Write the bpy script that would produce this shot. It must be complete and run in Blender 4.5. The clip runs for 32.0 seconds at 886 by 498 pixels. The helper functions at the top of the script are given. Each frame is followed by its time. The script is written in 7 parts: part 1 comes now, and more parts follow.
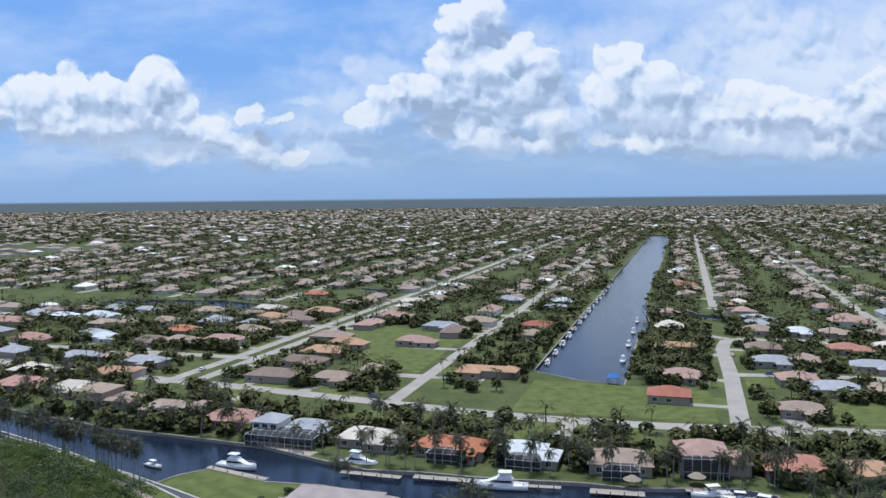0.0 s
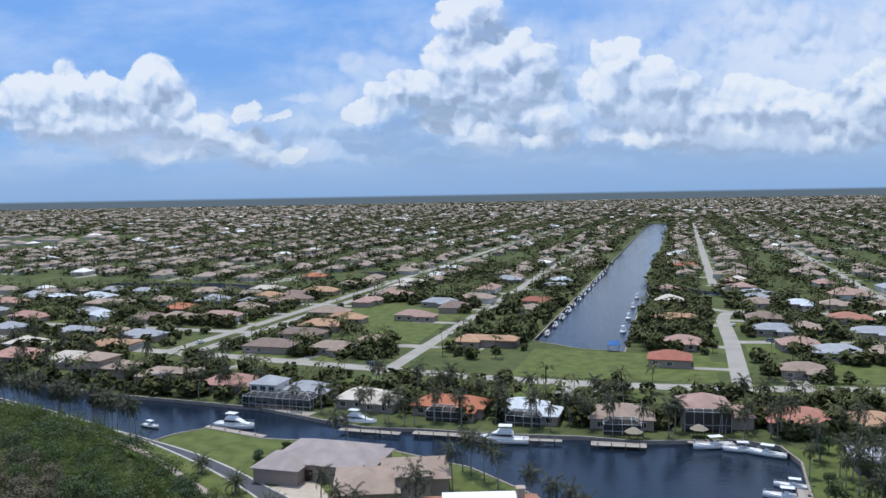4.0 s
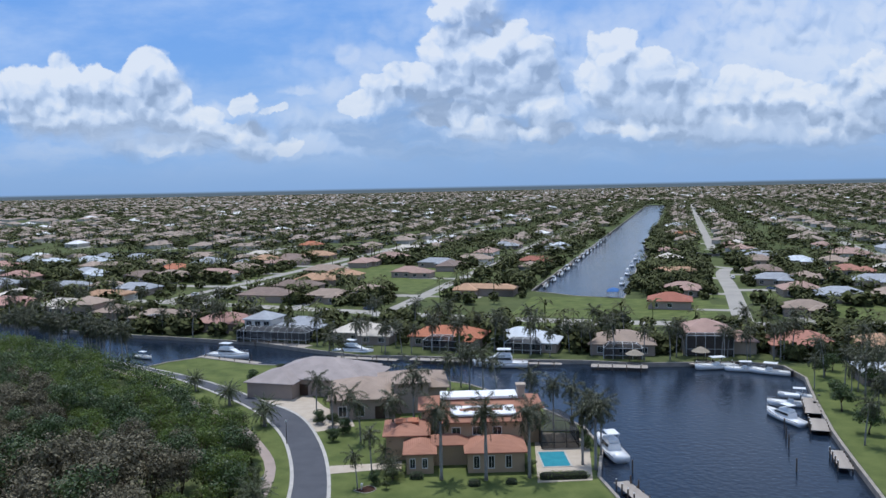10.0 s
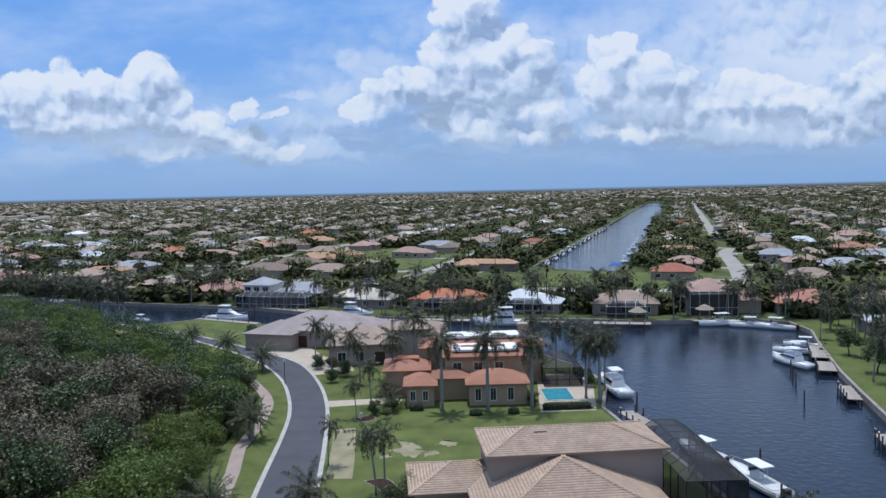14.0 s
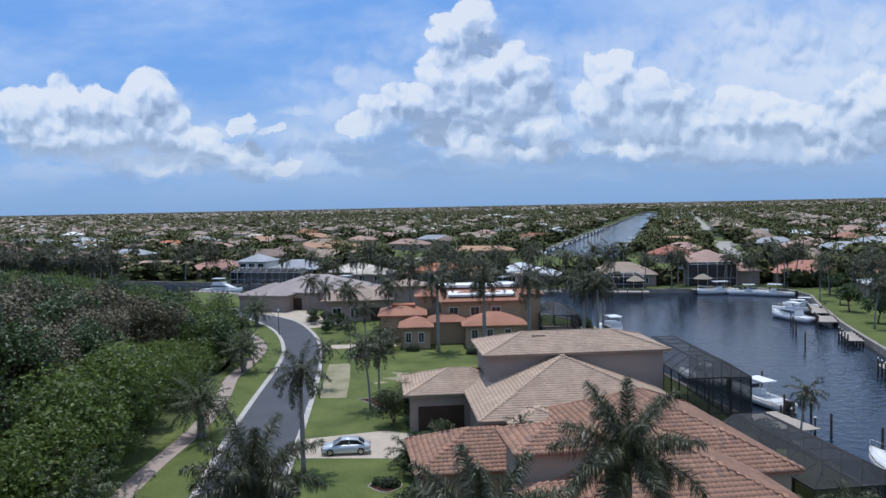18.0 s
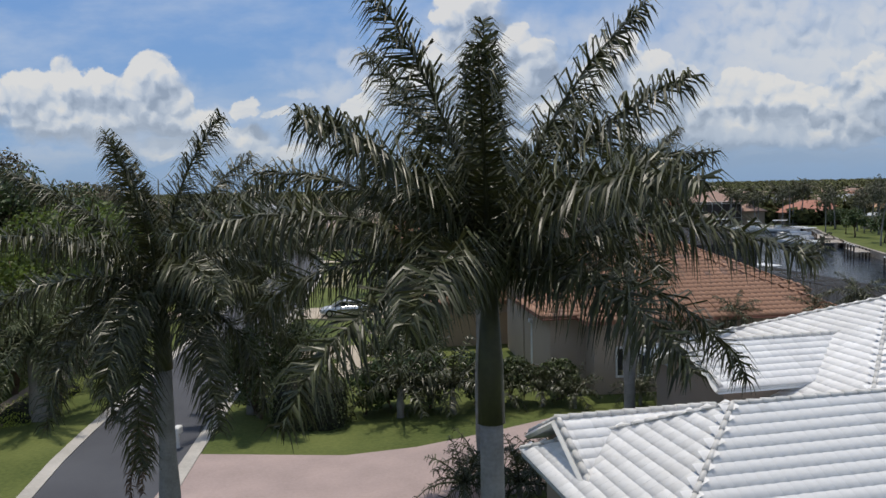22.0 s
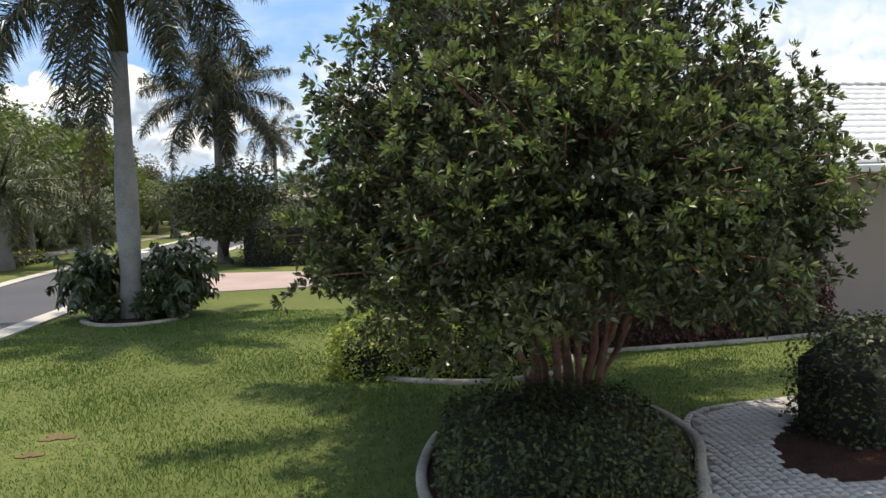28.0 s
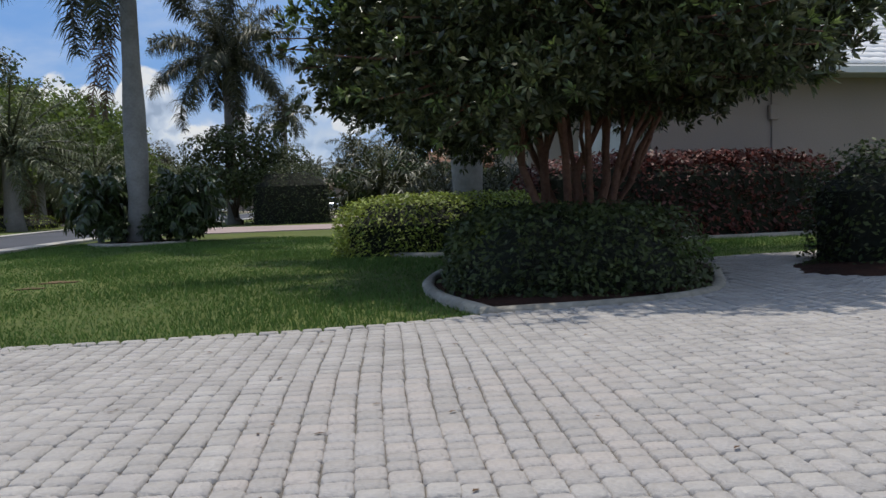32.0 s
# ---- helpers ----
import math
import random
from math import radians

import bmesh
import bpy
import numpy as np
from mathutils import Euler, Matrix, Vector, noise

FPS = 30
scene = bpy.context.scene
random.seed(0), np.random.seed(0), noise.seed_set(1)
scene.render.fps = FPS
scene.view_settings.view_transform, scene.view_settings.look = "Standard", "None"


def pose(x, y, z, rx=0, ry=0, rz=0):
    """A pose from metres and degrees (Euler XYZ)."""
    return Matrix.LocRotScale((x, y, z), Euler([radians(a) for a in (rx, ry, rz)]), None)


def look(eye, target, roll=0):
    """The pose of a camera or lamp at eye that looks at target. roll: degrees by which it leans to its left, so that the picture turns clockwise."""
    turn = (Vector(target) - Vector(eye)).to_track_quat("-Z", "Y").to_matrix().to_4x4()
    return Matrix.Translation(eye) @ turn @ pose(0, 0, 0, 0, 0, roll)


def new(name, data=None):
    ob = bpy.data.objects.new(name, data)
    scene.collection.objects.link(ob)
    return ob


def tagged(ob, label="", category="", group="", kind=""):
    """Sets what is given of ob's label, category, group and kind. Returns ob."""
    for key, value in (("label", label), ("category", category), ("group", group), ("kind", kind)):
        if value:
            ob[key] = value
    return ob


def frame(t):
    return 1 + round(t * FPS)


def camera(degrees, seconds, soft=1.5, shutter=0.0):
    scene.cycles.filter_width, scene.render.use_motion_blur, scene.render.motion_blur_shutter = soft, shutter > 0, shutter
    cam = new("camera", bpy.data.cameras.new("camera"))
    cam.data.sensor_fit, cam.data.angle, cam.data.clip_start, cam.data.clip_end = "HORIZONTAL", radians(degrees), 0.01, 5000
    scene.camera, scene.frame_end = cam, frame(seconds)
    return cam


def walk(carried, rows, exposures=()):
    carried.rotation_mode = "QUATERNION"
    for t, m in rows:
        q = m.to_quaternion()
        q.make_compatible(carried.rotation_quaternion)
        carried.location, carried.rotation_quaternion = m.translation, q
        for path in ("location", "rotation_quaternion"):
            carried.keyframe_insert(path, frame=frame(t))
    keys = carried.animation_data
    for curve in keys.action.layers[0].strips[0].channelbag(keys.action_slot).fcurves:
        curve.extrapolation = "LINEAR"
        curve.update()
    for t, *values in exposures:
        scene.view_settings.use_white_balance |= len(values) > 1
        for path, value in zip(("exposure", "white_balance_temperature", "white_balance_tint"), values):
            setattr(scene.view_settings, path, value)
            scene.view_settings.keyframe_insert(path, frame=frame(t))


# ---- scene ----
cam = camera(58.0, 32.0)
PATH = [
    (0, (1.001, -4.203, 77.442), (0.926, -2.209, 77.309), -0.6),
    (1, (0.987, -3.834, 74.417), (0.918, -1.841, 74.266), -0.5),
    (2, (0.969, -3.471, 71.476), (0.901, -1.477, 71.329), -0.7),
    (3, (0.956, -3.096, 68.365), (0.891, -1.104, 68.196), -0.5),
    (3.5, (0.943, -2.912, 67.025), (0.873, -0.918, 66.879), -0.8),
    (5.5, (0.910, -2.187, 60.934), (0.837, -0.193, 60.797), -1.2),
    (6, (0.887, -2.004, 59.308), (0.819, -0.009, 59.185), -0.9),
    (7, (0.806, -1.583, 56.242), (0.741, 0.411, 56.100), -1.2),
    (8, (0.683, -1.146, 53.137), (0.629, 0.847, 52.976), -0.8),
    (9, (0.555, -0.729, 50.067), (0.492, 1.263, 49.907), -1.3),
    (10, (0.440, -0.301, 46.789), (0.375, 1.691, 46.628), -1.2),
    (11, (0.389, 0.032, 43.868), (0.330, 2.025, 43.709), -0.8),
    (12, (0.321, 0.353, 40.816), (0.258, 2.346, 40.655), -1.1),
    (13, (0.270, 0.675, 37.612), (0.211, 2.668, 37.460), -1.0),
    (14, (0.185, 1.008, 34.576), (0.118, 3.002, 34.425), -1.3),
    (14.5, (0.147, 1.117, 33.167), (0.078, 3.110, 33.007), -1.0),
    (16.5, (0.055, 1.492, 27.136), (-0.002, 3.488, 27.016), -1.5),
    (17, (0.006, 1.597, 25.574), (-0.047, 3.592, 25.446), -1.4),
    (18, (-0.041, 1.706, 22.559), (-0.099, 3.702, 22.447), -1.2),
    (19, (-0.048, 1.870, 19.319), (-0.110, 3.864, 19.187), -1.1),
    (20, (-0.122, 2.015, 16.138), (-0.182, 4.006, 15.965), -0.8),
    (21, (-0.111, 2.042, 13.569), (-0.180, 4.033, 13.396), -1.1),
    (21.5, (0.000, 1.986, 12.522), (-0.065, 3.979, 12.373), -1.5),
    (22, (0.052, 2.027, 11.358), (-0.017, 4.020, 11.205), -1.3),
    (22.5, (0.067, 2.126, 10.297), (-0.006, 4.116, 10.109), -0.4),
    (23, (0.040, 2.164, 9.397), (-0.038, 4.152, 9.192), -1.2),
    (23.5, (0.047, 2.127, 8.556), (-0.023, 4.116, 8.359), -1.3),
    (24, (0.067, 2.169, 7.771), (0.004, 4.160, 7.585), -1.3),
    (24.5, (0.035, 2.135, 7.049), (-0.011, 4.126, 6.865), -1.2),
    (26.5, (0.229, 2.054, 4.175), (0.204, 4.049, 4.032), -1.6),
    (27, (0.328, 1.871, 3.728), (0.308, 3.866, 3.592), -1.9),
    (27.5, (0.312, 1.909, 3.300), (0.291, 3.904, 3.170), -1.6),
    (28, (0.292, 1.956, 2.836), (0.266, 3.952, 2.713), -1.8),
    (28.5, (0.258, 1.979, 2.442), (0.227, 3.976, 2.335), -1.9),
    (29, (0.252, 1.975, 2.121), (0.218, 3.973, 2.029), -2.1),
    (29.5, (0.250, 2.001, 1.830), (0.218, 3.997, 1.715), -2.1),
    (30, (0.257, 1.994, 1.576), (0.219, 3.990, 1.450), -2.2),
    (30.5, (0.267, 2.021, 1.366), (0.223, 4.017, 1.239), -2.1),
    (31, (0.275, 2.063, 1.183), (0.225, 4.060, 1.078), -1.9),
    (31.5, (0.259, 2.067, 1.018), (0.208, 4.064, 0.909), -1.9),
    (32, (0.268, 2.058, 0.870), (0.214, 4.054, 0.748), -1.9),
]
EXPOSURES = [(0.0, -0.20, 6000, 10), (5.0, -0.28, 5950, 10), (9.0, -0.34, 5850, 10), (17.0, -0.34, 5800, 10), (20.0, -0.42, 6100, 10), (22.0, -0.52, 6800, 10), (24.0, 0.0, 7200, 10), (27.0, 0.50, 7600, 10), (28.5, 0.2, 7600, 10), (30.0, -0.18, 7100, 10), (32.0, -0.38, 6600, 10)]
walk(cam, [(t, look(eye, target, roll)) for t, eye, target, roll in PATH], EXPOSURES)

# ---- sky, sun ----
SUN_EL, SUN_AZ = radians(76), radians(-22)      # high sun, ahead of the camera and a little to the left
world = bpy.data.worlds.new("world")
scene.world = world
world.use_nodes = True
WN, WL = world.node_tree.nodes, world.node_tree.links
WN.clear()


def wn(kind, **settings):
    n = WN.new(kind)
    for k, v in settings.items():
        if k == "op":
            n.operation = v
        elif k == "ins":
            for i, val in v.items():
                n.inputs[i].default_value = val
    return n


def wmath(op, a, b=None, c=None, clamp=False):
    n = WN.new("ShaderNodeMath")
    n.operation, n.use_clamp = op, clamp
    for i, v in enumerate((a, b, c)):
        if v is None:
            continue
        if isinstance(v, (int, float)):
            n.inputs[i].default_value = v
        else:
            WL.new(v, n.inputs[i])
    return n.outputs[0]


def wmap(v, a, b, lo=0.0, hi=1.0):
    n = WN.new("ShaderNodeMapRange")
    n.interpolation_type = "SMOOTHSTEP"
    WL.new(v, n.inputs[0])
    for i, x in zip((1, 2, 3, 4), (a, b, lo, hi)):
        n.inputs[i].default_value = x
    return n.outputs[0]


def wmix(f, a, b):
    n = WN.new("ShaderNodeMix")
    n.data_type = "RGBA"
    WL.new(f, n.inputs[0])
    for sock, v in ((n.inputs[6], a), (n.inputs[7], b)):
        if isinstance(v, tuple):
            sock.default_value = (*v, 1)
        else:
            WL.new(v, sock)
    return n.outputs[2]


def wvec(op, a, b=None):
    n = WN.new("ShaderNodeVectorMath")
    n.operation = op
    for i, v in enumerate((a, b)):
        if v is None:
            continue
        if isinstance(v, tuple):
            n.inputs[i].default_value = v
        else:
            WL.new(v, n.inputs[i])
    return n.outputs[1] if op == "LENGTH" else n.outputs[0]


def wnoise(vec, scale, detail=6.0, rough=0.55):
    n = WN.new("ShaderNodeTexNoise")
    WL.new(vec, n.inputs["Vector"])
    n.inputs["Scale"].default_value, n.inputs["Detail"].default_value, n.inputs["Roughness"].default_value = scale, detail, rough
    return n


sky = WN.new("ShaderNodeTexSky")
sky.sky_type, sky.sun_disc, sky.sun_elevation, sky.sun_rotation = "NISHITA", False, SUN_EL, SUN_AZ
sky.air_density, sky.dust_density, sky.ozone_density = 1.0, 1.2, 2.0
coord = WN.new("ShaderNodeTexCoord")
sep = WN.new("ShaderNodeSeparateXYZ")
WL.new(coord.outputs["Generated"], sep.inputs[0])
ay = wmath("MAXIMUM", wmath("ABSOLUTE", sep.outputs[1]), 0.08)
U, V = wmath("DIVIDE", sep.outputs[0], ay), wmath("DIVIDE", sep.outputs[2], ay)
comb = WN.new("ShaderNodeCombineXYZ")
WL.new(U, comb.inputs[0]), WL.new(V, comb.inputs[1])
P0 = comb.outputs[0]
# the billows push the outlines about
warp1 = wnoise(P0, 11.0, 3.0)
warp2 = wnoise(P0, 42.0, 4.0, 0.6)


def centred(n, amount):
    return wvec("MULTIPLY", wvec("SUBTRACT", n.outputs["Color"], (0.5, 0.5, 0.5)), (amount, amount, 0))


P1 = wvec("ADD", wvec("ADD", P0, centred(warp1, 0.040)), centred(warp2, 0.020))
# heaps of cumulus: across, up, half width, half height, as tangents of the angles
LEFT_BANK = [(-0.547, 0.128, 0.037, 0.031), (-0.506, 0.150, 0.028, 0.024), (-0.460, 0.135, 0.033, 0.025), (-0.398, 0.151, 0.033, 0.028), (-0.519, 0.103, 0.057, 0.025),
        (-0.455, 0.098, 0.060, 0.024), (-0.376, 0.107, 0.035, 0.028), (-0.344, 0.089, 0.039, 0.018), (-0.411, 0.120, 0.047, 0.028), (-0.276, 0.106, 0.018, 0.014),
        (-0.247, 0.096, 0.016, 0.006), (-0.371, 0.058, 0.054, 0.013), (-0.292, 0.073, 0.037, 0.011), (-0.242, 0.054, 0.042, 0.010), (-0.613, 0.112, 0.035, 0.028),
        (0.562, 0.115, 0.064, 0.042)]
TOWER = [(-0.005, 0.217, 0.033, 0.020), (0.008, 0.237, 0.030, 0.017), (-0.031, 0.202, 0.020, 0.010), (0.049, 0.186, 0.030, 0.018), (-0.035, 0.165, 0.038, 0.020),
        (0.021, 0.166, 0.059, 0.025), (0.076, 0.165, 0.030, 0.018), (-0.057, 0.134, 0.048, 0.021), (-0.099, 0.117, 0.035, 0.017), (-0.130, 0.101, 0.031, 0.011),
        (-0.015, 0.126, 0.065, 0.027), (0.055, 0.131, 0.052, 0.028), (0.176, 0.159, 0.034, 0.024), (0.193, 0.173, 0.021, 0.016), (0.214, 0.135, 0.042, 0.025),
        (0.166, 0.122, 0.044, 0.028), (0.252, 0.124, 0.033, 0.020), (0.287, 0.106, 0.028, 0.016), (0.249, 0.094, 0.064, 0.020), (0.100, 0.097, 0.021, 0.028)]
RIGHT_BANK = [(0.351, 0.105, 0.051, 0.025), (0.399, 0.097, 0.044, 0.021), (0.457, 0.090, 0.044, 0.021), (0.331, 0.067, 0.092, 0.020), (0.434, 0.058, 0.085, 0.017),
        (0.228, 0.066, 0.078, 0.011), (-0.023, 0.082, 0.040, 0.013), (0.019, 0.070, 0.044, 0.013), (0.089, 0.062, 0.035, 0.008), (0.054, 0.100, 0.049, 0.018),
        (0.494, 0.117, 0.042, 0.033)]
FAINT = [(0.055, 0.109, 0.200, 0.085), (0.331, 0.115, 0.230, 0.085), (0.250, 0.068, 0.260, 0.036), (-0.185, 0.064, 0.110, 0.026),
        (0.354, 0.202, 0.057, 0.024), (0.412, 0.182, 0.044, 0.025), (0.446, 0.155, 0.037, 0.021), (0.506, 0.177, 0.042, 0.042), (-0.157, 0.063, 0.034, 0.025),
        (-0.186, 0.046, 0.042, 0.011), (-0.147, 0.162, 0.016, 0.013), (-0.208, 0.117, 0.023, 0.006), (-0.162, 0.119, 0.021, 0.017), (0.117, 0.151, 0.035, 0.020),
        (-0.108, 0.051, 0.049, 0.011), (0.193, 0.046, 0.113, 0.010), (0.400, 0.026, 0.141, 0.010), (-0.044, 0.041, 0.064, 0.008), (-0.312, 0.099, 0.018, 0.010)]


def heap_field(P, heaps):
    """Distance into the nearest heap: below 1 is inside."""
    res = None
    for x, y, rx, ry in heaps:
        far = wvec("LENGTH", wvec("MULTIPLY", wvec("SUBTRACT", P, (x, y, 0)), (1 / rx, 1 / ry, 0)))
        res = far if res is None else wmath("SMOOTH_MIN", res, far, 0.18)
    return res


def puff(P, scale):
    """Round puffs with creases between them: 0 in the crease, 1 on top."""
    v = WN.new("ShaderNodeTexVoronoi")
    v.voronoi_dimensions, v.feature = "2D", "F1"
    WL.new(P, v.inputs["Vector"])
    v.inputs["Scale"].default_value = scale
    far = v.outputs["Distance"]
    return wmath("SUBTRACT", 1.0, wmath("MULTIPLY", wmath("MULTIPLY", far, far), 1.6))


def billow(P):
    return wmath("ADD", wmath("ADD", wmath("MULTIPLY", puff(P, 17.0), 0.55), wmath("MULTIPLY", puff(P, 37.0), 0.30)), wmath("MULTIPLY", puff(P, 80.0), 0.15))


HEAPS = LEFT_BANK + TOWER + RIGHT_BANK
P1_UP = wvec("ADD", P1, (-0.004, 0.011, 0))
heap, heap_up = heap_field(P1, HEAPS), heap_field(wvec("ADD", P1, (-0.010, 0.030, 0)), HEAPS)
puffs_here, puffs_up = billow(P1), billow(P1_UP)
field = wmath("SUBTRACT", heap, wmath("MULTIPLY", wmath("SUBTRACT", puffs_here, 0.60), 0.62))
front = wmath("GREATER_THAN", sep.outputs[1], 0.0)

# tops are crisp, undersides fade into haze
dome = wmath("SUBTRACT", heap_up, heap)
crisp = wmath("ADD", wmath("MULTIPLY", dome, 1.1), 0.50, None, True)
soft_edge = wmap(field, 1.75, 0.85)
hard_edge = wmap(field, 1.12, 0.90)
dense = wmath("MULTIPLY", wmath("ADD", wmath("MULTIPLY", hard_edge, crisp), wmath("MULTIPLY", soft_edge, wmath("SUBTRACT", 1.0, crisp))), 0.97)
thin_field = wmath("SUBTRACT", heap_field(P1, FAINT), wmath("MULTIPLY", wmath("SUBTRACT", puffs_here, 0.62), 0.7))
thin = wmath("MULTIPLY", wmap(thin_field, 1.6, 0.5), 0.52)
body = wmath("MULTIPLY", wmath("MAXIMUM", dense, thin), front)
# away from the view the sky goes on with scattered cloud of the same kind
spread = wnoise(coord.outputs["Generated"], 3.2, 7.0, 0.6)
away = wmath("MULTIPLY", wmap(spread.outputs["Fac"], 0.5, 0.62), wmath("MAXIMUM", wmath("SUBTRACT", 1.0, front), wmap(V, 0.32, 0.5)))
veil_n = wnoise(wvec("MULTIPLY", P0, (1.0, 2.6, 1.0)), 3.3, 6.0, 0.6)
veil = wmath("MULTIPLY", wmap(veil_n.outputs["Fac"], 0.36, 0.70), wmap(V, 0.0, 0.2, 0.40, 0.95))
# puffs are lit from above, their undersides are grey
mass = wnoise(wvec("ADD", P1, (0, 0, 3.0)), 8.0, 4.0, 0.6)
relief = wmath("MULTIPLY", wmath("SUBTRACT", puffs_here, puffs_up), 1.5)
shade = wmath("ADD", wmath("MULTIPLY", dome, 0.62), wmath("MULTIPLY", wmath("SUBTRACT", mass.outputs["Fac"], 0.5), 1.1))
lit = wmath("ADD", wmath("ADD", shade, 0.40), relief, None, True)
ramp = WN.new("ShaderNodeValToRGB")
for i, (p, c) in enumerate(((0.0, (0.34, 0.43, 0.60)), (0.35, (0.55, 0.65, 0.83)), (0.65, (0.79, 0.86, 0.98)), (1.0, (0.98, 0.985, 1.0)))):
    e = ramp.color_ramp.elements[i] if i < 2 else ramp.color_ramp.elements.new(p)
    e.position, e.color = p, (*c, 1)
WL.new(lit, ramp.inputs[0])
cloud_col = ramp.outputs[0]
blue = wmix(wmap(V, 0.0, 0.25), (0.25, 0.48, 0.86), (0.20, 0.43, 0.90))
clear = wmix(wmath("MULTIPLY", veil, 1.0, None, True), blue, (0.52, 0.68, 0.98))
# thin milky cloud towards the right
milk_n = wnoise(wvec("MULTIPLY", P1, (1.0, 1.9, 1.0)), 5.0, 6.0, 0.6)
milk = wmath("MULTIPLY", wmath("MULTIPLY", wmap(U, -0.02, 0.42, 0.0, 0.85), wmap(milk_n.outputs["Fac"], 0.30, 0.62)), wmap(V, 0.02, 0.09))
clear = wmix(milk, clear, (0.70, 0.80, 0.97))
clouds = wmix(wmath("MAXIMUM", body, away), clear, cloud_col)
low_n = wnoise(wvec("MULTIPLY", P1, (2.0, 9.0, 1.0)), 3.0, 5.0, 0.6)
low = wmath("MULTIPLY", wmath("MULTIPLY", wmap(low_n.outputs["Fac"], 0.40, 0.68), wmap(V, 0.0, 0.05)), wmap(V, 0.16, 0.07))
clouds = wmix(wmath("MULTIPLY", low, 0.7), clouds, (0.60, 0.71, 0.90))
hazed = wmix(wmap(V, 0.075, 0.0, 0.0, 0.85), clouds, (0.31, 0.50, 0.80))
land = wmix(wmap(V, -0.002, -0.006), hazed, (0.10, 0.15, 0.20))
tint = WN.new("ShaderNodeBackground")
tint.inputs[1].default_value = 0.92
WL.new(land, tint.inputs[0])
air = WN.new("ShaderNodeBackground")
air.inputs[1].default_value = 0.02
WL.new(sky.outputs[0], air.inputs[0])
both = WN.new("ShaderNodeAddShader")
WL.new(tint.outputs[0], both.inputs[0]), WL.new(air.outputs[0], both.inputs[1])
out = WN.new("ShaderNodeOutputWorld")
WL.new(both.outputs[0], out.inputs[0])

sun_data = bpy.data.lights.new("sun", "SUN")
sun_data.energy, sun_data.angle, sun_data.color = 4.2, radians(0.6), (1.0, 0.95, 0.87)
sun = new("sun", sun_data)
sun.matrix_world = look((0, 0, 300), (-300 * math.sin(SUN_AZ) / math.tan(SUN_EL), -300 * math.cos(SUN_AZ) / math.tan(SUN_EL), 0))

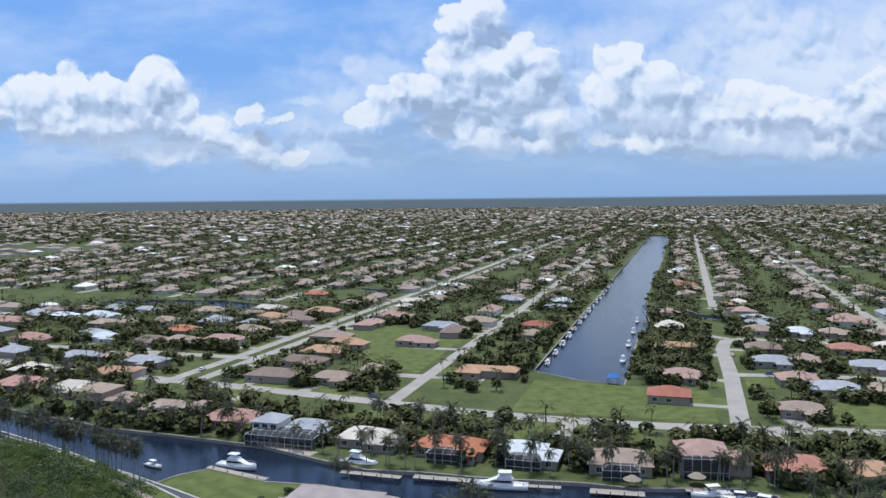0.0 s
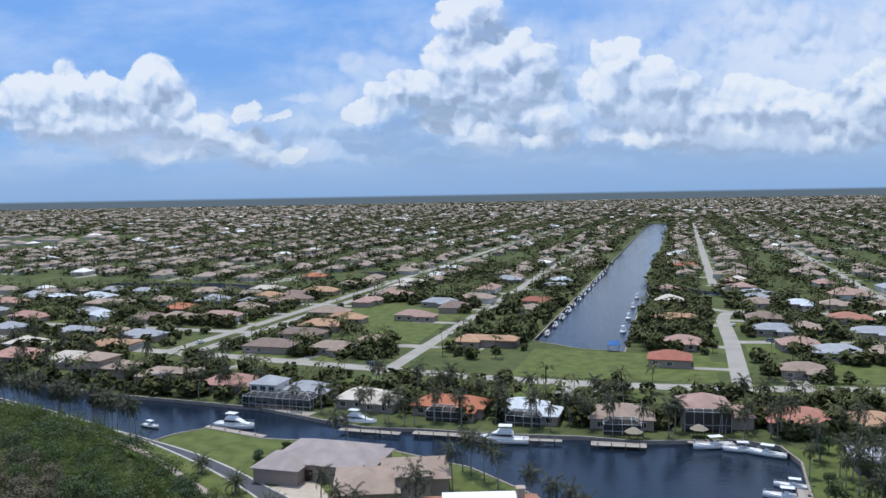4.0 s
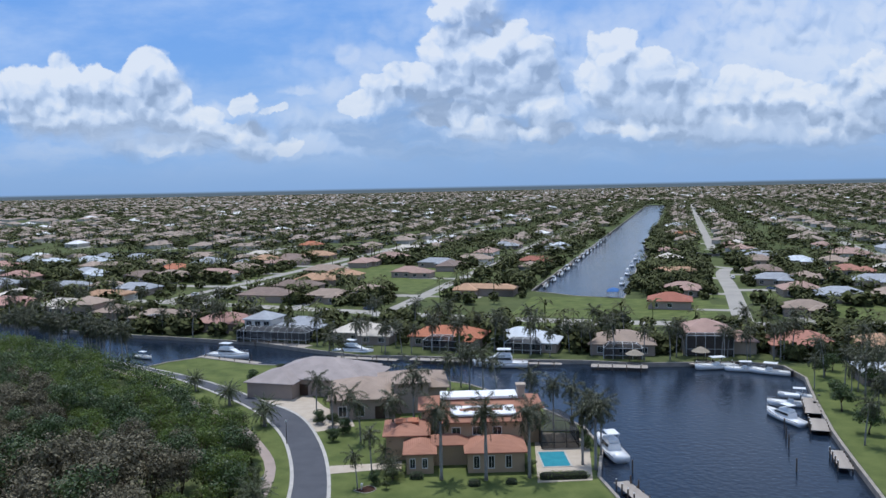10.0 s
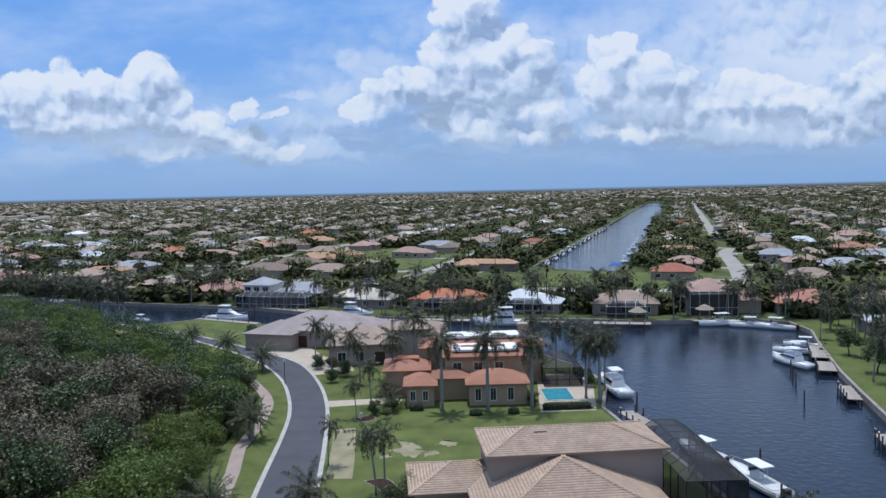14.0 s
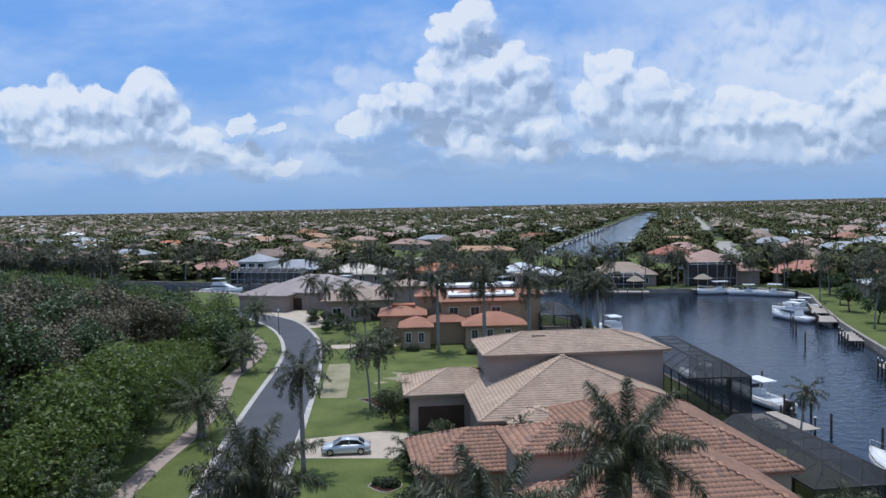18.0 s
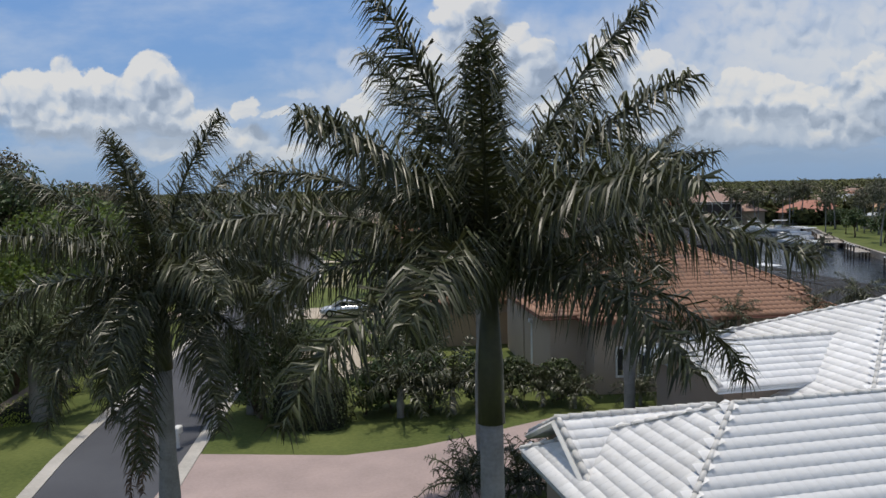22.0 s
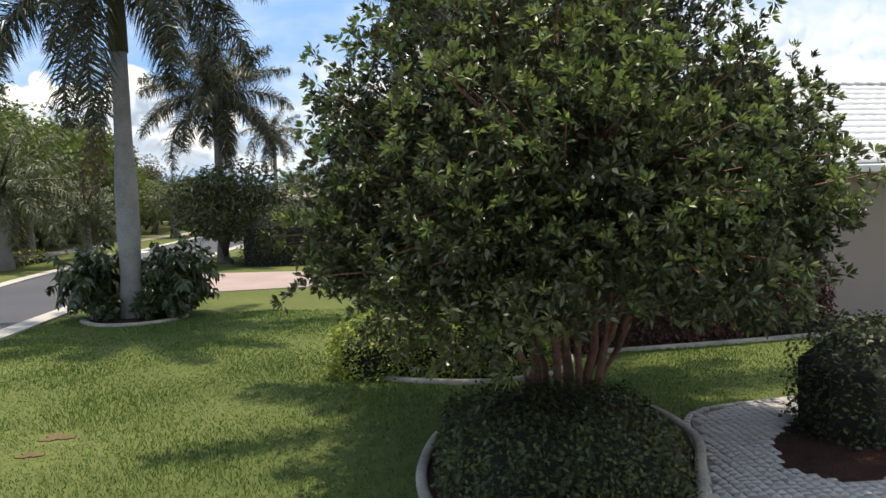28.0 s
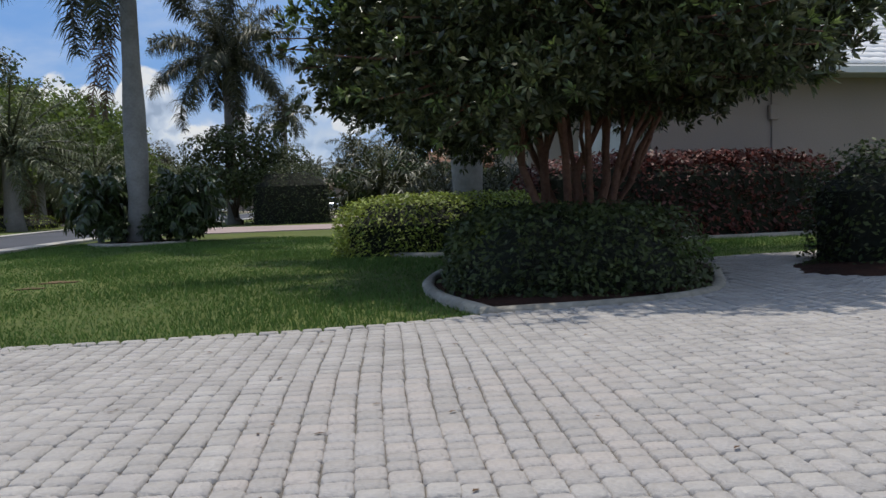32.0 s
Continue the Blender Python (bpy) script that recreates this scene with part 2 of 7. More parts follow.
# ---- materials ----
def material(name, col, col2=None, rough=0.7, scale=1.0, fine=None, bump=0.0, metal=0.0, spec=0.4, random=0.0, hue=None, coords="Object", island=False, trans=0.0):
    """A procedural surface: two colours mixed by broad and fine noise, relief, and a random shift per object or per island."""
    m = bpy.data.materials.new(name)
    m.use_nodes = True
    N, L = m.node_tree.nodes, m.node_tree.links
    b = N["Principled BSDF"]
    b.inputs["Roughness"].default_value, b.inputs["Metallic"].default_value = rough, metal
    b.inputs["Specular IOR Level"].default_value = spec
    src = N.new("ShaderNodeNewGeometry").outputs["Position"] if coords == "World" else N.new("ShaderNodeTexCoord").outputs[coords]
    n1, n2 = N.new("ShaderNodeTexNoise"), N.new("ShaderNodeTexNoise")
    n1.inputs["Scale"].default_value, n1.inputs["Detail"].default_value = scale, 3
    n2.inputs["Scale"].default_value, n2.inputs["Detail"].default_value = fine or scale * 9, 5
    L.new(src, n1.inputs["Vector"]), L.new(src, n2.inputs["Vector"])
    add = N.new("ShaderNodeMath")
    add.operation = "MULTIPLY_ADD"
    L.new(n2.outputs["Fac"], add.inputs[0])
    add.inputs[1].default_value = 0.6
    L.new(n1.outputs["Fac"], add.inputs[2])
    rng = N.new("ShaderNodeMapRange")
    L.new(add.outputs[0], rng.inputs[0])
    rng.inputs[1].default_value, rng.inputs[2].default_value = 0.55, 1.05
    mix = N.new("ShaderNodeMix")
    mix.data_type = "RGBA"
    L.new(rng.outputs[0], mix.inputs[0])
    col2 = col2 or tuple(c * 0.72 for c in col)
    mix.inputs[6].default_value, mix.inputs[7].default_value = (*col2, 1), (*col, 1)
    colour = mix.outputs[2]
    if random or hue:
        rnd = (N.new("ShaderNodeNewGeometry").outputs["Random Per Island"] if island else N.new("ShaderNodeObjectInfo").outputs["Random"])
        if hue:
            ramp = N.new("ShaderNodeValToRGB")
            ramp.color_ramp.interpolation = "CONSTANT" if island else "LINEAR"
            e = ramp.color_ramp.elements
            for i, c in enumerate(hue):
                el = e[i] if i < len(e) else e.new(0)
                el.position, el.color = i / len(hue), (*c, 1)
            L.new(rnd, ramp.inputs[0])
            mul = N.new("ShaderNodeMix")
            mul.data_type, mul.blend_type = "RGBA", "MULTIPLY"
            mul.inputs[0].default_value = 1.0
            L.new(colour, mul.inputs[6]), L.new(ramp.outputs[0], mul.inputs[7])
            colour = mul.outputs[2]
        if random:
            hsv = N.new("ShaderNodeHueSaturation")
            mr = N.new("ShaderNodeMapRange")
            L.new(rnd, mr.inputs[0])
            mr.inputs[3].default_value, mr.inputs[4].default_value = 1 - random, 1 + random
            L.new(mr.outputs[0], hsv.inputs["Value"]), L.new(colour, hsv.inputs["Color"])
            colour = hsv.outputs[0]
    L.new(colour, b.inputs["Base Color"])
    if bump:
        bp = N.new("ShaderNodeBump")
        bp.inputs["Strength"].default_value, bp.inputs["Distance"].default_value = bump, 0.05
        L.new(n2.outputs["Fac"], bp.inputs["Height"]), L.new(bp.outputs[0], b.inputs["Normal"])
    if trans:
        tr = N.new("ShaderNodeBsdfTranslucent")
        L.new(colour, tr.inputs[0])
        ms = N.new("ShaderNodeMixShader")
        ms.inputs[0].default_value = trans
        L.new(b.outputs[0], ms.inputs[1]), L.new(tr.outputs[0], ms.inputs[2])
        L.new(ms.outputs[0], N["Material Output"].inputs[0])
    return m


M = {}
M["lawn"] = material("lawn", (0.135, 0.155, 0.05), (0.062, 0.084, 0.025), 0.9, 0.22, 5.0, 0.5, coords="World", spec=0.1)
M["land"] = material("land", (0.105, 0.12, 0.05), (0.055, 0.07, 0.028), 0.95, 0.05, 0.35, 0.2, coords="World", spec=0.05)
M["asphalt"] = material("asphalt", (0.085, 0.088, 0.10), (0.06, 0.062, 0.072), 0.85, 0.25, 18, 0.25, coords="World", spec=0.25)
M["pale_road"] = material("pale_road", (0.35, 0.325, 0.285), (0.27, 0.25, 0.22), 0.9, 0.12, 4, 0.1, coords="World", spec=0.2)
M["concrete"] = material("concrete", (0.48, 0.45, 0.41), (0.34, 0.32, 0.29), 0.85, 0.6, 8, 0.25, coords="World", spec=0.25)
M["walkway"] = material("walkway", (0.36, 0.29, 0.25), (0.28, 0.225, 0.195), 0.85, 0.5, 8, 0.2, coords="World", spec=0.2)
M["drive_pink"] = material("drive_pink", (0.40, 0.31, 0.29), (0.31, 0.245, 0.23), 0.85, 0.5, 8, 0.2, coords="World", spec=0.2)
M["drive_tan"] = material("drive_tan", (0.47, 0.40, 0.32), (0.38, 0.32, 0.25), 0.85, 0.5, 8, 0.2, coords="World", spec=0.2)
M["mulch"] = material("mulch", (0.075, 0.035, 0.026), (0.03, 0.018, 0.014), 0.95, 3, 40, 1.0, coords="World", spec=0.1)
M["sand"] = material("sand", (0.33, 0.29, 0.20), (0.19, 0.18, 0.10), 0.95, 0.4, 6, 0.2, coords="World", spec=0.1)
M["bare_soil"] = material("bare_soil", (0.20, 0.135, 0.08), (0.11, 0.085, 0.045), 0.95, 2.0, 30, 0.5, coords="World", spec=0.1)
M["seawall"] = material("seawall", (0.34, 0.30, 0.255), (0.20, 0.175, 0.15), 0.85, 0.8, 6, 0.3, coords="World")
M["stucco_tan"] = material("stucco_tan", (0.42, 0.34, 0.27), (0.37, 0.30, 0.235), 0.9, 0.5, 30, 0.15, spec=0.2)
M["stucco_beige"] = material("stucco_beige", (0.34, 0.275, 0.235), (0.30, 0.245, 0.21), 0.9, 0.5, 30, 0.15, spec=0.2)
M["stucco_ochre"] = material("stucco_ochre", (0.41, 0.305, 0.20), (0.36, 0.265, 0.175), 0.9, 0.5, 30, 0.15, spec=0.2)
M["stucco_white"] = material("stucco_white", (0.66, 0.64, 0.60), (0.58, 0.56, 0.52), 0.9, 0.5, 30, 0.15, spec=0.2)
M["trim_white"] = material("trim_white", (0.72, 0.71, 0.68), (0.62, 0.61, 0.58), 0.6, 1, 20, 0.05)
M["glass_dark"] = material("glass_dark", (0.03, 0.035, 0.04), (0.02, 0.022, 0.026), 0.08, 0.4, 2, 0, spec=0.8)
M["screen"] = material("screen", (0.035, 0.037, 0.042), (0.022, 0.024, 0.028), 0.7, 0.5, 30, 0.1, spec=0.2)
M["frame_dark"] = material("frame_dark", (0.035, 0.03, 0.028), None, 0.5, 1, 10)
M["frame_pale"] = material("frame_pale", (0.60, 0.60, 0.58), None, 0.5, 1, 10)
M["bark"] = material("bark", (0.16, 0.12, 0.09), (0.085, 0.062, 0.046), 0.9, 3, 24, 0.8, spec=0.15)
M["palm_bark"] = material("palm_bark", (0.30, 0.29, 0.275), (0.20, 0.19, 0.175), 0.85, 2.5, 18, 0.5, spec=0.15)
M["palm_shaft"] = material("palm_shaft", (0.062, 0.068, 0.030), (0.036, 0.038, 0.02), 0.5, 1.5, 10, 0.1)


def ringed(m, scale, depth):
    """Leaf scars: fine uneven rings round a palm trunk."""
    N, L = m.node_tree.nodes, m.node_tree.links
    tc, w, bp = N.new("ShaderNodeTexCoord"), N.new("ShaderNodeTexWave"), N.new("ShaderNodeBump")
    w.bands_direction, w.inputs["Scale"].default_value, w.inputs["Distortion"].default_value = "Z", scale, 1.2
    bp.inputs["Strength"].default_value, bp.inputs["Distance"].default_value = 0.28, depth
    L.new(tc.outputs["Object"], w.inputs["Vector"]), L.new(w.outputs["Fac"], bp.inputs["Height"]), L.new(bp.outputs[0], N["Principled BSDF"].inputs["Normal"])


ringed(M["palm_bark"], 3.4, 0.01)

M["wood_dock"] = material("wood_dock", (0.34, 0.26, 0.20), (0.22, 0.165, 0.125), 0.85, 1.2, 12, 0.4)
M["white_gel"] = material("white_gel", (0.80, 0.80, 0.79), (0.72, 0.72, 0.72), 0.25, 0.5, 4, 0)
M["steel"] = material("steel", (0.6, 0.6, 0.6), None, 0.3, 1, 8, 0, metal=0.9)
M["chrome"] = M["steel"]
M["pool_water"] = material("pool_water", (0.06, 0.30, 0.36), (0.04, 0.22, 0.28), 0.1, 0.5, 3, 0.2)
ROOFS = {"pink": (0.42, 0.245, 0.20), "cream": (0.58, 0.52, 0.44), "tan": (0.36, 0.275, 0.215), "grey": (0.36, 0.37, 0.39),
         "orange": (0.44, 0.17, 0.095), "white": (0.60, 0.63, 0.66), "pinktan": (0.40, 0.265, 0.215), "terra": (0.42, 0.20, 0.145),
         "tanor": (0.44, 0.27, 0.165), "brown": (0.25, 0.185, 0.15), "red": (0.36, 0.14, 0.095), "clay": (0.36, 0.175, 0.115)}


def roof_material(name, c):
    """Tile courses as fine relief, for roofs too far off to show single tiles."""
    m = material("roof_" + name, c, tuple(v * 0.74 for v in c), 0.8, 0.35, 5, 0.0, random=0.1, spec=0.2)
    N, L = m.node_tree.nodes, m.node_tree.links
    tc, w = N.new("ShaderNodeTexCoord"), N.new("ShaderNodeTexWave")
    w.bands_direction, w.inputs["Scale"].default_value = "Z", 2.6
    L.new(tc.outputs["Object"], w.inputs["Vector"])
    bp = N.new("ShaderNodeBump")
    bp.inputs["Strength"].default_value, bp.inputs["Distance"].default_value = 0.5, 0.06
    L.new(w.outputs["Fac"], bp.inputs["Height"]), L.new(bp.outputs[0], N["Principled BSDF"].inputs["Normal"])
    return m


for k, c in ROOFS.items():
    M["roof_" + k] = roof_material(k, c)


def leaf(name, a, b, rnd=0.25, rough=0.5, spec=0.35, trans=0.22, island=True, hue=None):
    M[name] = material(name, a, b, rough, 1.5, 9, 0, random=rnd, island=island, spec=spec, trans=trans, hue=hue)


leaf("leaf_tree", (0.068, 0.102, 0.03), (0.036, 0.06, 0.019), 0.45)
leaf("leaf_bright", (0.135, 0.185, 0.038), (0.075, 0.11, 0.025), 0.45, trans=0.45)
leaf("leaf_grey", (0.165, 0.145, 0.09), (0.09, 0.08, 0.05), 0.6, spec=0.15, trans=0.1)
leaf("leaf_palm", (0.058, 0.064, 0.021), (0.031, 0.035, 0.012), 0.5, 0.42, 0.45, 0.15)
leaf("leaf_phoenix", (0.13, 0.15, 0.07), (0.08, 0.095, 0.045), 0.3, 0.5, 0.4)
leaf("leaf_dead", (0.16, 0.10, 0.06), (0.09, 0.055, 0.035), 0.3, trans=0.1)
leaf("leaf_hedge", (0.068, 0.088, 0.026), (0.034, 0.047, 0.015), 0.45)
leaf("leaf_lime", (0.30, 0.35, 0.055), (0.15, 0.20, 0.032), 0.5)
leaf("leaf_red", (0.15, 0.038, 0.030), (0.05, 0.02, 0.016), 0.6)
leaf("grass_blade", (0.103, 0.180, 0.043), (0.076, 0.138, 0.033), 0.22, 0.6, 0.2, 0.3)
leaf("far_leaf", (0.082, 0.088, 0.033), (0.044, 0.049, 0.019), 0.45, 0.8, 0.1, 0.0)
M["far_wall"] = material("far_wall", (0.5, 0.47, 0.42), (0.42, 0.39, 0.35), 0.9, 0.3, 3, island=True, random=0.2)
M["far_roof"] = material("far_roof", (1.0, 1.0, 1.0), (0.8, 0.8, 0.8), 0.85, 0.3, 3, island=True, spec=0.15,
                         hue=[(0.34, 0.27, 0.22), (0.31, 0.31, 0.315), (0.66, 0.64, 0.60), (0.38, 0.20, 0.145), (0.22, 0.19, 0.175), (0.38, 0.31, 0.255), (0.27, 0.265, 0.26), (0.29, 0.25, 0.225),
                              (0.38, 0.25, 0.19), (0.40, 0.39, 0.385), (0.30, 0.235, 0.195), (0.46, 0.41, 0.355), (0.76, 0.75, 0.73), (0.42, 0.18, 0.11)])
# ---- builders ----
def mesh_of(name, verts, faces, mat, smooth=False):
    me = bpy.data.meshes.new(name)
    me.from_pydata([tuple(v) for v in verts], [], [tuple(f) for f in faces])
    for m in (mat if isinstance(mat, (list, tuple)) else [mat]):
        me.materials.append(M[m] if isinstance(m, str) else m)
    if smooth:
        me.polygons.foreach_set("use_smooth", [True] * len(me.polygons))
    me.update()
    return me


def of_bm(name, bm, mat):
    me = bpy.data.meshes.new(name)
    bm.normal_update()
    bm.to_mesh(me)
    bm.free()
    me.materials.append(M[mat] if isinstance(mat, str) else mat)
    return me


def part(name, me, parent, label="", at=None):
    """Links one mesh as a part under a thing or a part."""
    ob = new(name, me)
    ob.parent = parent
    if at is not None:
        ob.matrix_basis = at
    if label:
        ob["label"] = label
    return ob


def thing(name, x, y, z=0.0, rz=0.0, label="", category="", group="", kind=""):
    ob = new(name)
    ob.matrix_basis = pose(x, y, z, 0, 0, rz)
    return tagged(ob, label, category, group, kind)


class Geo:
    """Collects verts and faces of one mesh."""

    def __init__(self):
        self.v, self.f = [], []

    def add(self, verts, faces):
        n = len(self.v)
        self.v += [tuple(p) for p in verts]
        self.f += [tuple(i + n for i in f) for f in faces]
        return self

    def box(self, x0, x1, y0, y1, z0, z1, bev=0.0):
        if bev <= 0:
            v = [(x, y, z) for z in (z0, z1) for y in (y0, y1) for x in (x0, x1)]
            return self.add(v, [(0, 2, 3, 1), (4, 5, 7, 6), (0, 1, 5, 4), (2, 6, 7, 3), (0, 4, 6, 2), (1, 3, 7, 5)])
        b = bev
        ring = [(x0 + b, y0), (x1 - b, y0), (x1, y0 + b), (x1, y1 - b), (x1 - b, y1), (x0 + b, y1), (x0, y1 - b), (x0, y0 + b)]
        cx, cy = (x0 + x1) / 2, (y0 + y1) / 2
        sx, sy = 1 - 2 * b / max(x1 - x0, 1e-4), 1 - 2 * b / max(y1 - y0, 1e-4)
        inner = [(cx + (x - cx) * sx, cy + (y - cy) * sy) for x, y in ring]
        v = [(x, y, z0) for x, y in ring] + [(x, y, z1 - b) for x, y in ring] + [(x, y, z1) for x, y in inner]
        f = [tuple(range(7, -1, -1)), tuple(range(16, 24))]
        for r in (0, 8):
            f += [(r + i, r + (i + 1) % 8, r + 8 + (i + 1) % 8, r + 8 + i) for i in range(8)]
        return self.add(v, f)

    def tube(self, pts, radii, n=8, cap=True):
        rings = []
        for i, p in enumerate(pts):
            a = Vector(pts[max(i - 1, 0)])
            c = Vector(pts[min(i + 1, len(pts) - 1)])
            d = (c - a).normalized()
            s = d.cross(Vector((0, 0, 1)) if abs(d.z) < 0.95 else Vector((0, 1, 0))).normalized()
            t = s.cross(d)
            rings += [Vector(p) + radii[i] * (math.cos(2 * math.pi * k / n) * s + math.sin(2 * math.pi * k / n) * t) for k in range(n)]
        f = [(i * n + k, i * n + (k + 1) % n, (i + 1) * n + (k + 1) % n, (i + 1) * n + k) for i in range(len(pts) - 1) for k in range(n)]
        if cap:
            f += [tuple(range(n - 1, -1, -1)), tuple(range((len(pts) - 1) * n, len(pts) * n))]
        return self.add(rings, f)

    def mesh(self, name, mat, smooth=False):
        return mesh_of(name, self.v, self.f, mat, smooth)


def hip(g, x0, x1, y0, y1, eave, pitch=0.42, over=0.6, thick=0.22, flat=None):
    """A hipped roof over a rectangle, with overhang and fascia."""
    x0, x1, y0, y1 = x0 - over, x1 + over, y0 - over, y1 + over
    w, d = x1 - x0, y1 - y0
    h = min(w, d) / 2 * pitch
    r = min(w, d) / 2
    if flat:
        r, h = flat, flat * pitch
    top = [(x0 + r, y0 + r, eave + h), (x1 - r, y0 + r, eave + h), (x1 - r, y1 - r, eave + h), (x0 + r, y1 - r, eave + h)]
    base = [(x0, y0, eave), (x1, y0, eave), (x1, y1, eave), (x0, y1, eave)]
    low = [(x, y, eave - thick) for x, y, _ in base]
    g.add(base + top + low, [(0, 1, 5, 4), (1, 2, 6, 5), (2, 3, 7, 6), (3, 0, 4, 7), (4, 5, 6, 7),
                             (8, 9, 1, 0), (9, 10, 2, 1), (10, 11, 3, 2), (11, 8, 0, 3), (11, 10, 9, 8)])
    return eave + h


def gz(x, y):
    return 0.0


AZ = radians(14.6)
SA, CA = math.sin(AZ), math.cos(AZ)


def grid(p, q):
    """World place of a point of the street grid: p across the long canal, q along it."""
    return 67 + p * CA + q * SA, 257 - p * SA + q * CA


def ungrid(x, y):
    return (x - 67) * CA - (y - 257) * SA, (x - 67) * SA + (y - 257) * CA


def inside(poly, x, y):
    hit, j = False, len(poly) - 1
    for i, (ax, ay) in enumerate(poly):
        bx, by = poly[j]
        if (ay > y) != (by > y) and x < (bx - ax) * (y - ay) / (by - ay) + ax:
            hit = not hit
        j = i
    return hit


def near_line(line, x, y):
    best = 1e9
    for (ax, ay), (bx, by) in zip(line, line[1:]):
        dx, dy = bx - ax, by - ay
        k = max(0, min(1, ((x - ax) * dx + (y - ay) * dy) / (dx * dx + dy * dy)))
        best = min(best, math.hypot(x - ax - k * dx, y - ay - k * dy))
    return best


def smooth_line(pts, step=3.0):
    """A Catmull-Rom line through the points."""
    P = [Vector((*p, 0)) for p in pts]
    P = [2 * P[0] - P[1]] + P + [2 * P[-1] - P[-2]]
    res = []
    for a, b, c, d in zip(P, P[1:], P[2:], P[3:]):
        n = max(1, int((c - b).length / step))
        for i in range(n):
            t = i / n
            v = 0.5 * (2 * b + (c - a) * t + (2 * a - 5 * b + 4 * c - d) * t * t + (3 * b - a - 3 * c + d) * t ** 3)
            res.append((v.x, v.y))
    res.append((P[-2].x, P[-2].y))
    return res


def offset_line(line, d):
    res = []
    for i, (x, y) in enumerate(line):
        a, c = line[max(i - 1, 0)], line[min(i + 1, len(line) - 1)]
        l = math.hypot(c[0] - a[0], c[1] - a[1]) or 1
        res.append((x + (c[1] - a[1]) / l * d, y - (c[0] - a[0]) / l * d))
    return res


def ribbon(name, left, right, z, mat, label="", category="", kind="structure", thick=0.0):
    """A strip between two lines of the same number of points."""
    n = len(left)
    v = [(x, y, z) for x, y in left] + [(x, y, z) for x, y in right]
    f = [(i, n + i, n + i + 1, i + 1) for i in range(n - 1)]
    if thick:
        m = 2 * n
        v += [(x, y, z - thick) for x, y in left] + [(x, y, z - thick) for x, y in right]
        f += [(i, i + 1, m + i + 1, m + i) for i in range(n - 1)] + [(n + i + 1, n + i, m + n + i, m + n + i + 1) for i in range(n - 1)]
        f += [(0, m, m + n, n), (n - 1, 2 * n - 1, m + 2 * n - 1, m + n - 1)]
    ob = new(name, mesh_of(name, v, f, mat))
    return tagged(ob, label, category, kind=kind)


def slab(name, poly, z, mat, label="", category="", kind="structure", thick=0.05):
    bm = bmesh.new()
    top = [bm.verts.new((x, y, z)) for x, y in poly]
    low = [bm.verts.new((x, y, z - thick)) for x, y in poly]
    bm.faces.new(top)
    for i in range(len(poly)):
        j = (i + 1) % len(poly)
        bm.faces.new((top[i], low[i], low[j], top[j]))
    bmesh.ops.recalc_face_normals(bm, faces=bm.faces)
    me = of_bm(name, bm, mat)
    if me.polygons[0].normal.z < 0:
        me.flip_normals()
    ob = new(name, me)
    return tagged(ob, label, category, kind=kind)


# ---- the plan: water, ground, roads ----
WATER = -0.95
NORTH_BANK = [(-900, 640), (-420, 400), (-250, 318), (-172, 281.6), (-122.6, 257.5), (-94.5, 248.7), (-65, 238.3), (-44, 225), (-30, 217), (-14, 215), (4.5, 210.3), (30, 207),
              (43, 203), (70, 203), (78, 198), (78.3, 186), (73, 169), (66.6, 146), (63.2, 131), (59.6, 114), (56, 92), (58, 60), (62, 0), (62, -80)]
SOUTH_BANK = [(32, -80), (33, 0), (32, 50), (30.4, 67), (30, 78), (28, 87), (25.4, 105.4), (22.6, 112.4), (20.7, 124), (23.5, 138), (22, 150), (14, 166), (0, 184), (-20, 197), (-40, 205),
              (-56.3, 207.8), (-75, 218), (-82.6, 212.3), (-88.2, 203.2), (-109.4, 218.7), (-131.5, 232), (-148.5, 243), (-215, 285), (-420, 372), (-900, 600)]
BASIN = NORTH_BANK + SOUTH_BANK
LONG_CANAL = [grid(*pq) for pq in ((-61, 75), (-40, 62), (-20, 58), (-20.5, 180), (-14, 200), (-20.5, 262), (-5, 260), (12, 244), (60, 240), (60, 255), (16, 262), (0, 284), (-21, 302), (-24, 340), (-21, 620), (-20, 1250), (-34, 1280), (-58, 1270), (-59, 620), (-60, 300))]
SIDE_CANAL = [grid(*pq) for pq in ((-290, 215), (-250, 210), (-250, 235), (-330, 260), (-420, 250), (-420, 225), (-330, 235))]
SIDE_CANAL_FAR = [grid(*pq) for pq in ((-240, 330), (-222, 330), (-222, 352), (-262, 355))]
WATERS = [BASIN, LONG_CANAL, SIDE_CANAL, SIDE_CANAL_FAR]


def on_water(x, y):
    return any(inside(w, x, y) for w in WATERS)


bm = bmesh.new()
edges = []
for loop in [[(-5200, -600), (5200, -600), (5200, 5400), (-5200, 5400)]] + WATERS:
    vs = [bm.verts.new((x, y, 0)) for x, y in loop]
    edges += [bm.edges.new((vs[i], vs[(i + 1) % len(vs)])) for i in range(len(vs))]
bmesh.ops.triangle_fill(bm, use_beauty=True, edges=edges)
bmesh.ops.delete(bm, geom=[f for f in bm.faces if any(inside(w, *f.calc_center_median()[:2]) for w in WATERS)], context="FACES_ONLY")
bmesh.ops.recalc_face_normals(bm, faces=bm.faces)
me = of_bm("ground", bm, "land")
if me.polygons[0].normal.z < 0:
    me.flip_normals()
tagged(new("ground", me), "flat suburban ground with grass and low scrub", "ground", kind="structure")

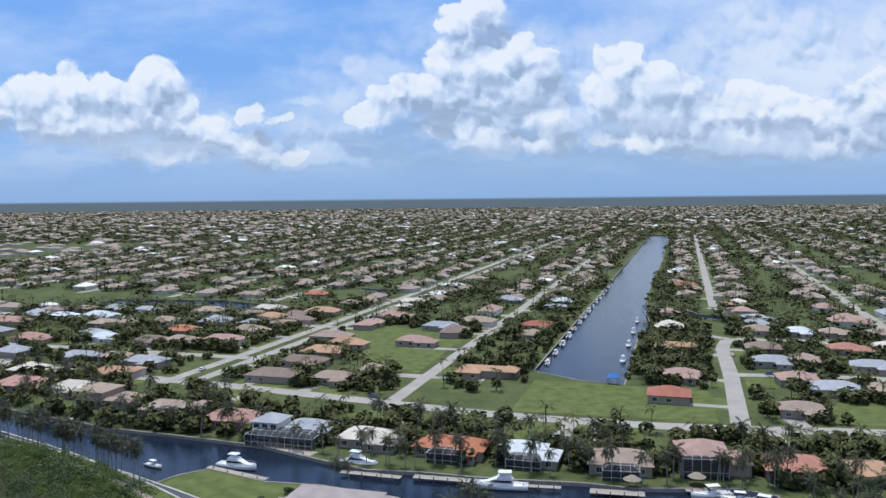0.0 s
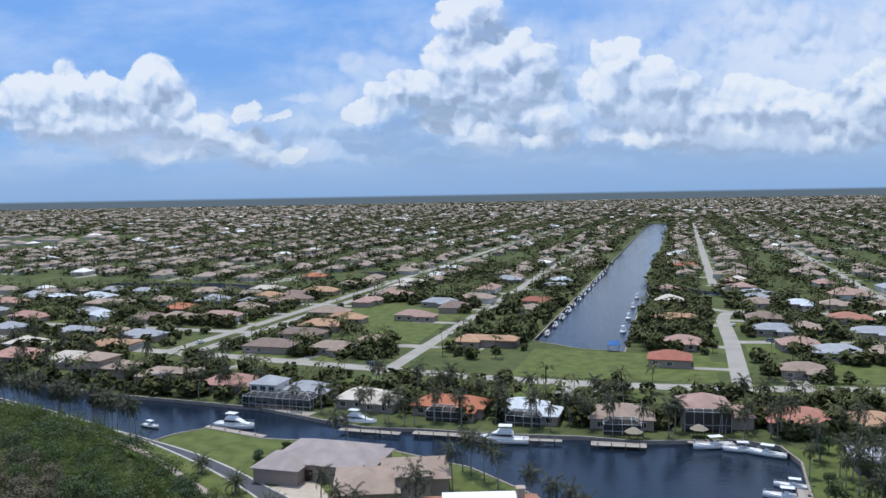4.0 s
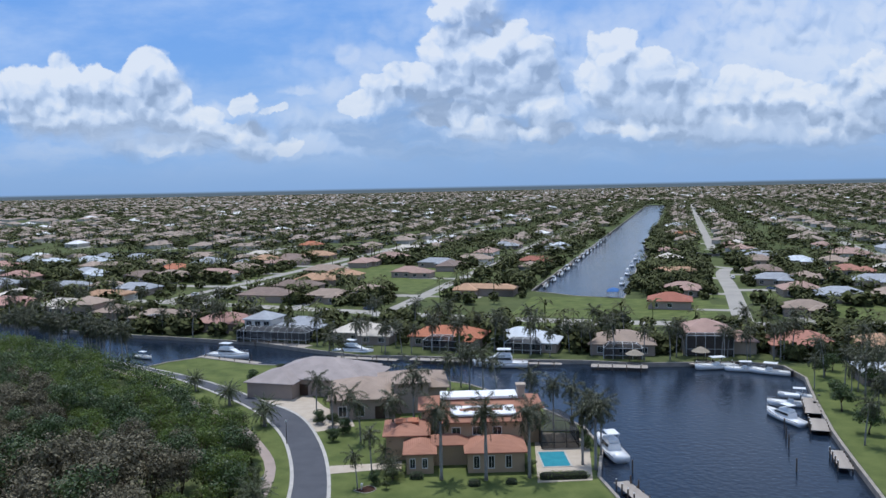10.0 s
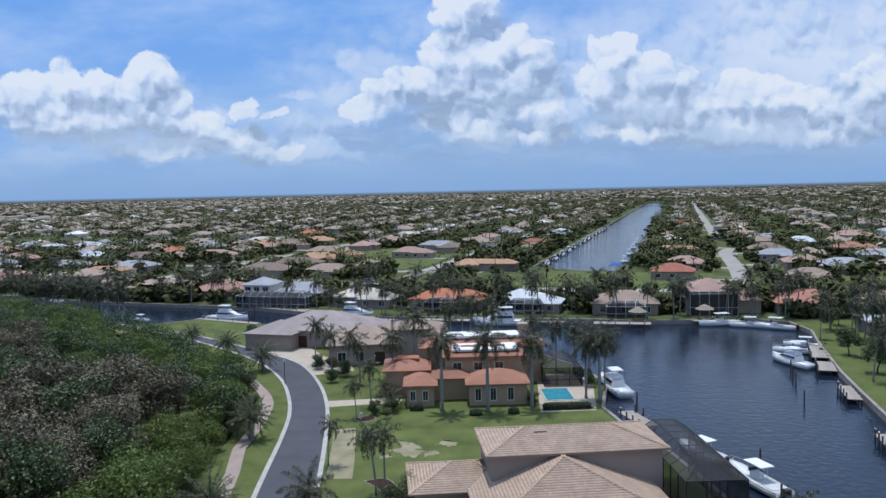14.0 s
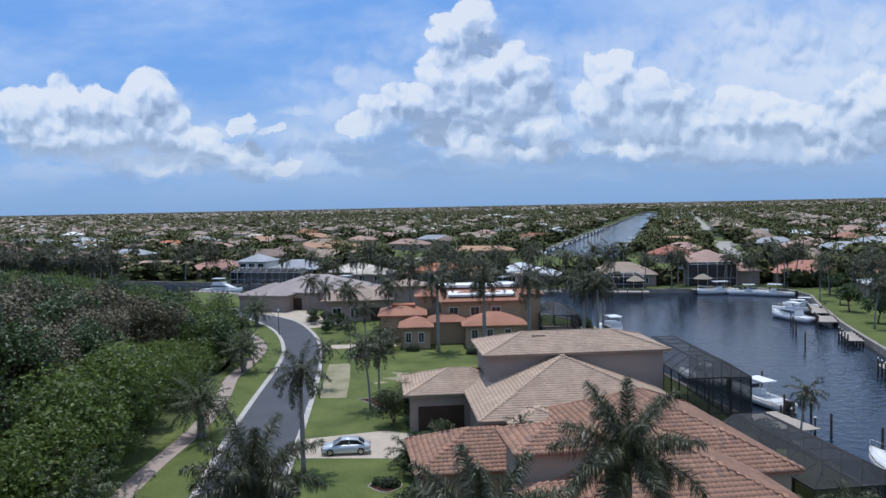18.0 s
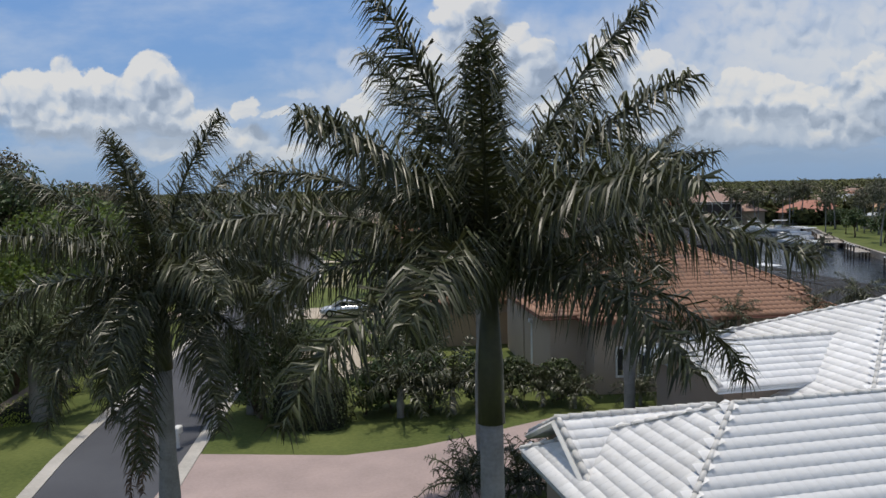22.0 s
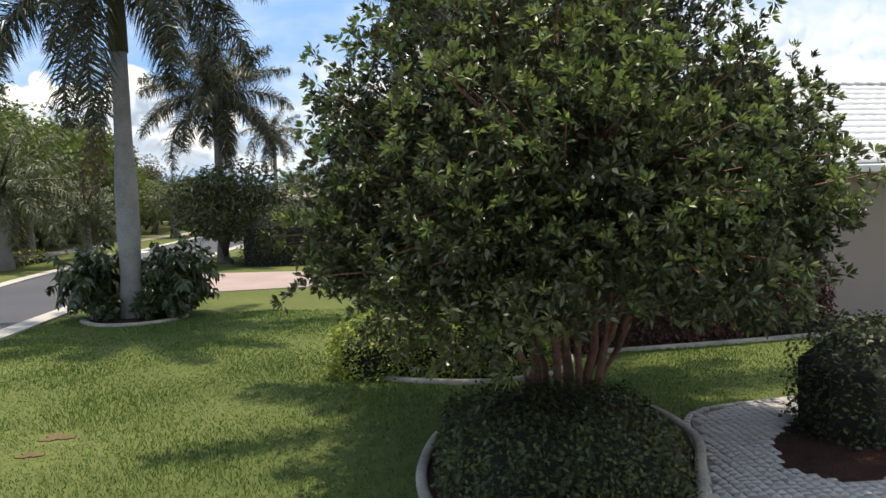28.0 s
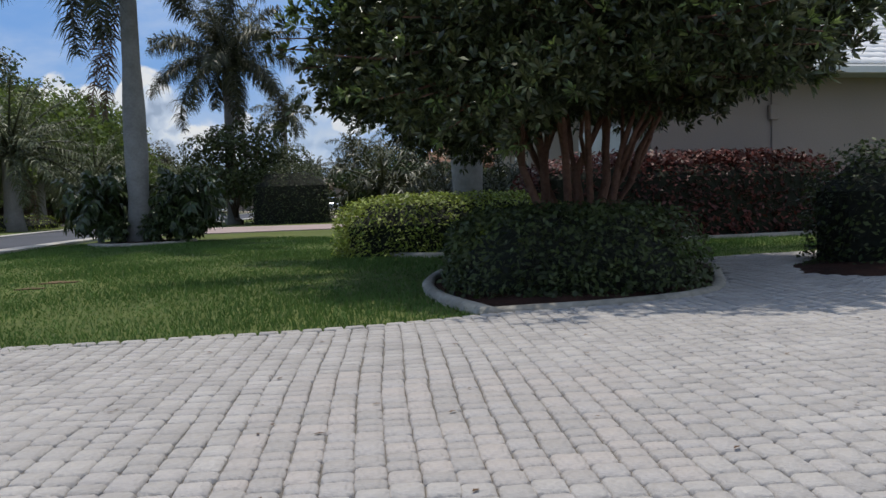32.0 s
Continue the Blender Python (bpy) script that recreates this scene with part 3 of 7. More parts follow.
wm = bpy.data.materials.new("canal_water")
wm.use_nodes = True
b = wm.node_tree.nodes["Principled BSDF"]
b.inputs["Base Color"].default_value, b.inputs["Roughness"].default_value = (0.010, 0.017, 0.030, 1), 0.06
b.inputs["Specular IOR Level"].default_value = 0.2
wgeo, wnz, wbp = (wm.node_tree.nodes.new(k) for k in ("ShaderNodeNewGeometry", "ShaderNodeTexNoise", "ShaderNodeBump"))
wm.node_tree.links.new(wgeo.outputs["Position"], wnz.inputs["Vector"])
wnz.inputs["Scale"].default_value, wnz.inputs["Detail"].default_value = 0.9, 4
wbp.inputs["Strength"].default_value, wbp.inputs["Distance"].default_value = 0.55, 0.2
wm.node_tree.links.new(wnz.outputs["Fac"], wbp.inputs["Height"])
wm.node_tree.links.new(wbp.outputs[0], b.inputs["Normal"])
M["water"] = wm
tagged(new("water", mesh_of("water", [(-2000, -300, WATER), (2000, -300, WATER), (2000, 2600, WATER), (-2000, 2600, WATER)], [(0, 1, 2, 3)], "water")),
       "dark rippled canal water", "water", kind="structure")

for poly, closed in ((NORTH_BANK, False), (SOUTH_BANK, False), (LONG_CANAL, True), (SIDE_CANAL, True), (SIDE_CANAL_FAR, True)):
    line = poly + [poly[0]] if closed else poly
    g = Geo()
    sgn = 1 if not closed else (1 if sum((b2[0] - a2[0]) * (b2[1] + a2[1]) for a2, b2 in zip(line, line[1:])) < 0 else -1)
    outer, inner = line, offset_line(line, -0.55 * sgn * (1 if closed else 1))
    n = len(line)
    v = [(x, y, WATER - 1.5) for x, y in outer] + [(x, y, 0.12) for x, y in outer] + [(x, y, 0.12) for x, y in inner] + [(x, y, -0.1) for x, y in inner]
    f = []
    for r in (0, n, 2 * n):
        f += [(r + i, r + i + 1, r + n + i + 1, r + n + i) for i in range(n - 1)]
    tagged(new("seawall", g.add(v, f).mesh("seawall", "seawall")), "concrete seawall along the canal", "seawall", kind="structure")

ROAD_L = smooth_line([(-9.5, -60), (-12.5, 0), (-16.8, 29.8), (-18.2, 36.3), (-19.7, 47.7), (-21.7, 61.5), (-24, 79), (-25.6, 95), (-27.2, 113), (-29.4, 127), (-35, 145), (-43.6, 161),
                      (-55, 175), (-73, 193), (-96, 212), (-140, 243), (-215, 283), (-420, 368)], 4)
ROAD_R = smooth_line([(-6, -60), (-8.3, 0), (-10.7, 24.5), (-11.8, 33), (-13.4, 46), (-14.6, 58), (-16.2, 74), (-17.4, 85), (-19.8, 105), (-23.2, 126.7), (-28.2, 144.5), (-35.4, 160.4),
                      (-47, 173), (-63, 189), (-84, 205), (-133, 236.5), (-212, 279), (-418, 362)], 4)


def resample(line, n):
    d = [0]
    for a, c in zip(line, line[1:]):
        d.append(d[-1] + math.hypot(c[0] - a[0], c[1] - a[1]))
    s = np.linspace(0, d[-1], n)
    return list(zip(np.interp(s, d, [p[0] for p in line]), np.interp(s, d, [p[1] for p in line])))


ROAD_L, ROAD_R = resample(ROAD_L, 160), resample(ROAD_R, 160)
ribbon("road", ROAD_L, ROAD_R, 0.012, "asphalt", "dark asphalt street with a gentle bend", "road")
for line, s in ((ROAD_L, 1), (ROAD_R, -1)):
    ribbon("kerb", offset_line(line, -0.25 * s) if s > 0 else offset_line(line, -0.35), offset_line(line, 0.35) if s > 0 else offset_line(line, 0.25), 0.07, "concrete",
           "pale concrete kerb and gutter beside the street", "kerb", thick=0.1)

# lawns on both sides of the near street
WALK = smooth_line([(-19, -20), (-21.5, 20), (-24, 38), (-26.8, 55.5), (-27.9, 68), (-28, 82), (-29.8, 97), (-31.6, 106), (-31.8, 115), (-33.4, 129), (-38.5, 141), (-47, 155), (-60, 170), (-92, 203), (-140, 236), (-215, 276)], 4)
ribbon("pavement", offset_line(WALK, -0.9), offset_line(WALK, 0.9), 0.05, "walkway", "pinkish concrete footpath winding along the grass verge", "footpath", thick=0.06)
verge_out = resample(offset_line(WALK, -2.6), 160)
ribbon("lawn_verge", verge_out, offset_line(ROAD_L, -0.1), 0.006, "lawn", "mown green grass verge", "lawn")
YARD = [(x, y) for x, y in ROAD_R if y < 203]
yard_far = [(max(x + 3, np.interp(y, [-80, 50, 67, 78, 87, 105, 112, 124, 138, 150, 166, 184, 197, 205], [31, 31, 29.6, 29.2, 27.2, 24.6, 21.8, 19.8, 22.5, 21, 13, -1, -21, -41])), y) for x, y in YARD]
ribbon("lawn_yards", YARD, yard_far, 0.006, "lawn", "mown green lawns of the waterside gardens", "lawn")
POINT_LAWN = [(-84, 205), (-82, 211.5), (-75, 217), (-57, 207), (-41, 204), (-41, 190), (-63, 191)]
slab("lawn_point", POINT_LAWN, 0.005, "lawn", "green lawn beside the canal", "lawn")
slab("lawn_east", [(79, 197), (79, 186), (74, 169), (67.5, 146), (64, 131), (60.5, 114), (57, 92), (59, 60), (63, 0), (110, 0), (110, 190), (96, 200)], 0.005, "lawn", "green lawn behind the seawall", "lawn")

# streets of the grid
STREETS = []


def street(pts, width, mat="pale_road", label="pale worn street"):
    line = [grid(*p) for p in pts]
    STREETS.append((line, width))
    n = max(2, int(math.hypot(line[-1][0] - line[0][0], line[-1][1] - line[0][1]) / 60))
    line = resample(line, max(n, 3 * len(line)))
    ribbon("road", offset_line(line, -width / 2), offset_line(line, width / 2), 0.010 + 0.004 * (len(STREETS) % 5), mat, label, "road")


street([(-640, 60), (-330, 36), (-258, 23), (-199, 20), (-160, 15), (-107, 8), (-60, 2), (-20, 1), (20, 5), (65, 13), (160, 20), (420, 26)], 8)
street([(-208, 14), (-205, 100), (-203, 300), (-199, 1500)], 6)
street([(-196, 14), (-194, 100), (-191, 300), (-188, 1500)], 6)
street([(-103, 0), (-103, 600), (-100, 1450)], 6)
street([(21, 8), (22, 85), (21, 150), (24, 170), (33, 178)], 6.5)
street([(22, 300), (22, 700), (23, 1400)], 6)
street([(22, 88), (41, 93), (120, 97), (420, 100)], 6.5)
street([(30, 178), (120, 176), (420, 178)], 6.5)
street([(-197, 70), (-320, 72), (-700, 80)], 7)
street([(-197, 165), (-320, 165), (-700, 170)], 7)
for k, p in enumerate((112, 205, 300, 395, 490)):
    street([(p, 178), (p, 1500)], 6.5)
for k, p in enumerate((-292, -386, -480, -575, -670, -765)):
    street([(p, 260 + 8 * k), (p, 1500)], 6.5)
for q in (620, 980):
    street([(-800, q), (-205, q)], 6.5)
    street([(21, q + 20), (500, q + 20)], 6.5)


# pale bay and creeks near the horizon
for x0, x1, y0, y1 in ((-3200, -1700, 3300, 3420), (-3200, -1150, 4100, 4500), (-1500, -900, 3750, 3850)):
    tagged(new("water", mesh_of("water", [(x0, y0, 0.03), (x1, y0 + 60, 0.03), (x1 - 80, y1, 0.03), (x0, y1, 0.03)], [(0, 1, 2, 3)], "water")), "distant bay water near the horizon", "water", kind="structure")

# ---- plants ----
def mesh_np(name, V, F, mat, smooth=False):
    """A mesh from arrays: places (n, 3) and faces of one size (m, 3 or 4)."""
    me = bpy.data.meshes.new(name)
    V, F = np.asarray(V, np.float32), np.asarray(F, np.int32)
    me.vertices.add(len(V))
    me.vertices.foreach_set("co", V.ravel())
    me.loops.add(F.size)
    me.loops.foreach_set("vertex_index", F.ravel())
    me.polygons.add(len(F))
    me.polygons.foreach_set("loop_start", np.arange(0, F.size, F.shape[1], dtype=np.int32))
    me.polygons.foreach_set("loop_total", np.full(len(F), F.shape[1], np.int32))
    for m in (mat if isinstance(mat, (list, tuple)) else [mat]):
        me.materials.append(M[m] if isinstance(m, str) else m)
    me.update(calc_edges=True)
    if smooth:
        me.polygons.foreach_set("use_smooth", [True] * len(F))
    return me


def unit(a):
    return a / np.maximum(np.linalg.norm(a, axis=-1, keepdims=True), 1e-9)


def leaves(rng, C, size, out=None, flat=0.3, slim=0.42):
    """Diamond leaves at the places C, tilted at random, with a lean along out."""
    n = len(C)
    up = rng.normal(size=(n, 3)) * (1 - flat) + np.array([0, 0, 1.0]) * flat * 2
    if out is not None:
        up = up + out * 0.8
    up = unit(up)
    a = unit(np.cross(up, rng.normal(size=(n, 3))))
    b = np.cross(up, a)
    s = (size * rng.uniform(0.6, 1.35, n))[:, None]
    V = np.stack([C - a * s * 0.5, C + b * s * slim * 0.5 + up * s * 0.05, C + a * s * 0.5, C - b * s * slim * 0.5 + up * s * 0.05], 1).reshape(-1, 3)
    return V, np.arange(4 * n).reshape(n, 4)


def crown_points(rng, n, blobs, shell=0.75):
    """Places on and in a heap of ellipsoids: rows of centre and half sizes."""
    B = np.asarray(blobs, float)
    vol = (B[:, 3] * B[:, 4] + B[:, 4] * B[:, 5] + B[:, 3] * B[:, 5])
    pick = rng.choice(len(B), n, p=vol / vol.sum())
    d = unit(rng.normal(size=(n, 3)))
    r = np.where(rng.random(n) < shell, rng.uniform(0.82, 1.08, n), rng.uniform(0.35, 0.85, n))[:, None]
    return B[pick, :3] + d * r * B[pick, 3:], d


def tree_blobs(rng, h, r, k, low=0.35):
    out = []
    for _ in range(k):
        a, q = rng.uniform(0, 6.28), math.sqrt(rng.uniform(0.0, 1))
        z = h * (low + (1 - low) * rng.uniform(0.25, 0.85))
        reach = r * (1 - 0.45 * abs((z / h - low) / (1 - low) - 0.45))
        s = r * rng.uniform(0.3, 0.5)
        out.append((q * reach * 0.72 * math.cos(a), q * reach * 0.72 * math.sin(a), z, s, s, s * rng.uniform(0.6, 0.85)))
    return out


def limbs(g, rng, h, r, n, base=0.16, low=0.3):
    """A tapered trunk that forks into limbs."""
    top = (rng.uniform(-0.3, 0.3), rng.uniform(-0.3, 0.3), h * low)
    g.tube([(0, 0, -0.2), (0.03, 0.02, h * low * 0.5), top], [base * 1.25, base, base * 0.85], 7)
    for i in range(n):
        a = 6.28 * i / n + rng.uniform(-0.4, 0.4)
        e = r * rng.uniform(0.35, 0.7)
        z = h * rng.uniform(0.6, 0.85)
        mid = (top[0] + e * 0.45 * math.cos(a), top[1] + e * 0.45 * math.sin(a), (top[2] + z) * 0.5 + 0.1 * h)
        g.tube([top, mid, (e * math.cos(a), e * math.sin(a), z)], [base * 0.6, base * 0.4, base * 0.12], 5)


def tree_meshes(seed, h, r, n, size, mat, k=12, low=0.3, base=0.16):
    rng = np.random.default_rng(seed)
    g = Geo()
    limbs(g, rng, h, r, 5, base, low)
    C, d = crown_points(rng, n, tree_blobs(rng, h, r, k, low))
    V, F = leaves(rng, C, size, d, slim=0.6)
    return g.mesh("trunk", "bark", True), mesh_np("crown", V, F, mat)


def frond(rng, az, lift, length, droop, pairs, leaf_len, leaf_w, segs=1, vee=0.22, spread=0.7):
    """A feather frond: arched rachis with two ranks of hanging leaflets. Returns rachis line, verts, triangles."""
    s = np.linspace(0, 1, 9)
    ang = lift - droop * s ** 1.25
    dl = length / 8
    r = np.concatenate([[0], np.cumsum(np.cos(ang[:-1]) * dl)])
    z = np.concatenate([[0], np.cumsum(np.sin(ang[:-1]) * dl)])
    ca, sa = math.cos(az), math.sin(az)
    line = np.stack([r * ca, r * sa, z], 1)
    t = np.linspace(0.10, 0.995, pairs)
    base = np.stack([np.interp(t, s, line[:, i]) for i in range(3)], 1)
    an = np.interp(t, s, ang)
    fwd = np.stack([np.cos(an) * ca, np.cos(an) * sa, np.sin(an)], 1)
    side = np.array([-sa, ca, 0.0])
    upv = np.cross(fwd, side) * -1
    ln = leaf_len * np.sin(np.clip(t * 2.6 + 0.35, 0, math.pi * 0.93)) ** 0.6
    V, F = [], []
    for sg in (1, -1):
        d = unit(side * sg * 0.8 + fwd * 0.55 + upv * (vee + rng.normal(0, spread, (pairs, 1))) + rng.normal(0, 0.12, (pairs, 3)))
        L = (ln * rng.uniform(0.8, 1.12, pairs))[:, None]
        wv = unit(np.cross(d, upv + rng.normal(0, 0.5, (pairs, 3)))) * leaf_w * 0.5
        mid = base + d * L * 0.5
        d2 = unit(d + np.array([0, 0, -1.2]))
        tip = mid + d2 * L * 0.58
        n0 = sum(len(x) for x in V)
        V.append(np.stack([base - wv, base + wv, mid - wv, mid + wv, tip], 1).reshape(-1, 3))
        i = n0 + 5 * np.arange(pairs)[:, None]
        F.append(np.concatenate([i + [0, 1, 3], i + [0, 3, 2], i + [2, 3, 4]]))
    return line, np.concatenate(V), np.concatenate(F)


def palm_meshes(seed, height, fronds, length, pairs, leaf_len, leaf_w=0.05, shaft=1.6, radius=0.2, mat="leaf_palm", lifts=(1.35, -0.75), droop=(0.9, 1.7), bulge=1.25, lean=0.0, dead=0):
    """Trunk, green crown shaft, fronds and hanging dead fronds of a palm, foot at the origin."""
    rng = np.random.default_rng(seed)
    g = Geo()
    n = max(6, int(height))
    pts = [(lean * (i / n) ** 2, 0.3 * lean * (i / n), height * i / n - (0.2 if i == 0 else 0)) for i in range(n + 1)]
    rad = [radius * (1.45 if i == 0 else (bulge if 0.25 < i / n < 0.6 else 1.05) - 0.25 * (i / n)) for i in range(n + 1)]
    g.tube(pts, rad, 12)
    top = np.array([pts[-1][0], pts[-1][1], height])
    gs = Geo()
    if shaft:
        gs.tube([tuple(top - [0, 0, 0.05]), tuple(top + [0, 0, shaft * 0.35]), tuple(top + [0, 0, shaft])], [radius * 0.95, radius * 0.9, radius * 0.42], 12)
        # the spear leaf
        gs.tube([tuple(top + [0, 0, shaft]), tuple(top + [0.1, 0, shaft + length * 0.55])], [radius * 0.2, 0.015], 5)
    heart = top + np.array([0, 0, shaft * 0.93])
    V, F, nv = [], [], 0
    for i in range(fronds):
        k = (i + 0.5) / fronds
        az = 2.39996 * i + rng.uniform(-0.2, 0.2)
        lift = lifts[0] + (lifts[1] - lifts[0]) * k ** 0.8
        line, v, f = frond(rng, az, lift, length * rng.uniform(0.85, 1.1), droop[0] + (droop[1] - droop[0]) * k * rng.uniform(0.8, 1.1), pairs, leaf_len, leaf_w)
        gs.tube([tuple(p + heart) for p in line[::2]], [0.05, 0.04, 0.03, 0.02, 0.008], 4, False)
        V.append(v + heart), F.append(f + nv)
        nv += len(v)
    res = [g.mesh("trunk", "palm_bark", True), gs.mesh("crown_shaft", "palm_shaft", True), mesh_np("fronds", np.concatenate(V), np.concatenate(F), mat)]
    if dead:
        for i in range(dead):
            line, v, f = frond(rng, 3.1 - 0.55 * i + rng.uniform(-0.1, 0.1), -1.1, length * 0.8, 0.45, max(12, pairs // 2), leaf_len * 0.5, leaf_w, vee=-0.4)
            res.append(mesh_np("dead_frond", v + top, f, "leaf_dead"))
    return res


def plant(name, meshes, x, y, rz, s, label, category, group="", z=0.0):
    t = thing(name, x, y, z, rz, label, category, group)
    t.scale = (s, s, s)
    for me in meshes:
        part(me.name.split(".")[0], me, t)
    return t


ROYAL = [palm_meshes(11 + i, 9.2, 20, 4.1, 60, 0.9, 0.055, 1.7, 0.24, dead=1) for i in range(2)]
COCO = [palm_meshes(31 + i, 8.0, 18, 3.3, 26, 0.75, 0.075, 0.0, 0.14, lifts=(1.3, -0.9), droop=(0.9, 1.6), bulge=1.05, lean=0.8 * (i - 1)) for i in range(3)]
PHOENIX = [palm_meshes(51 + i, 2.3, 44, 2.6, 40, 0.42, 0.034, 0.0, 0.26, mat="leaf_phoenix", lifts=(1.35, -0.55), droop=(0.5, 1.1), bulge=1.0, dead=5) for i in range(2)]
TREES = [tree_meshes(71 + i, 6.0, 3.0, 1500, 0.42, "leaf_tree") for i in range(3)]
ROYAL_TXT = "tall royal palm with smooth grey trunk and green crown shaft"
COCO_TXT = "coconut palm with slim grey trunk and drooping fronds"
PHOENIX_TXT = "short date palm with thick trunk and grey-green feather fronds"
TREE_TXT = "rounded broad-leaved garden tree with dark green crown"
KEEP_OFF = []          # round patches that scattered plants avoid: x, y, radius


def free(x, y, r=1.5, verge=1.0):
    if on_water(x, y) or any(near_line(l, x, y) < w / 2 + verge for l, w in STREETS):
        return False
    return all((x - a) ** 2 + (y - b) ** 2 > (0.78 * c + r) ** 2 for a, b, c in KEEP_OFF)


# ---- houses ----
ROOF_WORDS = {"pink": "pink tiled", "cream": "cream tiled", "tan": "tan tiled", "grey": "grey tiled", "orange": "orange tiled", "white": "white metal", "pinktan": "dusty pink tiled",
              "terra": "terracotta tiled", "tanor": "orange-tan tiled", "brown": "brown tiled", "red": "red tiled"}


def window(parent, x, z, y, w, h, arch=False):
    """A framed window on a wall that faces -y in the parent's axes."""
    g = Geo()
    for a in ((x - w / 2 - 0.08, x - w / 2 + 0.02, z, z + h), (x + w / 2 - 0.02, x + w / 2 + 0.08, z, z + h), (x - w / 2 - 0.08, x + w / 2 + 0.08, z - 0.1, z + 0.02),
              (x - w / 2 - 0.08, x + w / 2 + 0.08, z + h - 0.02, z + h + 0.1), (x - 0.02, x + 0.02, z, z + h)):
        g.box(a[0], a[1], y - 0.06, y + 0.02, a[2], a[3])
    f = part("window", g.mesh("window", "trim_white"), parent)
    part("pane", Geo().box(x - w / 2, x + w / 2, y - 0.02, y + 0.01, z, z + h).mesh("pane", "glass_dark"), f)


HOUSE_CACHE = {}


def house_meshes(kind, w, d, roof, wall, eave):
    """Walls, roof, windows of a one-storey house of a few wings; kind picks the layout."""
    key = (kind, w, d, roof, wall, eave)
    if key in HOUSE_CACHE:
        return HOUSE_CACHE[key]
    wings = {0: [(-.5, .5, -.5, .5, 0)], 1: [(-.5, .5, -.35, .5, 0), (.05, .42, -.62, .1, -.3)], 2: [(-.5, .25, -.4, .5, 0), (.0, .5, -.55, .2, -.35)],
             3: [(-.5, .5, -.3, .3, .2), (-.5, -.1, -.6, .4, -.2), (.2, .5, -.3, .6, -.25)]}[kind % 4]
    walls, roofs = [], []
    for k, (a, b2, c, e, dz) in enumerate(wings):
        z = eave + dz
        walls.append(Geo().box(a * w, b2 * w, c * d, e * d, -0.15, z - 0.14).mesh("wall", wall))
        g = Geo()
        hip(g, a * w, b2 * w, c * d, e * d, z + 0.013 * k, 0.40)
        roofs.append(g.mesh("roof", "roof_" + roof))
    HOUSE_CACHE[key] = (walls, roofs, wings)
    return HOUSE_CACHE[key]


def wing_parts(t, wings, wall, roof, over=0.6):
    """Each wing's walls and hipped roof as parts of the house: rows of x0, x1, y0, y1, eave, pitch."""
    for k, (x0, x1, y0, y1, e, p) in enumerate(wings):
        part("wall", Geo().box(x0, x1, y0, y1, -0.1, e - 0.16).mesh("wall", wall), t)
        g = Geo()
        hip(g, x0, x1, y0, y1, e + 0.011 * k, p, over, 0.2)
        part("roof", g.mesh("roof", roof), t)


def house(x, y, w, d, rz, roof, kind=0, wall="stucco_beige", eave=3.1, group="", cage=None, label="", windows=3):
    t = thing("house", x, y, 0, rz, label or f"single-storey stucco house with a {ROOF_WORDS[roof]} hipped roof", "house", group)
    mw, mr, wings = house_meshes(kind, w, d, roof, wall, eave)
    wobs = [part("wall", me, t) for me in mw]
    for me in mr:
        part("roof", me, t)
    for wob, (a, b2, c, e, dz) in zip(wobs[:2], wings):
        n = max(1, int((b2 - a) * w / 4.5))
        for i in range(min(n, windows)):
            window(wob, (a + (b2 - a) * (i + 0.5) / n) * w, 0.8, c * d, 1.7, 1.5)
    # garage or lanai door on the street side
    part("door", Geo().box(-w * 0.3, -w * 0.3 + 4.8, wings[0][3] * d - 0.02, wings[0][3] * d + 0.05, -0.1, 2.3).mesh("door", "trim_white"), t)
    if cage:
        x0, x1, dep, h = cage
        pool_cage(t, x0, x1, wings[0][2] * d - dep, wings[0][2] * d, h)
    KEEP_OFF.append((x, y, max(w, d) * 0.5))
    return t


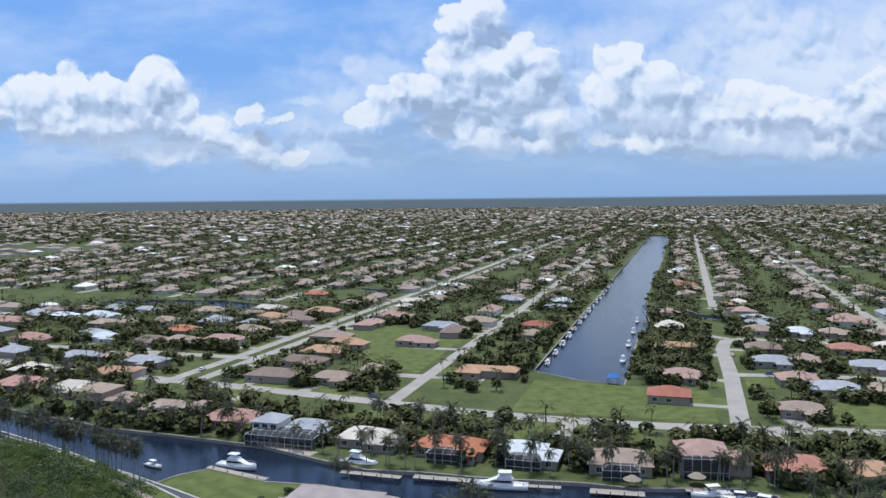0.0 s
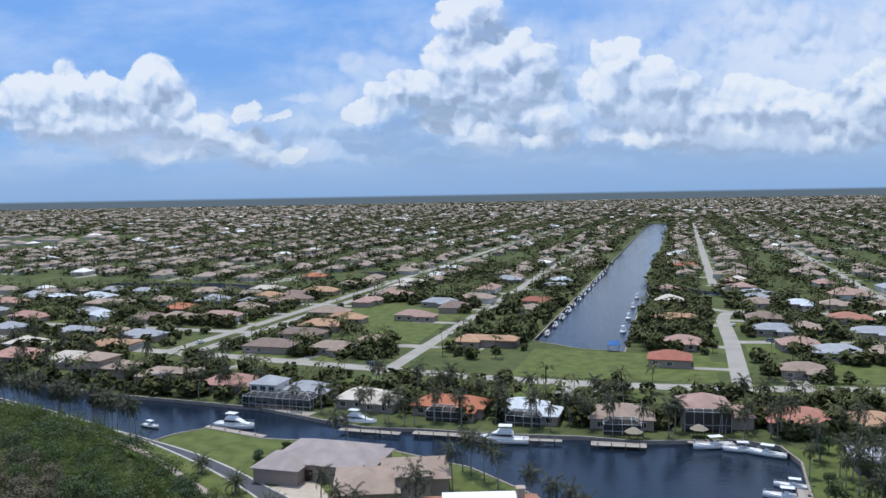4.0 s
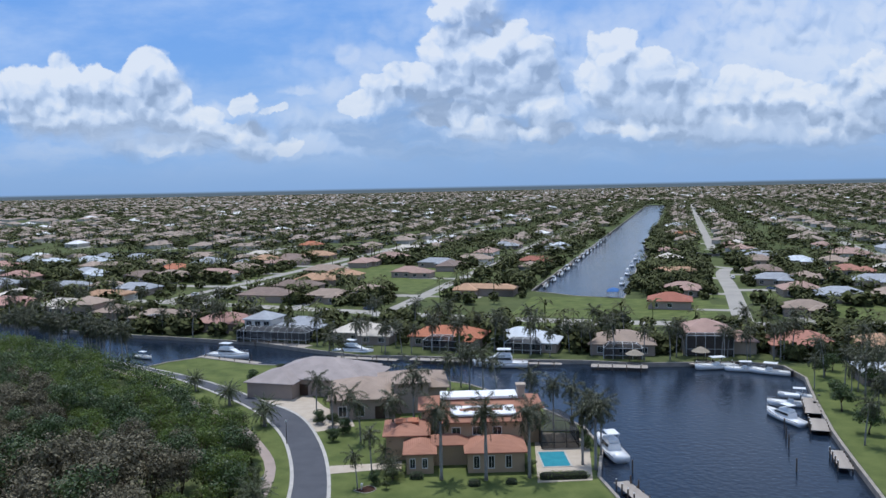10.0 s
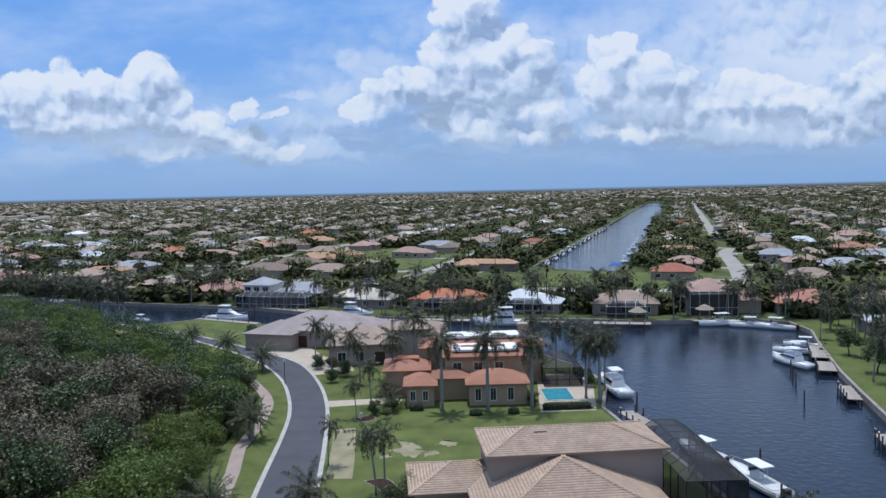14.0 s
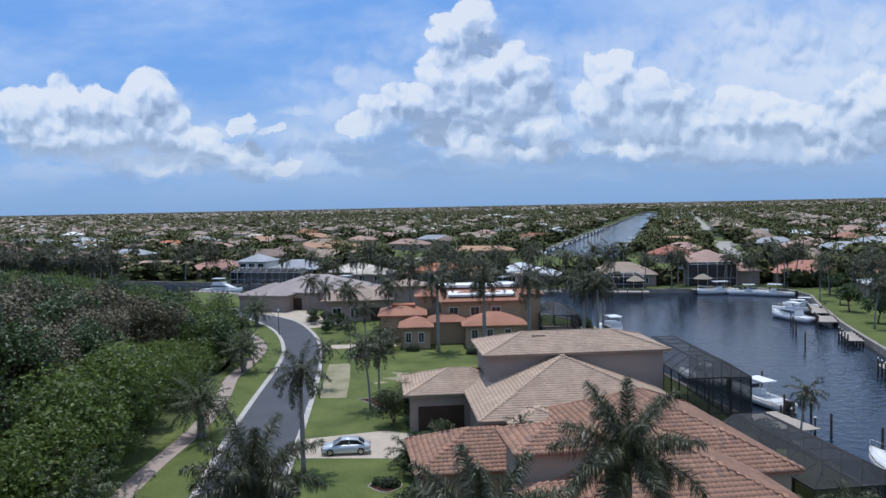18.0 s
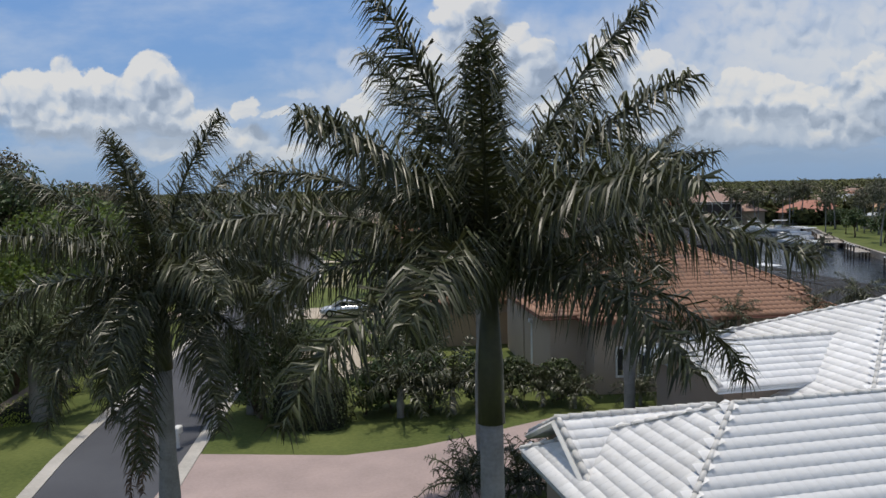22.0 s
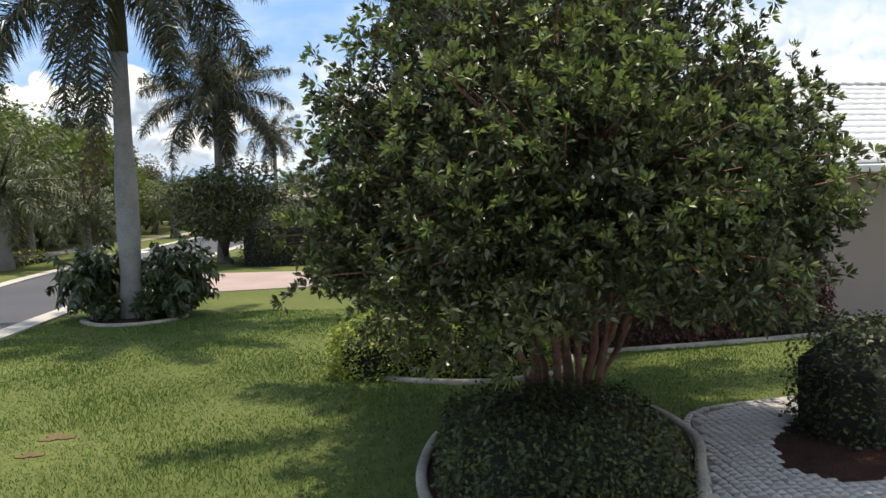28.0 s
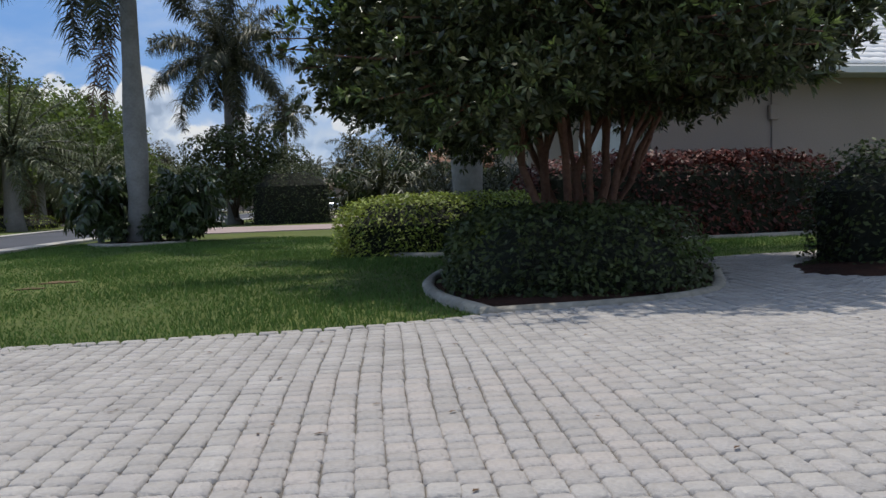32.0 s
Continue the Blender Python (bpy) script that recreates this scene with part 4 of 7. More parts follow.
def pool_cage(parent, x0, x1, y0, y1, h, frame="frame_pale", rise=0.9, cloth="screen"):
    """A screened pool enclosure: aluminium posts, beams and a hipped mesh roof."""
    g = Geo()
    t = 0.055
    nx, ny = max(2, round((x1 - x0) / 2.4)), max(2, round((y1 - y0) / 2.4))
    xs, ys = np.linspace(x0, x1, nx + 1), np.linspace(y0, y1, ny + 1)
    for x in xs:
        g.box(x - t, x + t, y0 - t, y0 + t, 0, h)
    for y in ys[1:]:
        for x in (x0, x1):
            g.box(x - t, x + t, y - t, y + t, 0, h)
    for z in (h, h * 0.36):
        g.box(x0, x1, y0 - t, y0 + t, z - t, z + t)
        for x in (x0, x1):
            g.box(x - t, x + t, y0, y1, z - t, z + t)
    r = min(x1 - x0, y1 - y0) * 0.3
    top = [(x0 + r, y0 + r, h + rise), (x1 - r, y0 + r, h + rise), (x1 - r, y1, h + rise), (x0 + r, y1, h + rise)]
    for x in xs:
        k = min(max(x, x0 + r), x1 - r)
        g.tube([(x, y0, h), (k, y0 + r, h + rise), (k, y1, h + rise)], [t, t, t], 4)
    for y in ys[1:]:
        k = max(y, y0 + r)
        g.tube([(x0, y, h), (x0 + r, k, h + rise), (x1 - r, k, h + rise), (x1, y, h)], [t, t, t, t], 4)
    part("cage_frame", g.mesh("cage_frame", frame), parent, "aluminium pool cage frame")
    s = Geo()
    s.add([(x0, y0, 0), (x1, y0, 0), (x1, y1, 0), (x0, y1, 0), (x0, y0, h), (x1, y0, h), (x1, y1, h), (x0, y1, h)] + top,
          [(0, 1, 5, 4), (1, 2, 6, 5), (3, 0, 4, 7), (4, 5, 9, 8), (5, 6, 10, 9), (7, 4, 8, 11), (8, 9, 10, 11)])
    part("screen", s.mesh("screen", "mesh_cloth"), parent, "dark insect mesh")


def mesh_cloth():
    m = bpy.data.materials.new("mesh_cloth")
    m.use_nodes = True
    N, L = m.node_tree.nodes, m.node_tree.links
    b = N["Principled BSDF"]
    b.inputs["Base Color"].default_value, b.inputs["Roughness"].default_value = (0.02, 0.021, 0.024, 1), 0.8
    t, s = N.new("ShaderNodeBsdfTransparent"), N.new("ShaderNodeMixShader")
    s.inputs[0].default_value = 0.70
    L.new(t.outputs[0], s.inputs[1]), L.new(b.outputs[0], s.inputs[2]), L.new(s.outputs[0], N["Material Output"].inputs[0])
    return m


M["mesh_cloth"] = mesh_cloth()
GRID_ROT = -14.6
# row along the front canal: x, y, width, roof, layout
CANAL_ROW = [(-182, 312, 24, "pink", 0), (-158, 305, 19, "cream", 1), (-106, 276, 22, "tan", 3), (-81, 262, 19, "pink", 0), (-31, 240, 19, "cream", 2),
             (-6, 231, 21, "orange", 1), (17, 226, 18, "white", 2), (42, 219, 17, "tan", 0), (89, 214, 17, "terra", 0), (109, 209, 18, "tanor", 2)]
for x, y, w, roof, k in CANAL_ROW:
    house(x, y, w, 13, GRID_ROT + (6 if x > 30 else 0), roof, k, group="houses along the canal", cage=(-5, 5, 4.5, 2.9) if roof in ("orange", "white", "tan") else None)
NORTH_ROW = [(114, 272, 14, "tan", 1), (7, 334, 25, "tanor", 3), (-57, 322, 18, "tan", 1), (-43, 337, 11, "tan", 0), (-84, 328, 21, "brown", 0), (-77, 355, 21, "brown", 1),
             (-72, 379, 20, "tanor", 0), (-63, 402, 20, "tanor", 2), (-28, 406, 21, "pinktan", 2), (39, 452, 21, "red", 1), (74, 294, 15, "red", 0), (87, 326, 14, "pinktan", 1)]
CROSS_ROW = [(100, 388, 19, "tanor", 3), (134, 352, 17, "grey", 1), (141, 384, 16, "brown", 0), (139, 302, 18, "grey", 0), (158, 300, 14, "tan", 0), (181, 380, 19, "terra", 2),
             (151, 356, 14, "tan", 2), (172, 341, 18, "grey", 1), (156, 434, 16, "tan", 0), (175, 428, 15, "white", 1), (194, 424, 17, "tan", 2), (215, 420, 15, "tan", 0)]
WEST_ROW = [(-151, 356, 19, "grey", 1), (-164, 442, 19, "orange", 0), (-239, 420, 22, "pink", 2), (-288, 480, 26, "pink", 0), (-218, 470, 26, "tan", 3), (-170, 410, 18, "brown", 1),
            (-125, 443, 22, "tan", 2), (-98, 514, 22, "tanor", 0), (-137, 528, 22, "cream", 1), (-120, 606, 17, "orange", 0), (175, 652, 18, "orange", 1), (202, 775, 19, "white", 0)]
for row, name in ((NORTH_ROW, "houses north of the cross street"), (CROSS_ROW, "houses on the cross streets"), (WEST_ROW, "houses west of the boulevard")):
    for x, y, w, roof, k in row:
        house(x, y, w, 12, GRID_ROT, roof, k, group=name, windows=2)
# two-storey house with roof terrace and tall screen cage
TWO = thing("house", -57, 246, 0, GRID_ROT, "two-storey white house with grey hipped roof and tall screened porch", "house", "houses along the canal")
wing_parts(TWO, [(-3, 12, -3, 8, 3.9, 0.42), (-12, -3, -5, 4, 6.3, 0.42)], "stucco_white", "roof_grey")
pool_cage(TWO, -12.2, 11, -9.5, -3, 3.4, rise=1.1)
for i in range(3):
    window(TWO, -10.5 + 3 * i, 4.0, -5, 1.9, 1.7)
KEEP_OFF.append((-57, 246, 13))
TWO2 = thing("house", -135, 288, 0, GRID_ROT, "two-storey tan house with hipped roof and dark screened porch", "house", "houses along the canal")
wing_parts(TWO2, [(-12, 0, -6, 6, 6.1, 0.35), (0, 12, -6, 6, 3.4, 0.35)], "stucco_beige", "roof_tan")
for i in range(4):
    window(TWO2, -10.5 + 3 * i, 0.9, -6, 2.2, 1.9)
KEEP_OFF.append((-135, 288, 12))
TWO3 = thing("house", 66, 218, 0, GRID_ROT + 8, "two-storey pinkish stucco house with white-framed screened porch", "house", "houses along the canal")
wing_parts(TWO3, [(-8, 5, -6, 6, 6.1, 0.42), (5, 11, -5, 5, 3.5, 0.5)], "stucco_tan", "roof_pinktan")
pool_cage(TWO3, -7.5, 4.5, -8.4, -6, 5.6, rise=0.5)
KEEP_OFF.append((66, 218, 11))

# lots of the street grid, filled with plain houses; farther ones are joined
lot_rng = random.Random(5)
LOTS = []


def lots(axis, line, lo, hi, step=22.5, sides=(-1, 1), setback=19.0):
    s = lo
    while s < hi:
        for sd in sides:
            p, q = (line + sd * setback, s) if axis == "q" else (s, line + sd * setback)
            x, y = grid(p + lot_rng.uniform(-9, 9), q + lot_rng.uniform(-9, 9))
            if lot_rng.random() > 0.16:
                LOTS.append((x, y, lot_rng.uniform(14, 22), lot_rng.uniform(10, 14), GRID_ROT + lot_rng.uniform(-7, 7) + (90 if axis == "q" and lot_rng.random() < 0.75 else 0), lot_rng.random()))
        s += step


lots("q", -103, 150, 1450)
lots("q", -197, 130, 1500, setback=22)
lots("q", 20.5, 200, 1400)
lots("p", 0, -640, -215, sides=(1,)), lots("p", 0, -460, -260, sides=(-1,))
for q in (95, 176):
    lots("p", q, 45, 420)
for q in (72, 166):
    lots("p", q, -700, -215)
lots("p", 14, 150, 420, sides=(-1, 1))
for p in (112, 205, 300, 395, 490):
    lots("q", p, 200 + 10, 1500)
for k, p in enumerate((-292, -386, -480, -575, -670, -765)):
    lots("q", p, 280 + 8 * k, 1500)
LOTS = [l for l in LOTS if not on_water(l[0], l[1]) and all((l[0] - a) ** 2 + (l[1] - b2) ** 2 > (c + 9) ** 2 for a, b2, c in KEEP_OFF)]
LOTS.sort(key=lambda l: l[0] ** 2 + l[1] ** 2)
NEAR_LOTS, FAR_LOTS = LOTS[:150], LOTS[150:]
KINDS = ["tan", "grey", "cream", "pinktan", "brown", "tan", "white", "pinktan", "tanor", "grey"]
for x, y, w, d, rz, r in NEAR_LOTS:
    house(x, y, round(w / 3) * 3, round(d / 3) * 3, rz, KINDS[int(r * 10)], int(r * 97) % 4, "stucco_white" if r > 0.5 else "stucco_beige", group="houses of the street grid", windows=1)
fr = np.random.default_rng(8)
# past the grid the suburb goes on to the horizon
n_more = 6800
yy = np.sqrt(fr.uniform(600 ** 2, 4700 ** 2, n_more))
more = [(float(y * fr.uniform(-0.62, 0.62)), float(y), fr.uniform(13, 22), fr.uniform(10, 14), GRID_ROT + fr.uniform(-10, 10) + 90 * int(fr.integers(2)), 0) for y in yy]
more = [m for m in more if (lambda p, q: q > 1510 or ((p < -790 or p > 515) and q > 200))(*ungrid(m[0], m[1]))]
WV, WF, RV, RF, nw, nr = [], [], [], [], 0, 0
for x, y, w, d, rz, r in FAR_LOTS + more:
    c, s = math.cos(radians(rz)), math.sin(radians(rz))
    a, b2, o, e = w / 2, d / 2, 0.6, 3.1
    rot = lambda P: [(x + c * u - s * v, y + s * u + c * v, z) for u, v, z in P]
    WV += rot([(u, v, z) for z in (-0.1, e - 0.05) for u, v in ((-a, -b2), (a, -b2), (a, b2), (-a, b2))])
    WF += [(nw + i, nw + (i + 1) % 4, nw + 4 + (i + 1) % 4, nw + 4 + i) for i in range(4)]
    nw += 8
    h = (b2 + o) * 0.36
    RV += rot([(-a - o, -b2 - o, e), (a + o, -b2 - o, e), (a + o, b2 + o, e), (-a - o, b2 + o, e), (-a + b2, 0, e + h), (a - b2, 0, e + h)])
    RF += [(nr, nr + 1, nr + 5, nr + 4), (nr + 1, nr + 2, nr + 5, nr + 5), (nr + 2, nr + 3, nr + 4, nr + 5), (nr + 3, nr, nr + 4, nr + 4), (nr + 3, nr + 2, nr + 1, nr)]
    nr += 6
RF = [tuple(dict.fromkeys(f)) for f in RF]
tagged(new("far_house_walls", mesh_of("far_house_walls", WV, WF, "far_wall")), "pale walls of distant suburban houses", "houses", kind="stuff")
tagged(new("far_house_roofs", mesh_of("far_house_roofs", RV, RF, "far_roof")), "hipped roofs of distant suburban houses in tan, grey and terracotta", "houses", kind="stuff")

# lawns and pale drives of the lots, joined
DV, DF, GV, GF = [], [], [], []
HAND = [(x, y, w) for row in (CANAL_ROW, NORTH_ROW, CROSS_ROW, WEST_ROW) for x, y, w, roof, k in row]
for k, (x, y, w) in enumerate([l[:3] for l in LOTS if l[1] < 1300] + HAND):
    best = None
    for line, width in STREETS:
        for (ax, ay), (bx, by) in zip(line, line[1:]):
            dx, dy = bx - ax, by - ay
            f = max(0, min(1, ((x - ax) * dx + (y - ay) * dy) / (dx * dx + dy * dy)))
            c = (ax + f * dx, ay + f * dy)
            far = math.hypot(x - c[0], y - c[1])
            if best is None or far < best[0]:
                best = (far, c)
    far, c = best
    if far > 45 or far < 6:
        continue
    ux, uy = (c[0] - x) / far, (c[1] - y) / far
    for V, F, a, half, z, shift in ((DV, DF, far - 2.5, 2.1 + (k % 3) * 0.7, 0.026 + 0.0004 * (k % 9), w * 0.28 * (1 if k % 2 else -1)), (GV, GF, far - 3.2, w * 0.62, 0.004 + 0.0005 * (k % 9), 0)):
        if V is GV and k % 5 == 0:
            continue
        n = len(V)
        ox, oy = x - uy * shift, y + ux * shift
        V += [(ox - uy * half, oy + ux * half, z), (ox + uy * half, oy - ux * half, z), (ox + ux * a + uy * half, oy + uy * a - ux * half, z), (ox + ux * a - uy * half, oy + uy * a + ux * half, z)]
        F.append((n, n + 1, n + 2, n + 3))
tagged(new("lot_drives", mesh_of("lot_drives", DV, DF, "pale_road")), "pale paved drives between the houses and the streets", "driveways", kind="stuff")
tagged(new("lot_lawns", mesh_of("lot_lawns", GV, GF, "lawn")), "mown front lawns of the suburban lots", "lawns", kind="stuff")

# ---- trees of the suburb ----
vr = random.Random(21)
TREE_AT = []
for x, y, w, d, rz, r in LOTS:
    far = math.hypot(x, y)
    for _ in range(21 if far < 700 else 20):
        a, q = vr.uniform(0, 6.28), vr.uniform(0.5, 1.15) * w
        TREE_AT.append((x + q * math.cos(a), y + q * math.sin(a), vr.uniform(0.6, 1.45)))
for row in (CANAL_ROW, NORTH_ROW, CROSS_ROW, WEST_ROW):
    for x, y, w, roof, k in row:
        for _ in range(22):
            a, q = vr.uniform(-0.3, 3.4) if row is CANAL_ROW else vr.uniform(0, 6.28), vr.uniform(0.55, 1.1) * w
            TREE_AT.append((x + q * math.cos(a), y + q * math.sin(a), vr.uniform(0.6, 1.2)))
for _ in range(80000):
    y = math.sqrt(vr.uniform(1350 ** 2, 4700 ** 2))
    TREE_AT.append((y * vr.uniform(-0.62, 0.62), y, vr.uniform(0.6, 1.5)))
# garden growth between the houses and along the banks
for p0, p1, q0, q1, n in ((-420, 70, -48, -6, 620), (-100, -62, 60, 420, 330), (-190, -108, 8, 40, 120), (-190, -108, 118, 420, 420), (-20, 14, 58, 460, 520), (26, 240, 14, 220, 620), (-420, -210, 12, 260, 800), (-58, 16, 2, 10, 30), (24, 300, 220, 460, 500)):
    for _ in range(n):
        x, y = grid(vr.uniform(p0, p1), vr.uniform(q0, q1))
        TREE_AT.append((x, y, vr.uniform(0.45, 1.25)))
for _ in range(120):
    TREE_AT.append((vr.uniform(82, 120), vr.uniform(202, 214) if vr.random() < 0.4 else vr.uniform(203, 260), vr.uniform(0.5, 1.1)))
GREENS = [[grid(*p) for p in ((-57, 8), (14, 12), (12, 56), (-57, 58))], [grid(*p) for p in ((-150, 88), (-184, 130), (-185, 186), (-112, 150), (-109, 58))],
          [grid(*p) for p in ((50, 19), (76, 22), (78, 50), (54, 50))], [grid(*p) for p in ((27, 66), (54, 70), (56, 89), (27, 84))],
          [grid(*p) for p in ((-10, 340), (17, 345), (17, 520), (-9, 530))]]
for k, poly in enumerate(GREENS):
    slab("lawn_open", poly, 0.007, "lawn", "open green field of mown grass", "lawn")


def far_tree(rng, n, size=0.34):
    """n diamond clumps heaped into a crown 1 m high."""
    C, d = crown_points(rng, n, [(0, 0, 0.55, 0.42, 0.42, 0.4), (0.2, 0.1, 0.4, 0.35, 0.3, 0.3), (-0.2, -0.15, 0.45, 0.3, 0.35, 0.3)], 0.9)
    return leaves(rng, C, size, d, slim=0.75)


def far_palm(rng):
    V = [(-0.02, 0, 0), (0.02, 0, 0), (0.02, 0, 0.8), (-0.02, 0, 0.8)]
    F = [(0, 1, 2, 3)]
    for k in range(9):
        a = 6.28 * k / 9 + rng.uniform(-0.2, 0.2)
        c, s, up = math.cos(a), math.sin(a), rng.uniform(-0.1, 0.22)
        n = len(V)
        V += [(0, 0, 0.8), (0.2 * c - 0.06 * s, 0.2 * s + 0.06 * c, 0.84 + up * 0.6), (0.4 * c, 0.4 * s, 0.72 + up), (0.2 * c + 0.06 * s, 0.2 * s - 0.06 * c, 0.84 + up * 0.6)]
        F += [(n, n + 1, n + 2, n + 3)]
    return np.array(V), np.array(F)


rng = np.random.default_rng(3)
temp = {"mid": [far_tree(rng, 80) for _ in range(5)], "far": [far_tree(rng, 14) for _ in range(5)], "vast": [far_tree(rng, 6, 0.55) for _ in range(5)], "palm": [far_palm(rng) for _ in range(5)]}
bins = {"mid": ([], [], 0), "far": ([], [], 0), "vast": ([], [], 0), "palm": ([], [], 0)}
placed = 0
for x, y, s in TREE_AT:
    if abs(x) > 0.68 * y + 60 or y < 200 or (y < 1500 and not free(x, y, 0.5, 3.6 if y < 900 else 2.0)) or (y < 600 and any(inside(gp, x, y) for gp in GREENS)):
        continue
    far = math.hypot(x, y)
    key = "palm" if vr.random() < 0.3 and far < 1500 else ("mid" if far < 480 else "far" if far < 950 else "vast")
    Vt, Ft = temp[key][vr.randrange(5)]
    hgt = s * (8.5 if key == "palm" else 4.7)
    a = vr.uniform(0, 6.28)
    c, sn = math.cos(a), math.sin(a)
    wide = hgt if key == "palm" else hgt * vr.uniform(0.9, 1.5)
    if key in ("far", "vast"):
        wide *= 1.5
    V = np.stack([x + (Vt[:, 0] * c - Vt[:, 1] * sn) * wide, y + (Vt[:, 0] * sn + Vt[:, 1] * c) * wide, Vt[:, 2] * hgt], 1)
    B = bins[key]
    B[0].append(V), B[1].append(Ft + B[2])
    bins[key] = (B[0], B[1], B[2] + len(V))
for key, name, label in (("mid", "garden_trees", "dark green garden trees between the houses"), ("far", "far_trees", "dark green tree cover of the suburb"), ("vast", "horizon_trees", "distant dark green tree cover towards the horizon"),
                         ("palm", "far_palms", "many palms scattered between distant houses")):
    V, F, _ = bins[key]
    tagged(new(name, mesh_np(name, np.concatenate(V), np.concatenate(F), "far_leaf")), label, "trees", kind="stuff")

# ---- the wood beside the near street ----
FOREST_EDGE = offset_line(WALK, -3.2)
wood = [tree_meshes(100 + i, 10.5, 3.4, 2200, 0.37, "leaf_grey" if i < 3 else "leaf_tree", 14, 0.25) for i in range(5)]
bush = [tree_meshes(120 + i, 5.5, 3.0, 1900, 0.31, "leaf_bright" if i < 2 else "leaf_tree", 12, 0.12) for i in range(3)]
wood_fine = [tree_meshes(100 + i, 10.5, 3.4, 6500, 0.24, "leaf_grey" if i < 3 else "leaf_tree", 22, 0.2) for i in range(5)]
bush_fine = [tree_meshes(120 + i, 5.5, 3.0, 6000, 0.20, "leaf_bright" if i < 2 else "leaf_tree", 18, 0.1) for i in range(3)]
wr = random.Random(9)
edge_x = lambda y: float(np.interp(y, [p[1] for p in FOREST_EDGE], [p[0] for p in FOREST_EDGE]))
spots = []
for _ in range(4000):
    y = wr.uniform(24, 232)
    x = edge_x(y) - wr.uniform(0.5, 75) ** 1.0
    if x < -0.62 * y - 30 or any((x - a) ** 2 + (y - b2) ** 2 < 3.6 ** 2 for a, b2 in spots):
        continue
    spots.append((x, y))
spots.sort(key=lambda p: math.hypot(p[0], p[1] - 20))
rest = {"leaf_grey": [], "leaf_tree": [], "leaf_bright": []}
for i, (x, y) in enumerate(spots):
    inland = edge_x(y) - x
    low = inland < 6.5 or (y > 130 and inland < 30) or wr.random() < 0.14
    k = wr.randrange(3) if low else wr.choice((0, 1, 2, 0, 1, 3, 4))
    meshes = (bush_fine if i < 80 else bush)[k] if low else (wood_fine if i < 80 else wood)[k]
    s = wr.uniform(0.75, 1.3) * (1.3 if y < 75 else 1.1) if low else wr.uniform(0.9, 1.25) * (1.3 if y < 75 else 1.12 if y < 110 else 0.82)
    turn = wr.uniform(0, 360)
    if i < 290:
        txt = ("bushy light green tree at the edge of the wood" if k < 2 else "dense dark green tree at the edge of the wood") if low else ("tall brownish-grey feathery tree of the roadside wood" if k < 3 else "tall dark green tree of the roadside wood")
        plant("forest_tree", meshes, x, y, turn, s, txt, "tree", "trees of the roadside wood")
    else:
        me = meshes[1]
        co = np.empty(len(me.vertices) * 3, np.float32)
        me.vertices.foreach_get("co", co)
        co = co.reshape(-1, 4, 3)[::2].reshape(-1, 3) * s
        c, sn = math.cos(radians(turn)), math.sin(radians(turn))
        rest[me.materials[0].name].append(np.stack([x + co[:, 0] * c - co[:, 1] * sn, y + co[:, 0] * sn + co[:, 1] * c, co[:, 2]], 1))
for x, y, k, s in ((-31.6, 60, 0, 2.0), (-33.2, 68, 1, 2.05), (-33.8, 75, 0, 1.9), (-34.6, 83, 1, 1.4), (-29.8, 53, 1, 1.7), (-26.4, 46.5, 0, 1.1)):
    plant("forest_tree", bush_fine[k], x, y, 70 * y % 360, s, "tall feathery bright green tree at the edge of the wood", "tree", "trees of the roadside wood")
for name, parts in rest.items():
    V = np.concatenate(parts)
    tagged(new("forest_canopy", mesh_np("forest_canopy", V, np.arange(len(V)).reshape(-1, 4), name)), "dense canopy of the roadside wood farther back", "trees", kind="stuff")

# ---- palms and garden trees ----
pr = random.Random(4)
# place of the foot, trunk height, shaft, frond length, lift of the lowest fronds, hanging fronds
NEAR_ROYALS = [(-8.0, 22.3, 6.85, 2.3, 4.7, -0.55, 2), (0.35, 15.4, 7.4, 2.6, 5.0, 0.1, 0), (7.2, 38.3, 8.9, 1.9, 3.9, -0.4, 0), (0.4, 31.0, 7.9, 2.0, 4.1, -0.2, 0), (-11.3, 42.0, 6.4, 2.0, 4.4, -0.5, 1)]
for k, (x, y, h, sh, fl, low_lift, hang) in enumerate(NEAR_ROYALS):
    plant("royal_palm", palm_meshes(200 + k, h, 24, fl, 185, 0.98, 0.034, sh, 0.25, lifts=(1.5, low_lift), droop=(0.5, 1.4) if low_lift > -0.1 else (0.55, 1.75), dead=hang), x, y, (0, 78, 80, 120, 160)[k], 1.0, ROYAL_TXT, "palm tree", "royal palms by the street")
for x, y, k, s in ((-14.3, 68.5, 0, 0.8), (-4.6, 123.3, 0, 1.05), (2.5, 123.0, 1, 1.05), (9.4, 123.8, 0, 1.0), (20.4, 127.2, 1, 0.95), (18.6, 129.4, 0, 0.85)):
    plant("royal_palm", ROYAL[k], x, y, pr.uniform(0, 360), s, ROYAL_TXT, "palm tree", "royal palms by the street")
for x, y, s in ((-26.6, 79, 1.5), (-31, 110, 1.4), (-40.5, 153, 1.4), (-22.2, 41.5, 1.75), (-27.2, 53.4, 1.5), (-52, 168, 1.3), (-21.4, 49, 1.2), (-64, 181, 1.2)):
    plant("date_palm", PHOENIX[pr.randrange(2)], x, y, pr.uniform(0, 360), s, PHOENIX_TXT, "palm tree", "date palms along the footpath")
